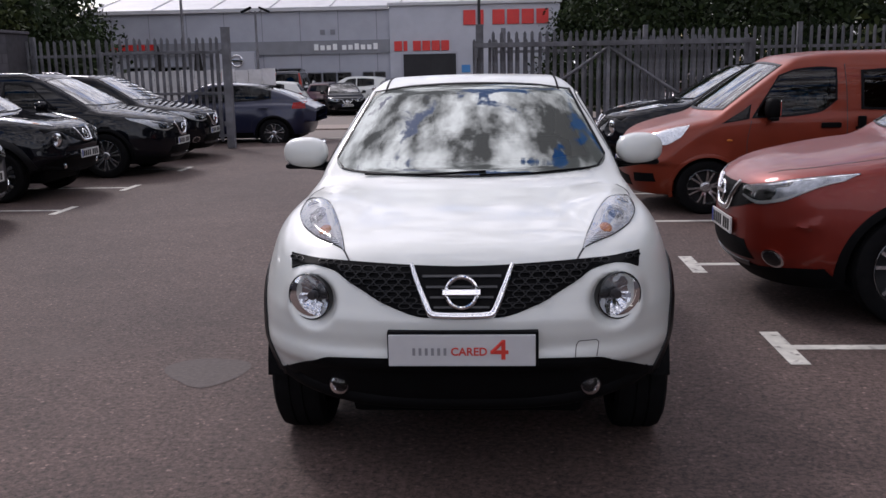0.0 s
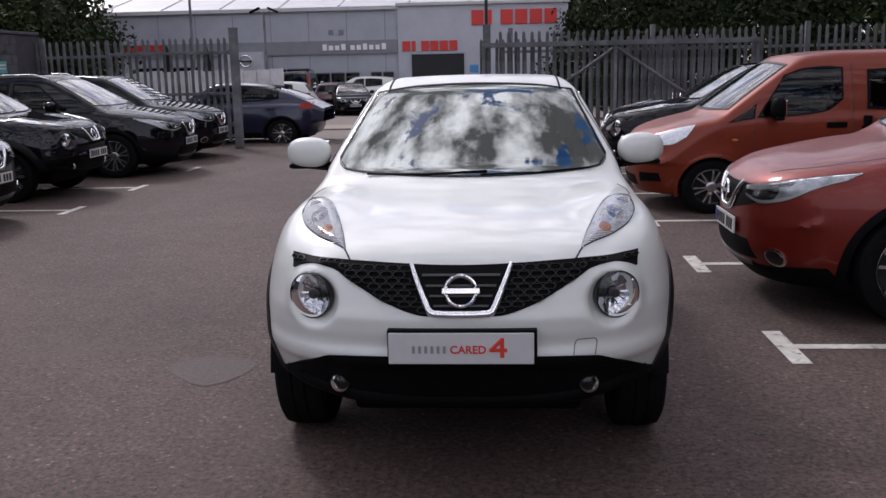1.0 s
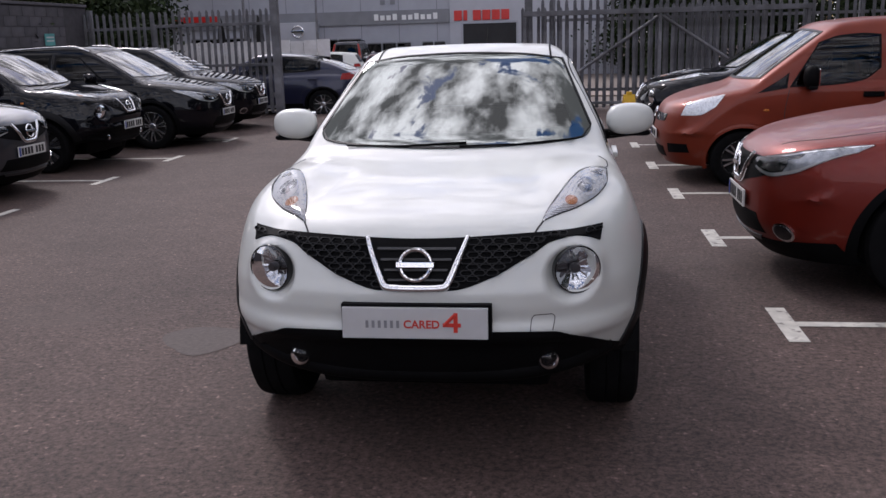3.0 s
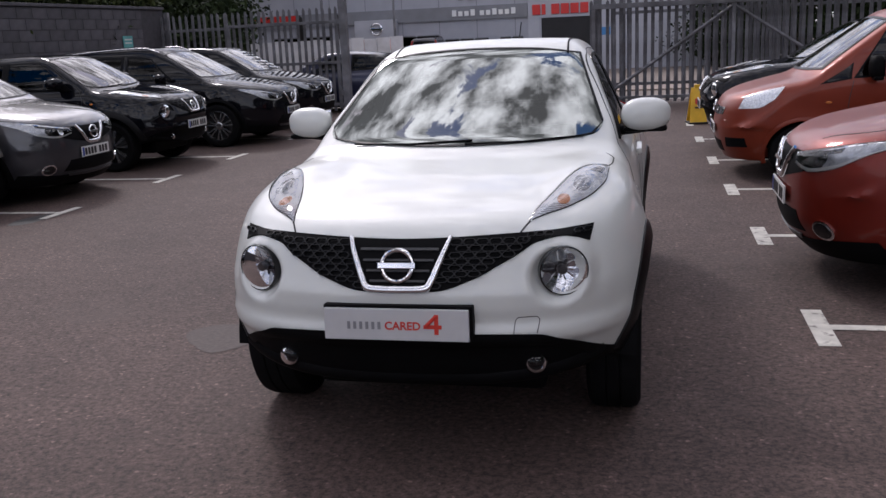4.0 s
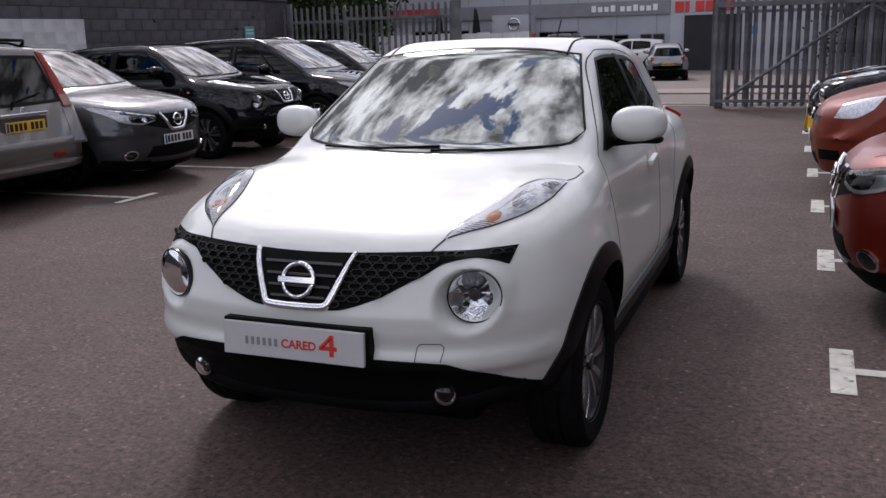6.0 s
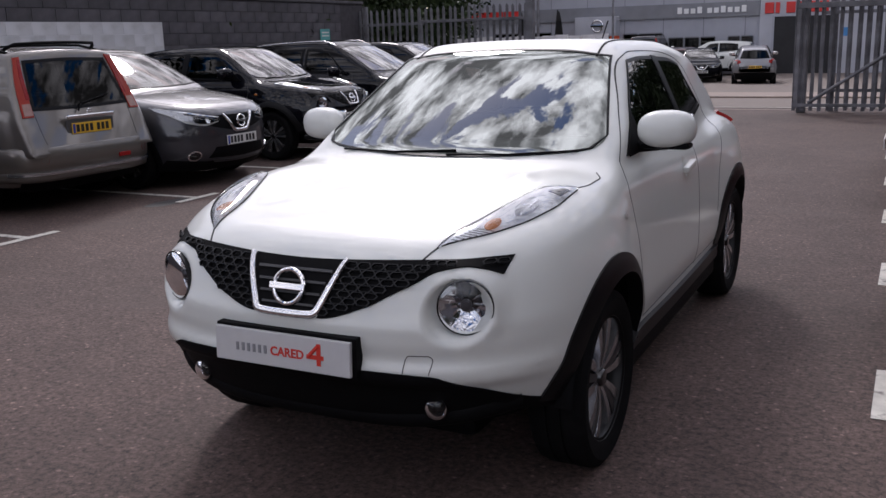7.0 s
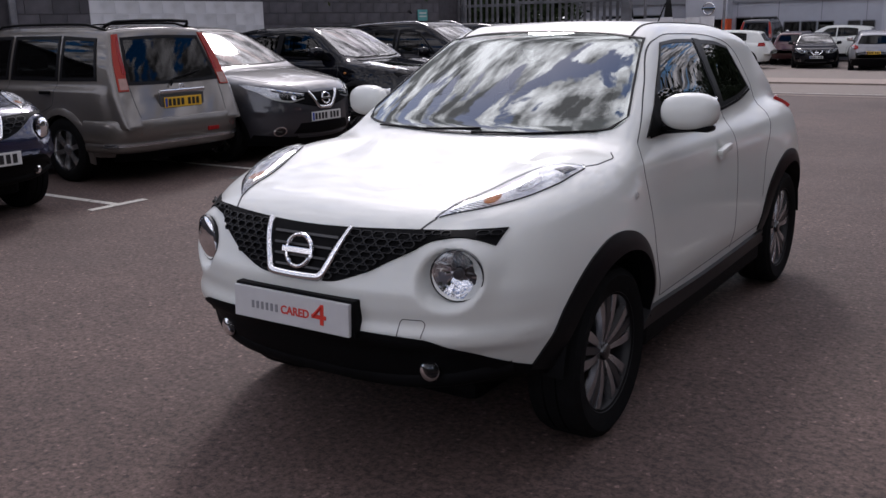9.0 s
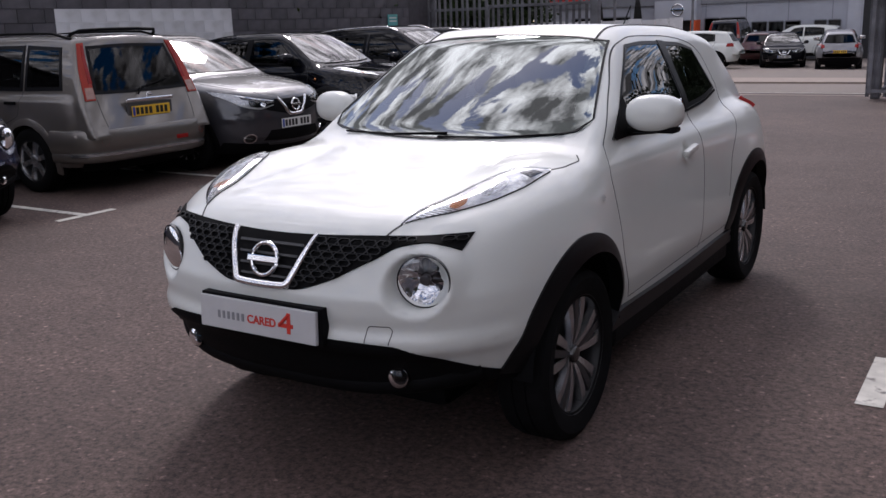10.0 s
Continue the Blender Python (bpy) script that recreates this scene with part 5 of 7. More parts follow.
def crossover_small():
    """Profile of the small rounded crossover."""
    return dict(
        length=4.10, half=0.885, height=1.565, hub=0.334, axles=(0.84, 3.37), well=0.415, well_in=0.50, sill=0.36,
        front=[(0.20, 0.26), (0.30, 0.15), (0.40, 0.085), (0.50, 0.045), (0.545, 0.006), (0.568, 0.004), (0.61, 0.017), (0.66, 0.010), (0.70, 0.010), (0.76, 0.035), (0.84, 0.075), (0.90, 0.12), (0.97, 0.18), (1.06, 0.34)],
        rear=[(0.25, 3.95), (0.5, 4.08), (0.7, 4.10), (0.9, 4.06), (1.1, 4.02)],
        side=[(0.2, 0.77), (0.40, 0.81), (0.52, 0.832), (0.66, 0.826), (0.9, 0.806), (1.05, 0.765), (1.2, 0.70)],
        top=[(0.0, 0.90), (0.15, 0.94), (0.4, 0.99), (0.8, 1.045), (1.2, 1.085), (1.6, 1.08), (3.2, 1.09), (3.7, 1.08), (4.1, 1.0)],
        cab=[(1.0, 0.755), (1.15, 0.715), (1.3, 0.648), (1.45, 0.575), (1.58, 0.49)],
        roof=[(1.5, 1.50), (1.8, 1.535), (2.2, 1.565), (2.8, 1.555), (3.4, 1.50), (3.8, 1.43)],
        low=[(0.0, 0.557), (0.3, 0.557), (0.45, 0.54), (0.60, 0.42), (0.70, 0.36), (3.7, 0.36), (3.85, 0.42), (4.1, 0.5)], low_drop=0.87,
        screen=(1.10, 1.10, 1.80, 1.50, 0.30), screen_bow=0.02, hatch=(4.00, 1.05, 3.60, 1.47, 0.12), taper=0.03,
        round_front=0.80, round_rear=0.60, power=3.1, crown=0.05, edge=0.07, blend=0.05, soft=0.05,
        flares=[(0.87, 0.60, 0.63, 0.285, 0.575, 0.42, 0.07), (3.35, 0.58, 0.68, 0.278, 0.60, 0.44, 0.07)],
        bulges=[(0.545, 0.225, 0.765, 0.125, 0.132, 0.120, 0.05)], dents=[(0.588, 0.060, 0.770, 0.124, 0.140, 0.116, 0.016)],
        openings=[("front", [(-0.1, 1.15), (0.58, 1.17), (0.45, 1.45), (-0.1, 1.475)], 0.8, 2.2),
                  ("side", [(1.56, 1.125), (2.36, 1.145), (2.36, 1.435), (2.02, 1.435)], 0.3, 0),
                  ("side", [(2.53, 1.155), (3.02, 1.20), (2.93, 1.385), (2.53, 1.425)], 0.3, 0)])


def small_crossover(label, paint, m, h, hero, plate_mat=PLATE_WHITE, category="car"):
    sh = Shell(crossover_small())
    s = sh.s
    if not hero:
        s.update(screen=(1.10, 1.10, 1.80, 1.50, 0.16), screen_bow=0.09)
    hollow_x = sh.cast("side", [2.195], [0.952])[0][0] + 0.012
    s["dents"].append((hollow_x, 2.195, 0.952, 0.034, 0.040, 0.050, 0.008))
    car = thing("parked_car" if not hero else "small_crossover_car", label, category, "" if hero else "cars parked in the yard", m)
    piece("body", sh.mesh("body", paint, h), car, "painted body shell")
    wells(car, sh)
    underside(car, s)
    arches(car, sh, ARCH, 0.485, a0=9, a1=188, fat=0.025, shrink=0.05)
    cabin_inside(car, sh)
    # black lower bumper: an edge under the paint, a recessed face and a tray lip
    edge = [(x, 0.557 - 0.87 * max(0, abs(x) - 0.45) ** 1.5) for x in (-0.768, -0.72, -0.64, -0.56, -0.5, -0.25, 0, 0.25, 0.5, 0.56, 0.64, 0.72, 0.768)]
    on_skin(sh, "bumper_edge", "front", [(x, z - 0.030) for x, z in edge], [(x, z + 0.014) for x, z in edge], PLASTIC, car, "black edge under the painted bumper", nu=80, nv=5, out=0.006, deep=0.05)
    on_skin(sh, "lower_bumper", "front", [(-0.74, 0.390), (-0.6, 0.370), (-0.3, 0.350), (0, 0.345), (0.3, 0.350), (0.6, 0.370), (0.74, 0.390)], [(x, z - 0.012) for x, z in edge[1:-1]],
            PLASTIC, car, "black plastic lower bumper", nu=40, nv=12, out=-0.004, deep=0.12)
    lip = [(x, 0.14 + 0.17 * (abs(x) / 0.69) ** 4, 0.372 + 0.07 * (abs(x) / 0.69) ** 3) for x in np.linspace(-0.69, 0.69, 33)]
    piece("bumper_lip", tube_mesh("bumper_lip", lip, 0.042, PLASTIC, 14), car, "rounded black lip under the bumper")
    # front grille
    lower, upper = GRILLE_LOW, GRILLE_UP
    grille = on_skin(sh, "grille", "front", lower, upper, PLASTIC, car, "black grille", nu=90, nv=10, out=0.006, deep=0.016)
    zl, zu = curve_of(lower), curve_of(upper)
    if hero:
        cells = [(0.046 * (i + 0.5 * (j % 2)), 0.70 + 0.0195 * j) for i in range(-16, 17) for j in range(12)]
    else:
        cells = [(0.09 * (i + 0.5 * (j % 2)), 0.70 + 0.04 * j) for i in range(-9, 10) for j in range(6)]
    a, b = (0.0265, 0.0127) if hero else (0.052, 0.025)
    small = [(0.031 * (i + 0.5 * (j % 2)), 0.84 + 0.0125 * j) for i in range(-21, 22) for j in range(6)] if hero else []
    verts, faces = [], []
    keep = [(x, z) for x, z in cells if zl(x) + b * 0.8 < z < zu(x) - b * 0.7 and abs(x) > 0.10 + (z - 0.72) * 0.5 + a * 0.9 and abs(x) < 0.45 and b < (zu(x) - zl(x)) * 0.45]
    tips = [(x, z) for x, z in small if 0.44 < abs(x) < 0.655 and zl(x) + 0.006 < z < zu(x) - 0.005]
    sizes = [(a, b)] * len(keep) + [(0.0178, 0.0082)] * len(tips)
    keep = keep + tips
    if keep:
        th = np.radians([0, 50, 130, 180, 230, 310])
        at, size = np.array(keep), np.array(sizes)
        ring = lambda k: (at[:, None, 0] + k * size[:, None, 0] * np.cos(th)[None], at[:, None, 1] + k * size[:, None, 1] * np.sin(th)[None])
        o, i_ = sh.cast("front", *ring(0.98)), sh.cast("front", *ring(0.78))
        no, ni = sh.normals(o), sh.normals(i_)
        for k in range(len(keep)):
            base = len(verts)
            verts += list(o[k] + no[k] * 0.018) + list(i_[k] + ni[k] * 0.0185) + list(i_[k] + ni[k] * 0.009)
            for q in range(6):
                r = (q + 1) % 6
                faces.append((base + q, base + r, base + 6 + r, base + 6 + q))
                faces.append((base + 6 + q, base + 6 + r, base + 12 + r, base + 12 + q))
        tagged(piece("honeycomb", mesh_of("honeycomb", verts, faces, HONEY), grille, "black honeycomb mesh"), kind="stuff")
    for k in range(4):
        z = 0.755 + 0.034 * k
        w = 0.095 + (z - 0.74) * 0.42
        on_skin(sh, "slat", "front", [(-w, z - 0.0035), (w, z - 0.0035)], [(-w, z + 0.0035), (w, z + 0.0035)], PLASTIC_GREY, grille, nu=10, nv=3, out=0.014, deep=0.012)
    vee = ridge(sh, "grille_trim", [(-0.186, 0.890), (-0.152, 0.815), (-0.122, 0.748), (-0.115, 0.735), (-0.102, 0.729), (0.0, 0.726), (0.102, 0.729), (0.115, 0.735), (0.122, 0.748), (0.152, 0.815), (0.186, 0.890)], car, 0.017, 0.027, 0.010, 0.016)
    tagged(vee, "chrome V-shaped grille trim")
    by = sh.cast("front", [0.0], [0.812])[0][1]
    badge(car, 0, by - 0.024, 0.812, 0.064, tilt=-18)
    # lamps
    for sg in (-1, 1):
        outer = [(sg * 0.462, 0.232), (sg * 0.590, 0.37), (sg * 0.672, 0.52), (sg * 0.708, 0.68), (sg * 0.712, 0.83)]
        inner = [(sg * 0.452, 0.222), (sg * 0.500, 0.43), (sg * 0.553, 0.61), (sg * 0.618, 0.765), (sg * 0.701, 0.85)]
        lamp = on_skin(sh, "headlamp", "top", outer, inner, REFLECTOR, car, "clear headlamp on the wing", nu=26, nv=8, out=0.002, deep=0.01)
        on_skin(sh, "lens", "top", outer, inner, LENS, lamp, "clear lamp lens", nu=26, nv=8, out=0.008, deep=0.012, dome=0.012)
        disc_on(sh, "amber_bulb", "top", sg * 0.560, 0.418, 0.046, AMBER, lamp, "amber turn signal", out=0.004, dome=0.006, rx=0.024, n=20, rings=5, deep=0.004)
        disc_on(sh, "reflector_bowl", "top", sg * 0.618, 0.575, 0.078, FACET, lamp, "bright main beam reflector", out=0.0045, dome=-0.002, rx=0.034, n=24, rings=6, deep=0.004, facets=0.0012)
        on_skin(sh, "lamp_divider", "top", [(sg * 0.688, 0.715), (sg * 0.697, 0.79)], [(sg * 0.640, 0.725), (sg * 0.672, 0.79)], ALLOY_DARK, lamp, "dark lamp housing", nu=6, nv=5, out=0.005, deep=0.005, dome=0.004)
        for q in range(7):
            t0 = 0.27 + 0.016 * q
            seam(sh, "lamp_rib", "top", [(sg * (0.470 + (t0 - 0.25) * 0.48), t0), (sg * (0.494 + (t0 - 0.25) * 0.78), t0 + 0.004)], lamp, 0.003, n=5, out=0.0045, mat=ALLOY)
        seam(sh, "seam", "top", outer, lamp, 0.0032, out=0.0035)
        seam(sh, "seam", "top", inner, lamp, 0.002, out=0.0035)
        round_lamp(car, sg * 0.581, 0.150, 0.771, sg * 20, 0.089, "round headlamp set in the bumper")
        fx = sg * 0.477
        fy = sh.cast("front", [fx], [0.428])[0][1]
        round_lamp(car, fx, fy + 0.004, 0.428, sg * 8, 0.040, "small round fog lamp")
        # panel gaps
        seam(sh, "bonnet_gap", "top", [(sg * 0.420, 0.155), (sg * 0.456, 0.225)], car, 0.006, n=14)
        seam(sh, "bonnet_gap", "top", [(sg * 0.702, 0.84), (sg * 0.722, 0.95), (sg * 0.722, 1.06), (sg * 0.690, 1.12)], car, 0.005, n=24)
        seam(sh, "door_gap", "side", [(1.285, 1.08), (1.225, 0.95), (1.255, 0.68), (1.38, 0.42)], car, 0.0024, sg)
        seam(sh, "door_gap", "side", [(2.44, 1.12), (2.46, 0.95), (2.43, 0.7), (2.37, 0.42)], car, 0.003, sg)
        seam(sh, "door_gap", "side", [(3.20, 1.20), (3.12, 1.0), (2.95, 0.80), (2.90, 0.60)], car, 0.003, sg)
        seam(sh, "door_gap", "side", [(1.38, 0.42), (2.88, 0.44)], car, 0.003, sg)
        seam(sh, "roof_gap", "top", [(sg * 0.462, 1.83), (sg * 0.452, 2.05), (sg * 0.450, 2.6), (sg * 0.43, 3.3)], car, 0.010, mat=PLASTIC, out=0.003)
        seam(sh, "door_gap", "side", [(1.285, 1.08), (1.56, 1.28), (1.90, 1.475), (2.10, 1.498), (2.5, 1.490), (3.0, 1.437), (3.15, 1.36), (3.20, 1.20)], car, 0.004, sg, n=60)
        # glass
        pane(sh, "side", [(1.40, 1.095), (1.9, 1.105), (2.42, 1.125)], [(1.93, 1.462), (2.15, 1.470), (2.41, 1.464)], car, PRIVACY, sg, 0.02, label="dark side window")
        pane(sh, "side", [(2.47, 1.127), (2.8, 1.143), (3.11, 1.18)], [(2.49, 1.460), (2.75, 1.446), (2.98, 1.41)], car, PRIVACY, sg, 0.022, label="dark side window")
        on_skin(sh, "pillar_trim", "side", [(2.415, 1.122), (2.482, 1.128)], [(2.405, 1.468), (2.495, 1.462)], FRIT, car, "gloss black window pillar", nu=5, nv=12, out=0.008, deep=0.012, sign=sg)
        on_skin(sh, "mirror_corner", "side", [(1.385, 1.090), (1.62, 1.100)], [(1.50, 1.170), (1.635, 1.250)], PLASTIC, car, "black plastic mirror corner", nu=6, nv=6, out=0.009, deep=0.012, sign=sg)
        seam(sh, "belt_trim", "side", [(1.42, 1.088), (1.9, 1.097), (2.45, 1.117), (2.8, 1.135), (3.11, 1.170)], car, 0.012, sg, mat=PLASTIC, out=0.008)
        # handle
        hx = sg * (hollow_x - 0.012)
        bm = bmesh.new()
        box(bm, -0.016, -0.085, -0.016, 0.016, 0.085, 0.016, 0.012)
        part("door_handle", bm, paint, car, "body-coloured door handle", pose(hx + sg * 0.022, 2.205, 0.945, 7, 0, 0), smooth=True)
        disc_on(sh, "side_repeater", "side", 1.074, 0.904, 0.014, AMBER if not hero else LENS, car, "small side repeater lamp", out=0.004, dome=0.006, sign=sg, n=16, rings=4, rx=0.022)
        # tail lamp at the corner
        on_skin(sh, "tail_lamp", "side", [(3.66, 1.025), (3.93, 1.01)], [(3.70, 1.075), (3.91, 1.07)], TAIL_RED, car, "red tail lamp", nu=10, nv=6, out=0.02, deep=0.03, sign=sg)
        on_skin(sh, "sill_trim", "side", [(1.16, 0.32), (2.0, 0.31), (3.02, 0.32)], [(1.24, 0.40), (2.0, 0.385), (2.96, 0.40)], HONEY, car, "black plastic sill trim", nu=30, nv=4, out=0.02, deep=0.05, sign=sg)
    pane(sh, "front", [(-0.662, 1.180), (-0.657, 1.156), (-0.642, 1.138), (-0.612, 1.127), (-0.56, 1.120), (-0.35, 1.108), (0, 1.102), (0.35, 1.108), (0.56, 1.120), (0.612, 1.127), (0.642, 1.138), (0.657, 1.156), (0.662, 1.180)], [(-0.525, 1.482), (-0.3, 1.512), (0, 1.522), (0.3, 1.512), (0.525, 1.482)], car, GLASS if hero else CAR_GLASS, 1, 0.012, "windscreen", 56, 26, "windscreen with cloud reflections")
    for k, (x0, x1) in enumerate(((-0.50, 0.08), (0.05, 0.58))):
        p = sh.cast("front", [x0, (x0 + x1) / 2, x1], [1.110, 1.112, 1.124])
        piece("wiper", tube_mesh("wiper", [tuple(q + (0, -0.010, 0.004)) for q in p], 0.0045, PLASTIC, 8), car, "black wiper arm")
    pane(sh, "back", [(-0.56, 1.12), (0, 1.10), (0.56, 1.12)], [(-0.44, 1.40), (0, 1.42), (0.44, 1.40)], car, PRIVACY, 1, 0.03, label="dark rear window")
    if not hero:
        ry = sh.cast("back", [0.0], [0.80])[0][1]
        plate(car, 0, ry + 0.014, 0.80, 180, PLATE_YELLOW, label="yellow rear number plate with dark bars")
        on_skin(sh, "rear_bumper", "back", [(-0.78, 0.30), (0, 0.28), (0.78, 0.30)], [(-0.78, 0.56), (0, 0.58), (0.78, 0.56)], PLASTIC, car, "black rear bumper", nu=24, nv=6, out=0.006)
        for sg in (-1, 1):
            on_skin(sh, "tail_lamp", "back", [(sg * 0.52, 0.96), (sg * 0.66, 0.90)], [(sg * 0.54, 1.05), (sg * 0.66, 1.06)], TAIL_RED, car, "red tail lamp", nu=8, nv=5, out=0.01)
    mirrors(car, 0.857, 1.555, 1.188, paint, (0.118, 0.075, 0.078), foot=0.13)
    for sg in (-1, 1):
        for yw in s["axles"]:
            wheel(car, 0.735, yw, s["hub"], 0.334, 0.215, 0.236, "twin", 5, sg)
    # number plate
    py = sh.cast("front", [0.0], [0.566])[0][1]
    if hero:
        part("plate_backing", box_bm(-0.271, py - 0.018, 0.549, 0.277, py + 0.03, 0.679, 0.004), PLASTIC, car, "black plate holder")
        ob = part("show_plate", box_bm(-0.265, -0.008, -0.057, 0.265, 0.008, 0.057, 0.003), PLATE_SHOW, car, "pale grey show plate with plain bars", pose(0, py - 0.028, 0.613, -3, 0, 0))
        for k in range(6):
            part("bar", box_bm(-0.178 + 0.0225 * k, -0.0105, -0.017, -0.178 + 0.0225 * k + 0.0105, -0.0075, 0.010), INK_GREY, ob, "grey lettering bar")
        piece("lettering", text_mesh("CARED", 0.041, 0.0012, INK_RED), ob, "red lettering", pose(-0.040, -0.0088, -0.017, 90, 0, 0))
        bm = bmesh.new()
        box(bm, 0.142, -0.0105, -0.032, 0.157, -0.0075, 0.040)
        box(bm, 0.103, -0.0100, -0.012, 0.168, -0.0070, 0.002)
        rod(bm, (0.108, -0.009, -0.006), (0.148, -0.009, 0.034), 0.0065, 6)
        part("numeral_bar", bm, INK_RED, ob, "red block figure")
        seam(sh, "tow_cover", "front", [(0.412, 0.566), (0.417, 0.610), (0.430, 0.625), (0.488, 0.625), (0.500, 0.612), (0.492, 0.566)], car, 0.0028, n=40)
        part("aerial", rod_bm((0, 3.35, 1.50), (0, 3.52, 1.66), 0.004, 6), PLASTIC, car, "short roof aerial")
    else:
        plate(car, 0, py - 0.012, 0.565, 0, plate_mat)
    return car


def family_crossover():
    """Profile of the larger crossover with a pointed nose."""
    return dict(
        length=4.38, half=0.905, height=1.60, hub=0.345, axles=(0.92, 3.57), well=0.395, well_in=0.52, sill=0.36,
        front=[(0.18, 0.16), (0.30, 0.04), (0.42, 0.0), (0.55, 0.0), (0.70, 0.01), (0.80, 0.04), (0.88, 0.10), (0.98, 0.25)],
        rear=[(0.25, 4.25), (0.5, 4.36), (0.8, 4.38), (1.1, 4.30)],
        side=[(0.2, 0.83), (0.45, 0.87), (0.7, 0.875), (0.9, 0.86), (1.02, 0.82), (1.2, 0.75)],
        top=[(0.0, 0.84), (0.2, 0.915), (0.6, 1.005), (1.0, 1.065), (1.3, 1.085), (1.8, 1.08), (3.6, 1.10), (4.3, 1.05)],
        cab=[(0.95, 0.80), (1.1, 0.765), (1.3, 0.69), (1.48, 0.60), (1.62, 0.52)],
        roof=[(1.6, 1.50), (2.0, 1.56), (2.5, 1.595), (3.2, 1.58), (3.9, 1.52), (4.2, 1.46)],
        low=[(0.0, 0.20), (0.3, 0.20), (0.55, 0.30), (3.9, 0.30), (4.38, 0.30)],
        screen=(1.10, 1.08, 1.93, 1.53, 0.15), screen_bow=0.10, hatch=(4.30, 1.05, 3.98, 1.50, 0.09), taper=0.015,
        round_front=0.86, round_rear=0.60, power=2.75, crown=0.06, edge=0.06, blend=0.04, soft=0.05,
        flares=[(0.94, 0.63, 0.58, 0.275, 0.60, 0.36, 0.08), (3.56, 0.62, 0.60, 0.285, 0.60, 0.40, 0.08)], bulges=[],
        openings=[("front", [(-0.1, 1.15), (0.60, 1.165), (0.48, 1.46), (-0.1, 1.48)], 0.8, 2.4),
                  ("side", [(1.86, 1.10), (2.50, 1.12), (2.50, 1.45), (2.20, 1.42)], 0.3, 0),
                  ("side", [(2.64, 1.13), (3.40, 1.17), (3.40, 1.42), (2.64, 1.45)], 0.3, 0)])


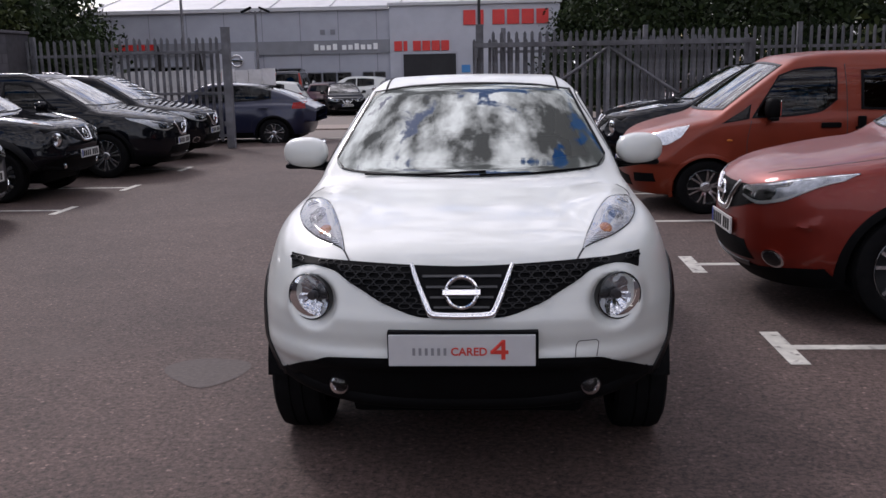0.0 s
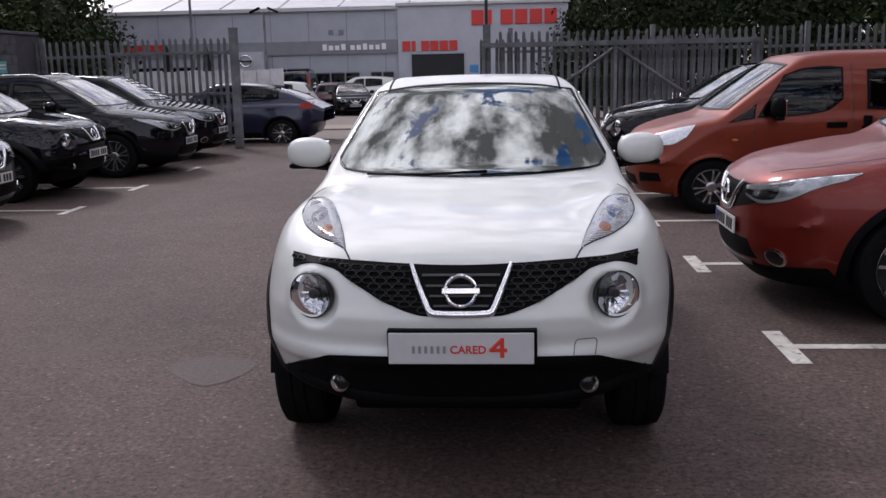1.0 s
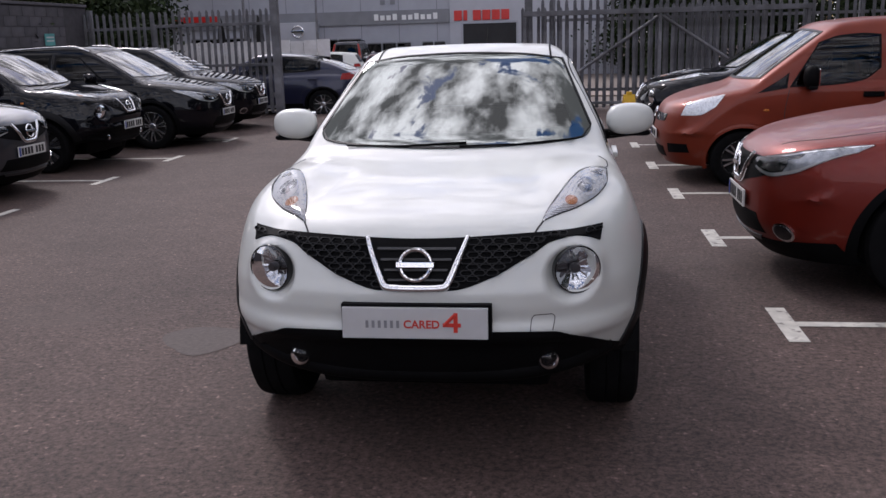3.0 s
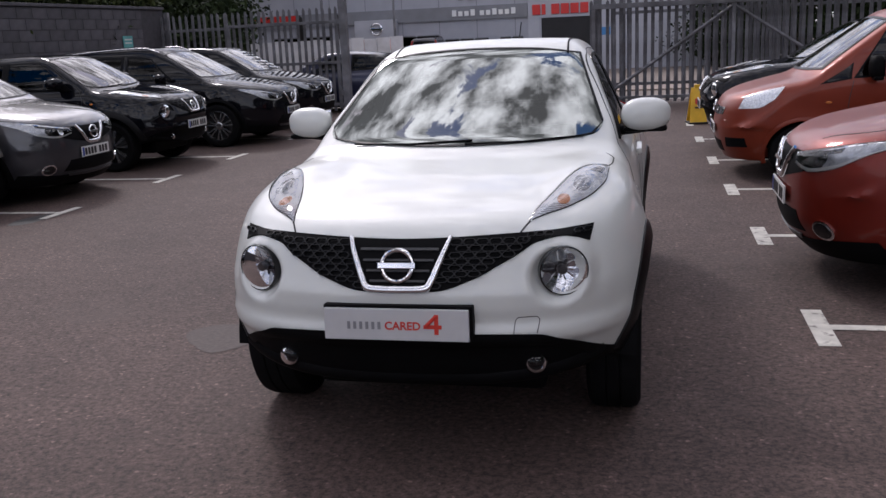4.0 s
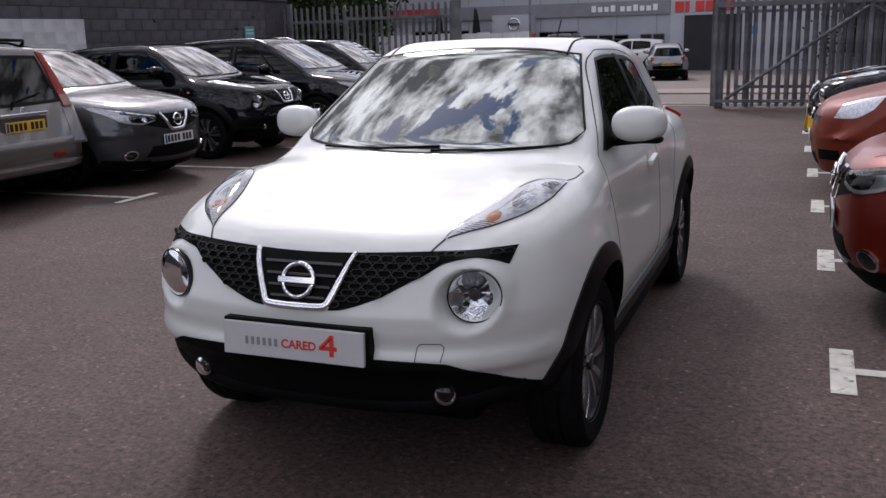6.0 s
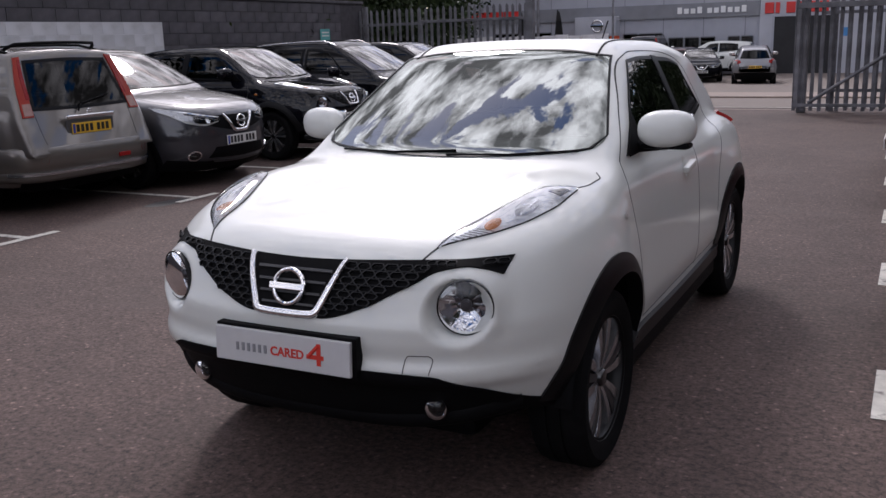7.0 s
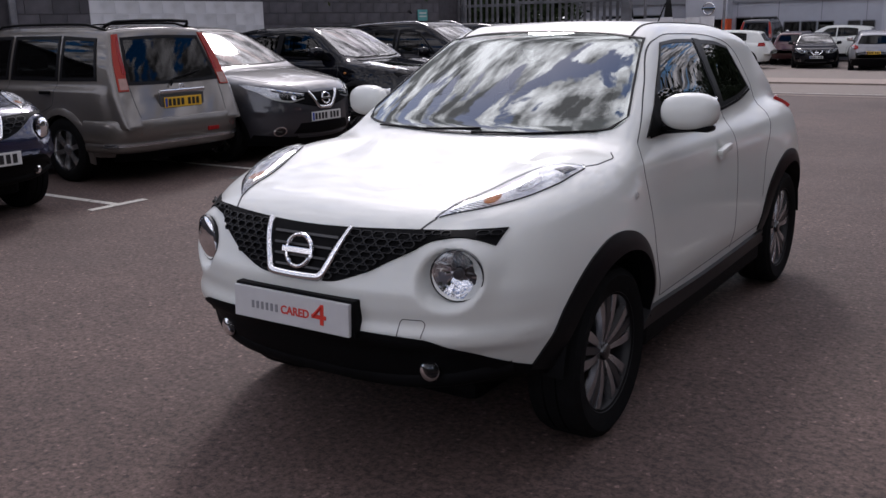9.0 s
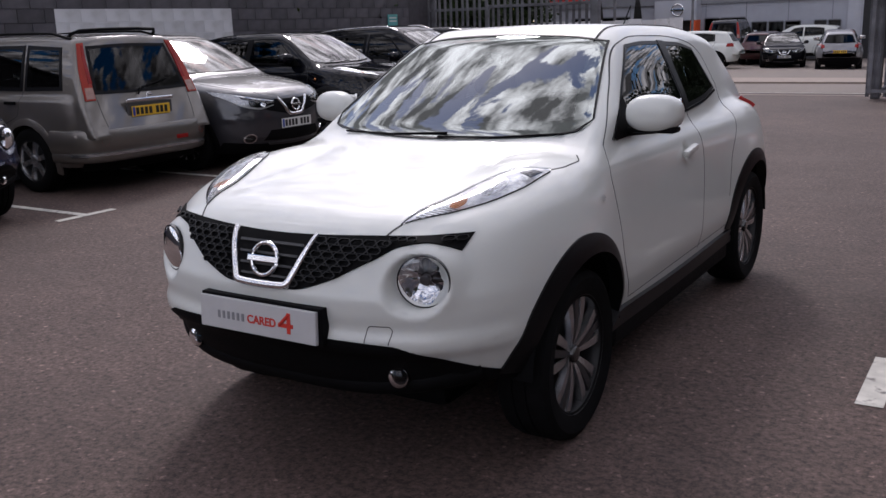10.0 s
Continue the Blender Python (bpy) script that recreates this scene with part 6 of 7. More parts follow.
def family_car(label, paint, m, h=0.03, wheels=("split", 5), rails=False, spec=None, trim=PLASTIC, plate_mat=PLATE_WHITE, chrome_fog=True):
    sh = Shell(spec or family_crossover())
    s = sh.s
    k = s["length"] / 4.38
    car = thing("parked_car", label, "car", "cars parked in the yard", m)
    piece("body", sh.mesh("body", paint, h), car, "painted body shell")
    wells(car, sh)
    underside(car, s)
    arches(car, sh, trim, s["well"] + 0.035, out=0.010, fat=0.02)
    cabin_inside(car, sh)
    on_skin(sh, "lower_bumper", "front", [(-0.80, 0.21), (0, 0.19), (0.80, 0.21)], [(-0.80, 0.34), (-0.45, 0.30), (0, 0.30), (0.45, 0.30), (0.80, 0.34)], PLASTIC, car, "black plastic bumper skirt", nu=36, nv=5, out=0.008, deep=0.05)
    on_skin(sh, "air_intake", "front", [(-0.48, 0.34), (0, 0.32), (0.48, 0.34)], [(-0.40, 0.455), (0, 0.455), (0.40, 0.455)], PLASTIC, car, "black lower air intake", nu=20, nv=5)
    on_skin(sh, "silver_skid", "front", [(-0.40, 0.285), (0, 0.27), (0.40, 0.285)], [(-0.42, 0.315), (0, 0.30), (0.42, 0.315)], ALLOY_DARK, car, "grey bumper strip", nu=20, nv=3, out=0.010)
    on_skin(sh, "grille", "front", [(-0.60, 0.735), (-0.30, 0.66), (0, 0.615), (0.30, 0.66), (0.60, 0.735)], [(-0.60, 0.80), (-0.30, 0.805), (0, 0.800), (0.30, 0.805), (0.60, 0.80)], PLASTIC, car, "black grille", nu=36, nv=6)
    for q in range(3):
        z = 0.665 + 0.04 * q
        on_skin(sh, "grille_slat", "front", [(-0.16 - 0.05 * q, z), (0.16 + 0.05 * q, z)], [(-0.16 - 0.05 * q, z + 0.010), (0.16 + 0.05 * q, z + 0.010)], PLASTIC, car, nu=10, nv=3, out=0.012)
    vee = ridge(sh, "grille_trim", [(-0.245, 0.808), (-0.165, 0.70), (-0.118, 0.640), (-0.085, 0.624), (0, 0.620), (0.085, 0.624), (0.118, 0.640), (0.165, 0.70), (0.245, 0.808)], car, 0.030, 0.040, 0.010, 0.016)
    tagged(vee, "chrome V-shaped grille trim")
    by = sh.cast("front", [0.0], [0.725])[0][1]
    badge(car, 0, by - 0.03, 0.725, 0.075, tilt=-8)
    for sg in (-1, 1):
        low = [(sg * 0.335, 0.735), (sg * 0.50, 0.700), (sg * 0.66, 0.735), (sg * 0.81, 0.875)]
        high = [(sg * 0.31, 0.790), (sg * 0.50, 0.825), (sg * 0.66, 0.868), (sg * 0.81, 0.915)]
        mid = lambda t: [(a + (c - a) * t, b + (d - b) * t) for (a, b), (c, d) in zip(low, high)]
        lamp = on_skin(sh, "headlamp", "front", low, high, LAMP_DARK, car, "clear angular headlamp", nu=20, nv=6, out=0.003)
        on_skin(sh, "lens", "front", low, high, LENS, lamp, "clear lamp lens", nu=20, nv=6, out=0.011, dome=0.006)
        on_skin(sh, "lamp_mask", "front", mid(0.70)[:3], mid(0.90)[:3], GLOSS_BLACK, lamp, "black lamp mask", nu=14, nv=4, out=0.005, deep=0.004)
        on_skin(sh, "lamp_brow", "front", mid(0.90), mid(0.99), CHROME, lamp, "bright lamp brow", nu=16, nv=3, out=0.006, deep=0.004)
        on_skin(sh, "light_strip", "front", mid(0.03), mid(0.17), PLATE_WHITE, lamp, "white daytime light strip", nu=16, nv=3, out=0.006, deep=0.004)
        disc_on(sh, "projector", "front", sg * 0.575, 0.778, 0.036, GLOSS_BLACK, lamp, "dark projector lens", out=0.006, dome=0.006, n=18, rings=4)
        disc_on(sh, "projector", "front", sg * 0.46, 0.757, 0.030, CHROME, lamp, "bright inner reflector", out=0.006, dome=-0.002, n=18, rings=4)
        if chrome_fog:
            fog = disc_on(sh, "fog_lamp", "front", sg * 0.625, 0.375, 0.055, CHROME, car, "fog lamp with a chrome ring", out=0.010, n=24, rings=4, rx=0.06)
            disc_on(sh, "lens", "front", sg * 0.625, 0.375, 0.043, GLOSS_BLACK, fog, "dark fog lamp centre", out=0.013, n=24, rings=4, rx=0.048)
        seam(sh, "bonnet_gap", "top", [(sg * 0.42, 0.17), (sg * 0.62, 0.42), (sg * 0.70, 0.8), (sg * 0.70, 1.2)], car, 0.007, n=30)
        seam(sh, "door_gap", "side", [(1.58, 1.06), (1.50, 0.8), (1.50, 0.6), (1.58, 0.36)], car, 0.007, sg)
        seam(sh, "door_gap", "side", [(2.60, 1.12), (2.60, 0.8), (2.56, 0.36)], car, 0.007, sg)
        seam(sh, "door_gap", "side", [(3.52, 1.15), (3.40, 0.85), (3.08, 0.62), (3.04, 0.38)], car, 0.007, sg)
        pane(sh, "side", [(1.68, 1.075), (2.1, 1.085), (2.55, 1.10)], [(2.12, 1.445), (2.3, 1.475), (2.55, 1.49)], car, PRIVACY, sg, 0.04, label="dark side window", nu=18, nv=10)
        pane(sh, "side", [(2.61, 1.10), (3.0, 1.115), (3.50, 1.16)], [(2.61, 1.49), (3.0, 1.485), (3.48, 1.44)], car, PRIVACY, sg, 0.04, label="dark side window", nu=18, nv=10)
        if s["length"] > 4.45:
            pane(sh, "side", [(3.58, 1.17), (3.95, 1.22)], [(3.56, 1.44), (3.90, 1.42)], car, PRIVACY, sg, 0.03, label="dark rear quarter window", nu=8, nv=6)
        hx = sh.cast("side", [2.42, 3.34], [0.94, 0.95], sg)
        for q, yy in zip(hx, (2.42, 3.34)):
            bm = bmesh.new()
            box(bm, -0.014, -0.095, -0.014, 0.014, 0.095, 0.014, 0.01)
            part("door_handle", bm, paint, car, "", pose(q[0] + sg * 0.025, yy, q[2]), smooth=True)
        on_skin(sh, "sill_trim", "side", [(1.36, 0.30), (3.10, 0.30)], [(1.36, 0.37), (3.10, 0.37)], trim, car, "dark sill trim", nu=20, nv=3, out=0.015, deep=0.05, sign=sg)
        on_skin(sh, "tail_lamp", "side", [(3.98, 0.92), (4.28, 0.92)], [(4.0, 1.06), (4.25, 1.08)], TAIL_RED, car, "red tail lamp", nu=8, nv=5, out=0.01, sign=sg)
        if rails:
            p = sh.cast("top", [sg * 0.54] * 9, np.linspace(2.0, 3.85, 9))
            up = [0.0] + [0.045] * 7 + [0.0]
            piece("roof_rail", tube_mesh("roof_rail", [tuple(q + (0, 0, u)) for q, u in zip(p, up)], 0.014, ALLOY if rails == "silver" else PLASTIC), car, "roof rail")
    pane(sh, "front", [(-0.70, 1.125), (-0.4, 1.112), (0, 1.108), (0.4, 1.112), (0.70, 1.125)], [(-0.56, 1.50), (-0.3, 1.525), (0, 1.535), (0.3, 1.525), (0.56, 1.50)], car, CAR_GLASS, 1, 0.018, "windscreen", 26, 14, "windscreen")
    pane(sh, "back", [(-0.56, 1.14), (0, 1.12), (0.56, 1.14)], [(-0.46, 1.42), (0, 1.44), (0.46, 1.42)], car, PRIVACY, 1, 0.03, label="dark rear window", nu=16, nv=8)
    mirrors(car, 0.97, 1.80, 1.13, paint, (0.10, 0.07, 0.075))
    for sg in (-1, 1):
        for yw in s["axles"]:
            wheel(car, 0.80, yw, s["hub"], 0.345, 0.22, 0.235, wheels[0], wheels[1], sg)
    py = sh.cast("front", [0.0], [0.535])[0][1]
    plate(car, 0, py - 0.014, 0.52, 0, plate_mat)
    return car


def wrap(car, name, section, mat, label, trim=0.0, a=0.872, b=0.59, y0=3.90, power=4.5, n=61):
    """A bumper swept round the tail: section points are (outwards, height)."""
    th = np.linspace(trim, math.pi - trim, n)
    c, w = np.cos(th), np.sin(th)
    x = a * np.sign(c) * np.abs(c) ** (2 / power)
    y = y0 + b * np.abs(w) ** (2 / power)
    nx = np.sign(c) * np.abs(x / a) ** (power - 1) / a
    ny = np.abs((y - y0) / b) ** (power - 1) / b
    m = np.hypot(nx, ny)
    nx, ny = nx / m, ny / m
    k = len(section)
    verts = [(x[i] + nx[i] * o, y[i] + ny[i] * o, z) for i in range(n) for o, z in section]
    faces = [(i * k + j, (i + 1) * k + j, (i + 1) * k + j + 1, i * k + j + 1) for i in range(n - 1) for j in range(k - 1)]
    return piece(name, mesh_of(name, verts, faces, mat, sharp=50), car, label)


def boxy_estate(label, paint, m, h=0.03):
    """The boxy off-road estate, seen from behind and along its flank."""
    L = 4.46
    sh = Shell(dict(
        length=L, half=0.885, height=1.70, hub=0.35, axles=(0.88, 3.505), well=0.40, well_in=0.52, sill=0.36,
        front=[(0.2, 0.1), (0.45, 0.0), (0.7, 0.02), (0.95, 0.1)], rear=[(0.22, L - 0.16), (0.40, L - 0.08), (0.52, L - 0.06), (0.85, L - 0.075), (1.1, L - 0.13), (1.3, L - 0.2)],
        side=[(0.2, 0.82), (0.45, 0.865), (0.75, 0.87), (0.98, 0.855), (1.1, 0.82), (1.25, 0.78)],
        top=[(0.0, 0.93), (0.3, 1.0), (0.9, 1.06), (1.25, 1.08), (2, 1.07), (4.2, 1.07), (4.46, 1.06)],
        cab=[(0.95, 0.82), (1.1, 0.79), (1.35, 0.725), (1.6, 0.64), (1.72, 0.58)],
        roof=[(1.6, 1.60), (2.0, 1.655), (2.6, 1.68), (3.6, 1.675), (4.2, 1.64)],
        low=[(0.0, 0.24), (4.46, 0.30)], screen=(1.2, 1.07, 1.85, 1.60, 0.25), hatch=(L - 0.085, 1.0, L - 0.32, 1.62, 0.02),
        round_front=0.6, round_rear=0.34, power=3.4, crown=0.04, edge=0.05, blend=0.03, soft=0.04,
        flares=[(0.88, 0.66, 0.58, 0.245, 0.56, 0.32, 0.06), (3.505, 0.66, 0.58, 0.245, 0.56, 0.34, 0.06)], bulges=[],
        openings=[("side", [(1.80, 1.14), (2.42, 1.14), (2.42, 1.52), (2.05, 1.52)], 0.3, 0), ("side", [(2.58, 1.14), (3.32, 1.14), (3.30, 1.52), (2.58, 1.52)], 0.3, 0),
                  ("side", [(3.48, 1.14), (4.00, 1.15), (3.93, 1.50), (3.46, 1.52)], 0.3, 0), ("front", [(-0.1, 1.14), (0.6, 1.15), (0.5, 1.54), (-0.1, 1.54)], 0.8, 2.2),
                  ("front", [(-0.1, 1.10), (0.58, 1.10), (0.50, 1.50), (-0.1, 1.50)], 3.9, 4.6)]))
    s = sh.s
    car = thing("parked_car", label, "car", "cars parked in the yard", m)
    piece("body", sh.mesh("body", paint, h), car, "painted body shell")
    wells(car, sh)
    underside(car, s)
    arches(car, sh, paint, s["well"] + 0.06, out=0.016, label="body-coloured wheel arch moulding")
    cabin_inside(car, sh)
    for sg in (-1, 1):
        pane(sh, "side", [(1.62, 1.09), (2.48, 1.09)], [(1.98, 1.565), (2.48, 1.57)], car, PRIVACY, sg, 0.04, label="dark side window", nu=16, nv=10)
        pane(sh, "side", [(2.53, 1.09), (3.40, 1.09)], [(2.53, 1.57), (3.36, 1.57)], car, PRIVACY, sg, 0.04, label="dark side window", nu=16, nv=10)
        pane(sh, "side", [(3.43, 1.09), (4.06, 1.10)], [(3.40, 1.57), (3.97, 1.54)], car, PRIVACY, sg, 0.04, label="dark side window", nu=14, nv=10)
        seam(sh, "door_gap", "side", [(2.51, 1.09), (2.51, 0.7), (2.47, 0.36)], car, 0.007, sg)
        seam(sh, "door_gap", "side", [(3.40, 1.09), (3.36, 0.85), (3.08, 0.7), (3.02, 0.38)], car, 0.007, sg)
        seam(sh, "door_gap", "side", [(1.55, 1.07), (1.48, 0.7), (1.50, 0.36)], car, 0.007, sg)
        hx = sh.cast("side", [2.36, 3.26], [0.97, 0.97], sg)
        for q in hx:
            part("door_handle", box_bm(-0.014, -0.09, -0.018, 0.014, 0.09, 0.018, 0.01), PLASTIC, car, "", pose(q[0] + sg * 0.022, q[1], q[2]))
        # tall tail lamps that climb the rear pillar
        on_skin(sh, "tail_lamp", "back", [(sg * 0.640, 0.99), (sg * 0.612, 1.28), (sg * 0.552, 1.58)], [(sg * 0.768, 0.99), (sg * 0.720, 1.28), (sg * 0.628, 1.57)], TAIL_ORANGE, car, "tall red and orange tail lamp", nu=14, nv=6, out=0.012, deep=0.04)
        tail = car.children[-1]
        on_skin(sh, "lower_segment", "back", [(sg * 0.645, 1.005), (sg * 0.632, 1.12)], [(sg * 0.748, 1.005), (sg * 0.730, 1.12)], TAIL_CLEAR, tail, "smoky clear lower lamp segment", nu=6, nv=5, out=0.015, deep=0.01)
        on_skin(sh, "inner_segment", "back", [(sg * 0.616, 1.16), (sg * 0.594, 1.38), (sg * 0.562, 1.55)], [(sg * 0.660, 1.16), (sg * 0.636, 1.38), (sg * 0.592, 1.55)], TAIL_RED, tail, "deep red inner lamp segment", nu=10, nv=4, out=0.015, deep=0.01)
        on_skin(sh, "flank_moulding", "side", [(1.35, 0.60), (3.02, 0.60)], [(1.35, 0.68), (3.02, 0.68)], paint, car, "body-coloured rubbing strip", nu=14, nv=4, out=0.014, sign=sg)
        p = sh.cast("top", [sg * 0.60] * 8, np.linspace(1.9, 4.05, 8))
        up = [0.0, 0.045, 0.048, 0.05, 0.05, 0.05, 0.045, 0.0]
        piece("roof_rail", tube_mesh("roof_rail", [tuple(q + (0, 0, u)) for q, u in zip(p, up)], 0.014, PLASTIC), car, "black roof rail")
    pane(sh, "back", [(-0.635, 1.05), (0, 1.04), (0.635, 1.05)], [(-0.53, 1.545), (0, 1.56), (0.53, 1.545)], car, PRIVACY, 1, 0.035, "rear_window", 20, 12, "dark rear window with wiper")
    pane(sh, "front", [(-0.68, 1.11), (0, 1.10), (0.68, 1.11)], [(-0.58, 1.57), (0, 1.58), (0.58, 1.57)], car, CAR_GLASS, 1, 0.03, "windscreen", 20, 12, "windscreen")
    p = sh.cast("back", [0.10, 0.02, -0.36], [1.02, 1.09, 1.16])
    piece("rear_wiper", tube_mesh("rear_wiper", [tuple(q + (0, 0.03, 0)) for q in p], 0.010, PLASTIC, 8), car, "black rear wiper")
    piece("roof_hoop", tube_mesh("roof_hoop", [(-0.565, 3.92, 1.62), (-0.555, 4.00, 1.675), (-0.50, 4.06, 1.705), (-0.25, 4.08, 1.715), (0, 4.085, 1.717), (0.25, 4.08, 1.715), (0.50, 4.06, 1.705), (0.555, 4.00, 1.675), (0.565, 3.92, 1.62)], 0.018, PLASTIC), car, "black hoop over the tailgate")
    # tailgate
    py = sh.cast("back", [0.0], [0.84])[0][1]
    part("tailgate_chrome", box_bm(-0.32, py - 0.01, 0.945, 0.32, py + 0.03, 0.985, 0.012), CHROME, car, "chrome tailgate strip")
    part("plate_surround", box_bm(-0.31, py - 0.01, 0.755, 0.31, py + 0.012, 0.935, 0.01), PLASTIC_GREY, car, "plate recess")
    plate(car, 0, py + 0.024, 0.845, 180, PLATE_YELLOW, label="yellow rear number plate with dark bars")
    for sg in (-1, 1):
        seam(sh, "tailgate_gap", "back", [(sg * 0.62, 1.03), (sg * 0.615, 0.85), (sg * 0.60, 0.715)], car, 0.007, n=20)
    wrap(car, "rear_bumper", [(-0.10, 0.345), (0.0, 0.35), (0.022, 0.37), (0.030, 0.43), (0.020, 0.45), (0.040, 0.475), (0.046, 0.58), (0.040, 0.655), (0.026, 0.685), (-0.02, 0.697), (-0.12, 0.700)], paint, "body-coloured rear bumper")
    wrap(car, "rear_bumper_strip", [(0.026, 0.418), (0.037, 0.420), (0.037, 0.446), (0.024, 0.448)], ALLOY, "silver bumper strip", 0.22)
    v, f = lathe([(0.040, 0.02), (0.040, 0.0), (0.036, 0.006), (0.0005, 0.009)], 20, "y")
    for sg in (-1, 1):
        piece("rear_reflector", mesh_of("rear_reflector", v, f, TAIL_ORANGE), car, "round orange rear lamp", pose(sg * 0.66, 4.475, 0.565, 0, 0, -sg * 18))
    on_skin(sh, "bumper_skirt", "back", [(-0.78, 0.25), (0, 0.25), (0.78, 0.25)], [(-0.78, 0.35), (0, 0.33), (0.78, 0.35)], PLASTIC, car, "black bumper skirt", nu=24, nv=4, out=0.006)
    part("fog_reflector", box_bm(-0.42, 4.50, 0.50, -0.26, 4.546, 0.545, 0.005), TAIL_RED, car, "red rear reflector")
    badge(car, 0, py + 0.012, 1.005, 0.035, 180)
    for sg in (-1, 1):
        for yw in s["axles"]:
            wheel(car, 0.77, yw, s["hub"], 0.35, 0.22, 0.225, "plain", 6, sg)
    mirrors(car, 0.97, 1.72, 1.16, paint, (0.10, 0.07, 0.085))
    return car


def van(label, paint, m, h=0.03):
    sh = Shell(dict(
        length=4.40, half=0.85, height=1.86, hub=0.315, axles=(0.80, 3.525), well=0.365, well_in=0.50, sill=0.32,
        front=[(0.2, 0.10), (0.4, 0.02), (0.55, 0.0), (0.75, 0.03), (0.90, 0.09), (1.0, 0.2), (1.1, 0.4)], rear=[(0.2, 4.35), (0.6, 4.40), (1.0, 4.37)],
        side=[(0.2, 0.80), (0.45, 0.835), (0.75, 0.84), (1.0, 0.83), (1.2, 0.80)],
        top=[(0.0, 0.86), (0.15, 0.94), (0.5, 1.06), (0.9, 1.15), (1.2, 1.18), (4.2, 1.18), (4.4, 1.15)],
        cab=[(0.95, 0.82), (1.15, 0.80), (1.4, 0.765), (1.65, 0.705), (1.86, 0.62)],
        roof=[(1.3, 1.70), (1.7, 1.81), (2.2, 1.855), (3.4, 1.86), (4.3, 1.83)],
        low=[(0.0, 0.22), (4.4, 0.28)], screen=(0.72, 1.10, 1.55, 1.74, 0.26), screen_bow=0.06, hatch=(4.36, 1.0, 4.24, 1.8, 0.05),
        round_front=0.70, round_rear=0.3, power=2.8, crown=0.05, edge=0.06, blend=0.05, soft=0.05,
        flares=[(0.82, 0.62, 0.56, 0.235, 0.55, 0.33, 0.06), (3.52, 0.62, 0.56, 0.235, 0.5, 0.3, 0.06)], bulges=[],
        openings=[("front", [(-0.1, 1.20), (0.62, 1.22), (0.52, 1.66), (-0.1, 1.68)], 0.4, 1.9), ("side", [(1.45, 1.16), (2.02, 1.22), (2.05, 1.62), (1.75, 1.60)], 0.3, 0)]))
    s = sh.s
    car = thing("parked_van", label, "van", "cars parked in the yard", m)
    piece("body", sh.mesh("body", paint, h), car, "painted body shell")
    wells(car, sh)
    underside(car, s)
    arches(car, sh, paint, s["well"] + 0.03, out=0.006, label="body-coloured arch lip")
    cabin_inside(car, sh)
    for sg in (-1, 1):
        pane(sh, "side", [(1.24, 1.105), (1.6, 1.12), (1.95, 1.17), (2.12, 1.30)], [(1.52, 1.585), (1.72, 1.655), (1.95, 1.675), (2.12, 1.660)], car, PRIVACY, sg, 0.022, label="dark cab window", nu=22, nv=12)
        pane(sh, "side", [(0.93, 1.05), (1.22, 1.10)], [(1.16, 1.20), (1.24, 1.27)], car, PRIVACY, sg, 0.02, label="small front quarter window", nu=8, nv=6)
        pane(sh, "side", [(2.36, 1.19), (2.8, 1.17), (3.3, 1.19)], [(2.36, 1.63), (2.8, 1.65), (3.3, 1.63)], car, PRIVACY, sg, 0.03, label="black side window", nu=16, nv=10)
        pane(sh, "side", [(3.45, 1.19), (4.1, 1.20)], [(3.45, 1.64), (4.06, 1.62)], car, PRIVACY, sg, 0.03, label="black rear side window", nu=12, nv=8)
        seam(sh, "door_gap", "side", [(1.24, 1.08), (1.20, 0.8), (1.24, 0.34)], car, 0.007, sg)
        seam(sh, "door_gap", "side", [(2.20, 1.70), (2.22, 1.2), (2.20, 0.34)], car, 0.008, sg, n=60)
        seam(sh, "door_gap", "side", [(3.36, 1.68), (3.38, 1.1), (3.30, 0.70)], car, 0.008, sg, n=60)
        seam(sh, "slide_rail", "side", [(2.3, 0.985), (4.1, 0.985)], car, 0.03, sg, mat=PLASTIC)
        part("door_handle", box_bm(-0.02, -0.10, -0.03, 0.02, 0.10, 0.03, 0.012), PLASTIC, car, "black door handle", pose(sg * (sh.cast("side", [2.08], [1.02], 1)[0][0] + 0.012), 2.05, 1.02))
        part("door_handle", box_bm(-0.02, -0.04, -0.09, 0.02, 0.04, 0.09, 0.012), PLASTIC, car, "black sliding door handle", pose(sg * (sh.cast("side", [2.36], [1.02], 1)[0][0] + 0.012), 2.36, 1.03))
        disc_on(sh, "side_repeater", "side", 1.02, 0.86, 0.014, AMBER, car, "side repeater lamp", out=0.004, dome=0.006, sign=sg, n=14, rings=4, rx=0.03)
        lamp = on_skin(sh, "headlamp", "side", [(0.20, 0.80), (0.36, 0.81), (0.52, 0.90)], [(0.26, 0.93), (0.46, 1.00), (0.62, 1.035)], REFLECTOR, car, "clear headlamp", nu=14, nv=8, out=0.004, sign=sg)
        on_skin(sh, "lens", "side", [(0.20, 0.80), (0.36, 0.81), (0.52, 0.90)], [(0.26, 0.93), (0.46, 1.00), (0.62, 1.035)], LENS, lamp, "clear lamp lens", nu=14, nv=8, out=0.010, dome=0.008, sign=sg)
        on_skin(sh, "fog_recess", "front", [(sg * 0.50, 0.36), (sg * 0.74, 0.38)], [(sg * 0.52, 0.47), (sg * 0.74, 0.48)], PLASTIC, car, "black fog lamp recess", nu=8, nv=5)
    on_skin(sh, "grille", "front", [(-0.42, 0.72), (0, 0.70), (0.42, 0.72)], [(-0.44, 0.80), (0, 0.80), (0.44, 0.80)], GLOSS_BLACK, car, "black slot grille", nu=20, nv=4)
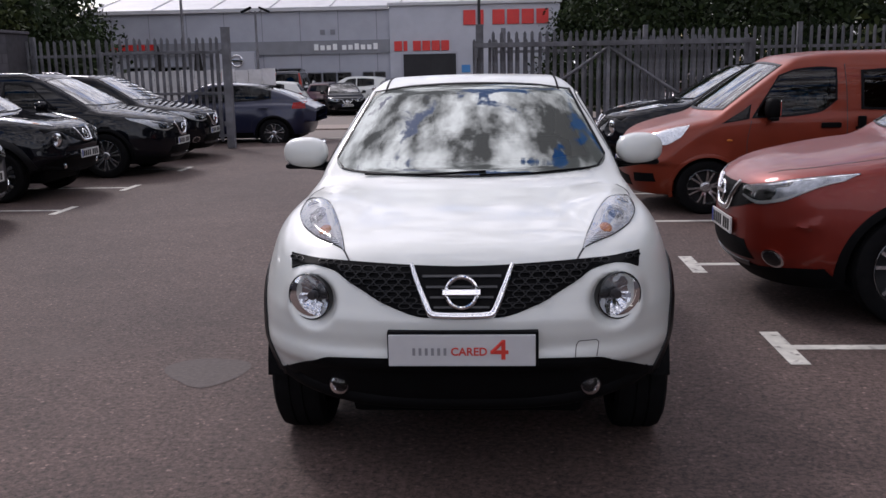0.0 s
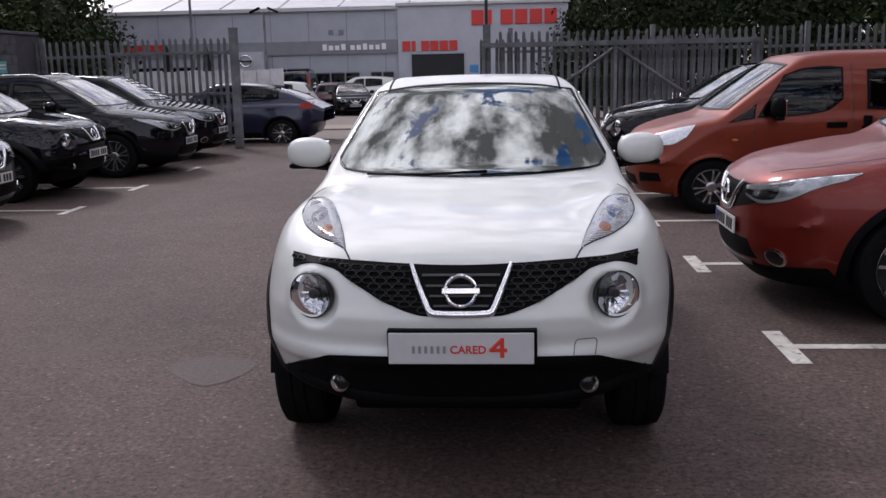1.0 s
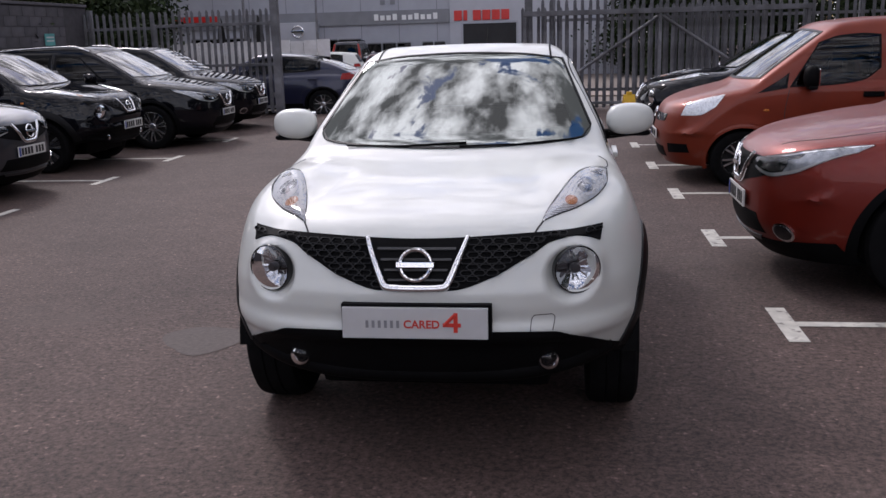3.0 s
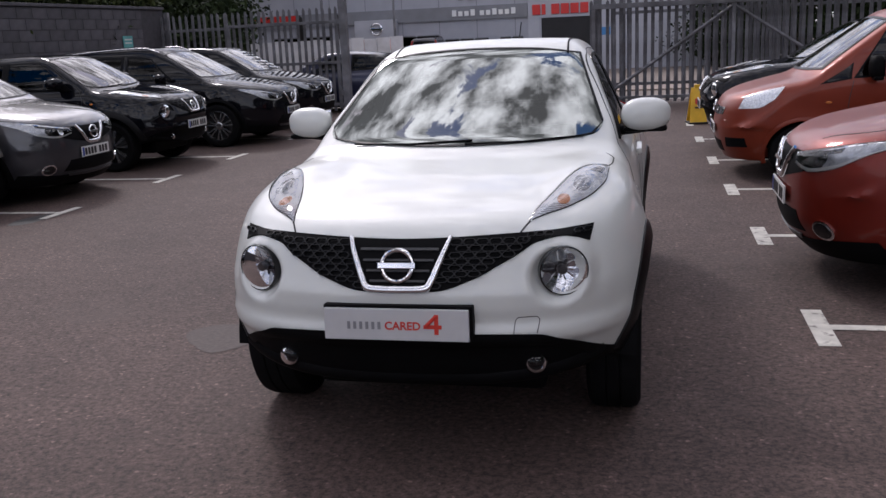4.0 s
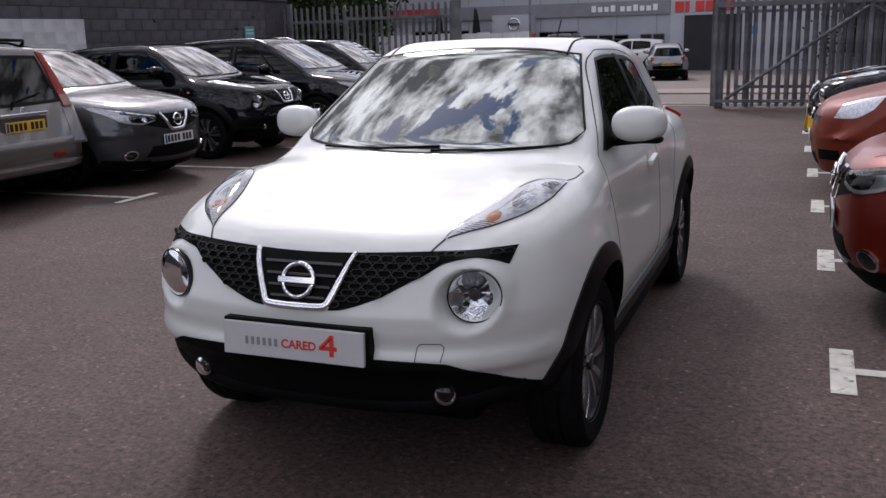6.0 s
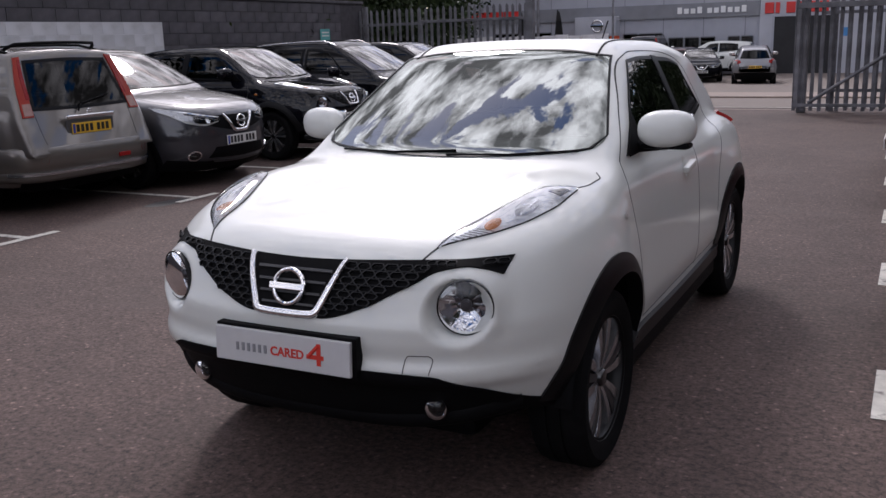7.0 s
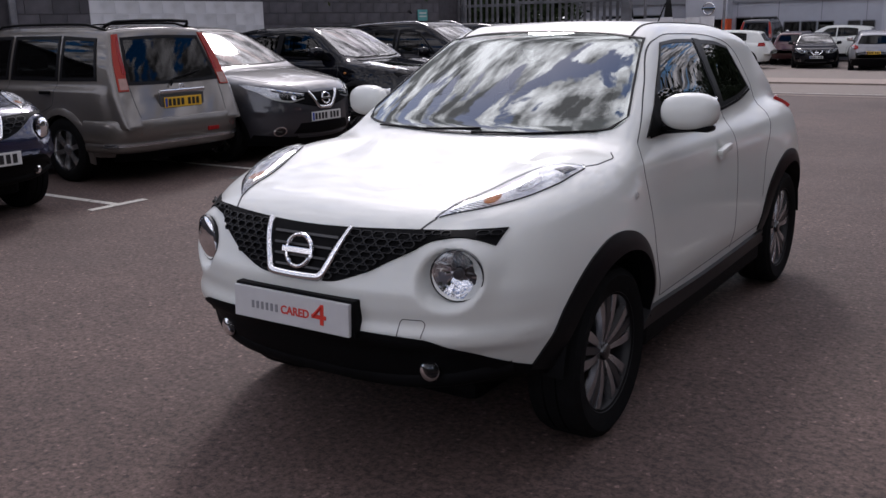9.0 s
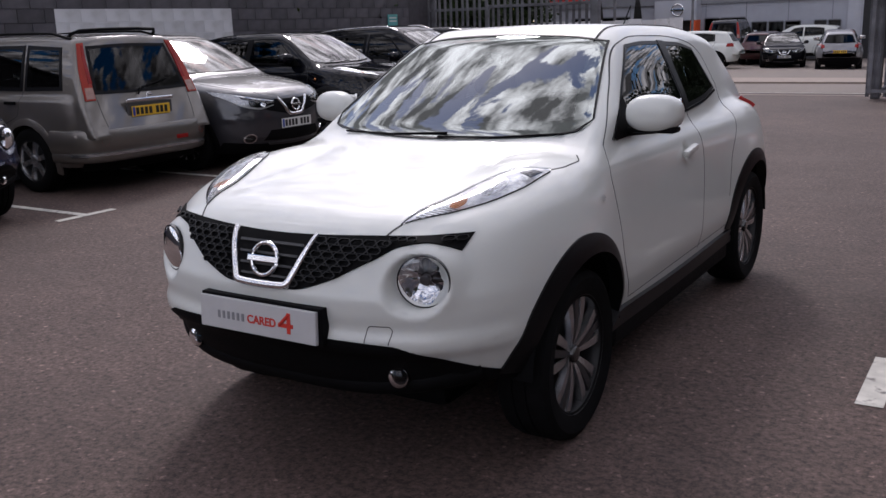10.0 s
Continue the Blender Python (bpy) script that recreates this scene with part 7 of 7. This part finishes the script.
    on_skin(sh, "air_intake", "front", [(-0.40, 0.30), (0, 0.29), (0.40, 0.30)], [(-0.40, 0.42), (0, 0.42), (0.40, 0.42)], PLASTIC, car, "black lower air intake", nu=20, nv=4)
    by = sh.cast("front", [0.0], [0.79])[0][1]
    badge(car, 0, by - 0.03, 0.79, 0.07, tilt=-10)
    pane(sh, "front", [(-0.70, 1.20), (-0.4, 1.185), (0, 1.18), (0.4, 1.185), (0.70, 1.20)], [(-0.60, 1.70), (-0.3, 1.725), (0, 1.735), (0.3, 1.725), (0.60, 1.70)], car, CAR_GLASS, 1, 0.035, "windscreen", 26, 14, "windscreen")
    mirrors(car, 0.94, 1.42, 1.22, PLASTIC, (0.085, 0.07, 0.125))
    py = sh.cast("front", [0.0], [0.55])[0][1]
    plate(car, 0, py - 0.014, 0.55, 0, PLATE_WHITE)
    for sg in (-1, 1):
        for yw in s["axles"]:
            wheel(car, 0.745, yw, s["hub"], 0.315, 0.19, 0.205, "split", 6, sg)
    return car


small_crossover("white rounded small crossover car with black trim", WHITE, pose(0, 0, 0), 0.013, True)
LEFT, RIGHT = 90, -90
BLACK_SMALL = small_crossover("black small crossover car parked in a bay", BLACK_PAINT, pose(-5.28, 8.86, 0, 0, 0, LEFT), 0.03, False)
GREY_CAR = family_car("dark grey metallic crossover car parked nose out", GREY, pose(-5.25, 6.3, 0, 0, 0, LEFT))
long_spec = family_crossover()
long_spec.update(length=4.54, rear=[(0.25, 4.40), (0.5, 4.52), (0.8, 4.54), (1.1, 4.46)], hatch=(4.46, 1.05, 4.14, 1.52, 0.12), height=1.64,
                 roof=[(1.6, 1.53), (2.0, 1.60), (2.5, 1.635), (3.2, 1.63), (4.0, 1.58), (4.4, 1.5)])
family_car("long black crossover car with silver roof rails", BLACK_PAINT, pose(-4.90, 11.5, 0, 0, 0, LEFT) @ Matrix.Diagonal((1, 1, 0.985, 1)), 0.035, ("split", 7), "silver", long_spec, chrome_fog=False)
ESTATE = boxy_estate("warm silver boxy estate parked tail out", BEIGE, pose(-10.05, 4.5, 0, 0, 0, RIGHT) @ Matrix.Diagonal((0.965, 0.98, 0.965, 1)))
family_car("copper red crossover car parked nose out", RED, pose(1.71, 3.25, 0, 0, 0, RIGHT) @ Matrix.Diagonal((1, 1, 1.015, 1)), 0.022)
van("burnt orange compact van parked in a bay", ORANGE, pose(1.55, 7.5, 0, 0, 0, RIGHT) @ Matrix.Diagonal((1, 1, 0.91, 1)), 0.026)


def recolour(car, old, paint, label, m):
    """A copy of a car in another paint."""
    ob = copy_thing(car, m)
    tagged(ob, label)
    fresh = {}
    for o in ob.children_recursive:
        if o.data and o.data.materials and o.data.materials[0] == old:
            if o.data.name not in fresh:
                fresh[o.data.name] = o.data.copy()
                fresh[o.data.name].materials[0] = paint
            o.data = fresh[o.data.name]
    return ob

recolour(BLACK_SMALL, BLACK_PAINT, NAVY, "navy blue small crossover car parked in a bay", pose(-4.95, 1.85, 0, 0, 0, LEFT))
recolour(GREY_CAR, GREY, BLACK_PAINT, "black crossover car parked beside the fence", pose(-5.12, 13.95, 0, 0, 0, LEFT) @ Matrix.Diagonal((1, 1, 0.98, 1)))
recolour(BLACK_SMALL, BLACK_PAINT, BLACK_PAINT, "black small car parked beside the orange van", pose(1.5, 9.7, 0, 0, 0, RIGHT))
# beyond the gate
fast_spec = family_crossover()
fast_spec.update(roof=[(1.6, 1.50), (2.0, 1.55), (2.4, 1.56), (3.0, 1.50), (3.6, 1.36), (4.1, 1.20)], hatch=(4.34, 1.02, 3.70, 1.36, 0.10))
family_car("slate blue fastback car parked across the gateway", BLUE_GREY, pose(-8.15, 17.65, -0.10, 0, 0, RIGHT) @ Matrix.Diagonal((0.97, 0.97, 0.90, 1)), 0.035, spec=fast_spec)
far = "parked on the forecourt"
recolour(BLACK_SMALL, BLACK_PAINT, SILVER, "silver small crossover car seen from behind " + far, pose(-4.75, 40.5, -0.55, -1.6, 0, 190))
recolour(GREY_CAR, GREY, WHITE, "white crossover car " + far, pose(-12.7, 38.2, fall(37.8), 0, 0, -86))
recolour(ESTATE, BEIGE, GREY, "grey boxy off-roader " + far, pose(-10.2, 46.2, fall(44), 0, 0, 183) @ Matrix.Diagonal((1, 1, 1.25, 1)))
recolour(GREY_CAR, GREY, DARK_RED, "dark red car " + far, pose(-8.5, 45.4, fall(44), 0, 0, 184) @ Matrix.Diagonal((1, 1, 0.92, 1)))
recolour(GREY_CAR, GREY, BLACK_PAINT, "black car " + far, pose(-6.5, 38.5, fall(40), 0, 0, 15) @ Matrix.Diagonal((1, 1, 0.9, 1)))
recolour(GREY_CAR, GREY, WHITE, "white estate car " + far, pose(-9.6, 45.6, fall(44), 0, 0, -90) @ Matrix.Diagonal((1, 1, 1.05, 1)))
recolour(GREY_CAR, GREY, DARK_RED, "dark red car seen through the fence " + far, pose(4.6, 22.0, fall(22), 0, 0, -70))
recolour(GREY_CAR, GREY, SILVER, "silver car seen through the fence " + far, pose(8.0, 24.5, fall(24.5), 0, 0, -80))
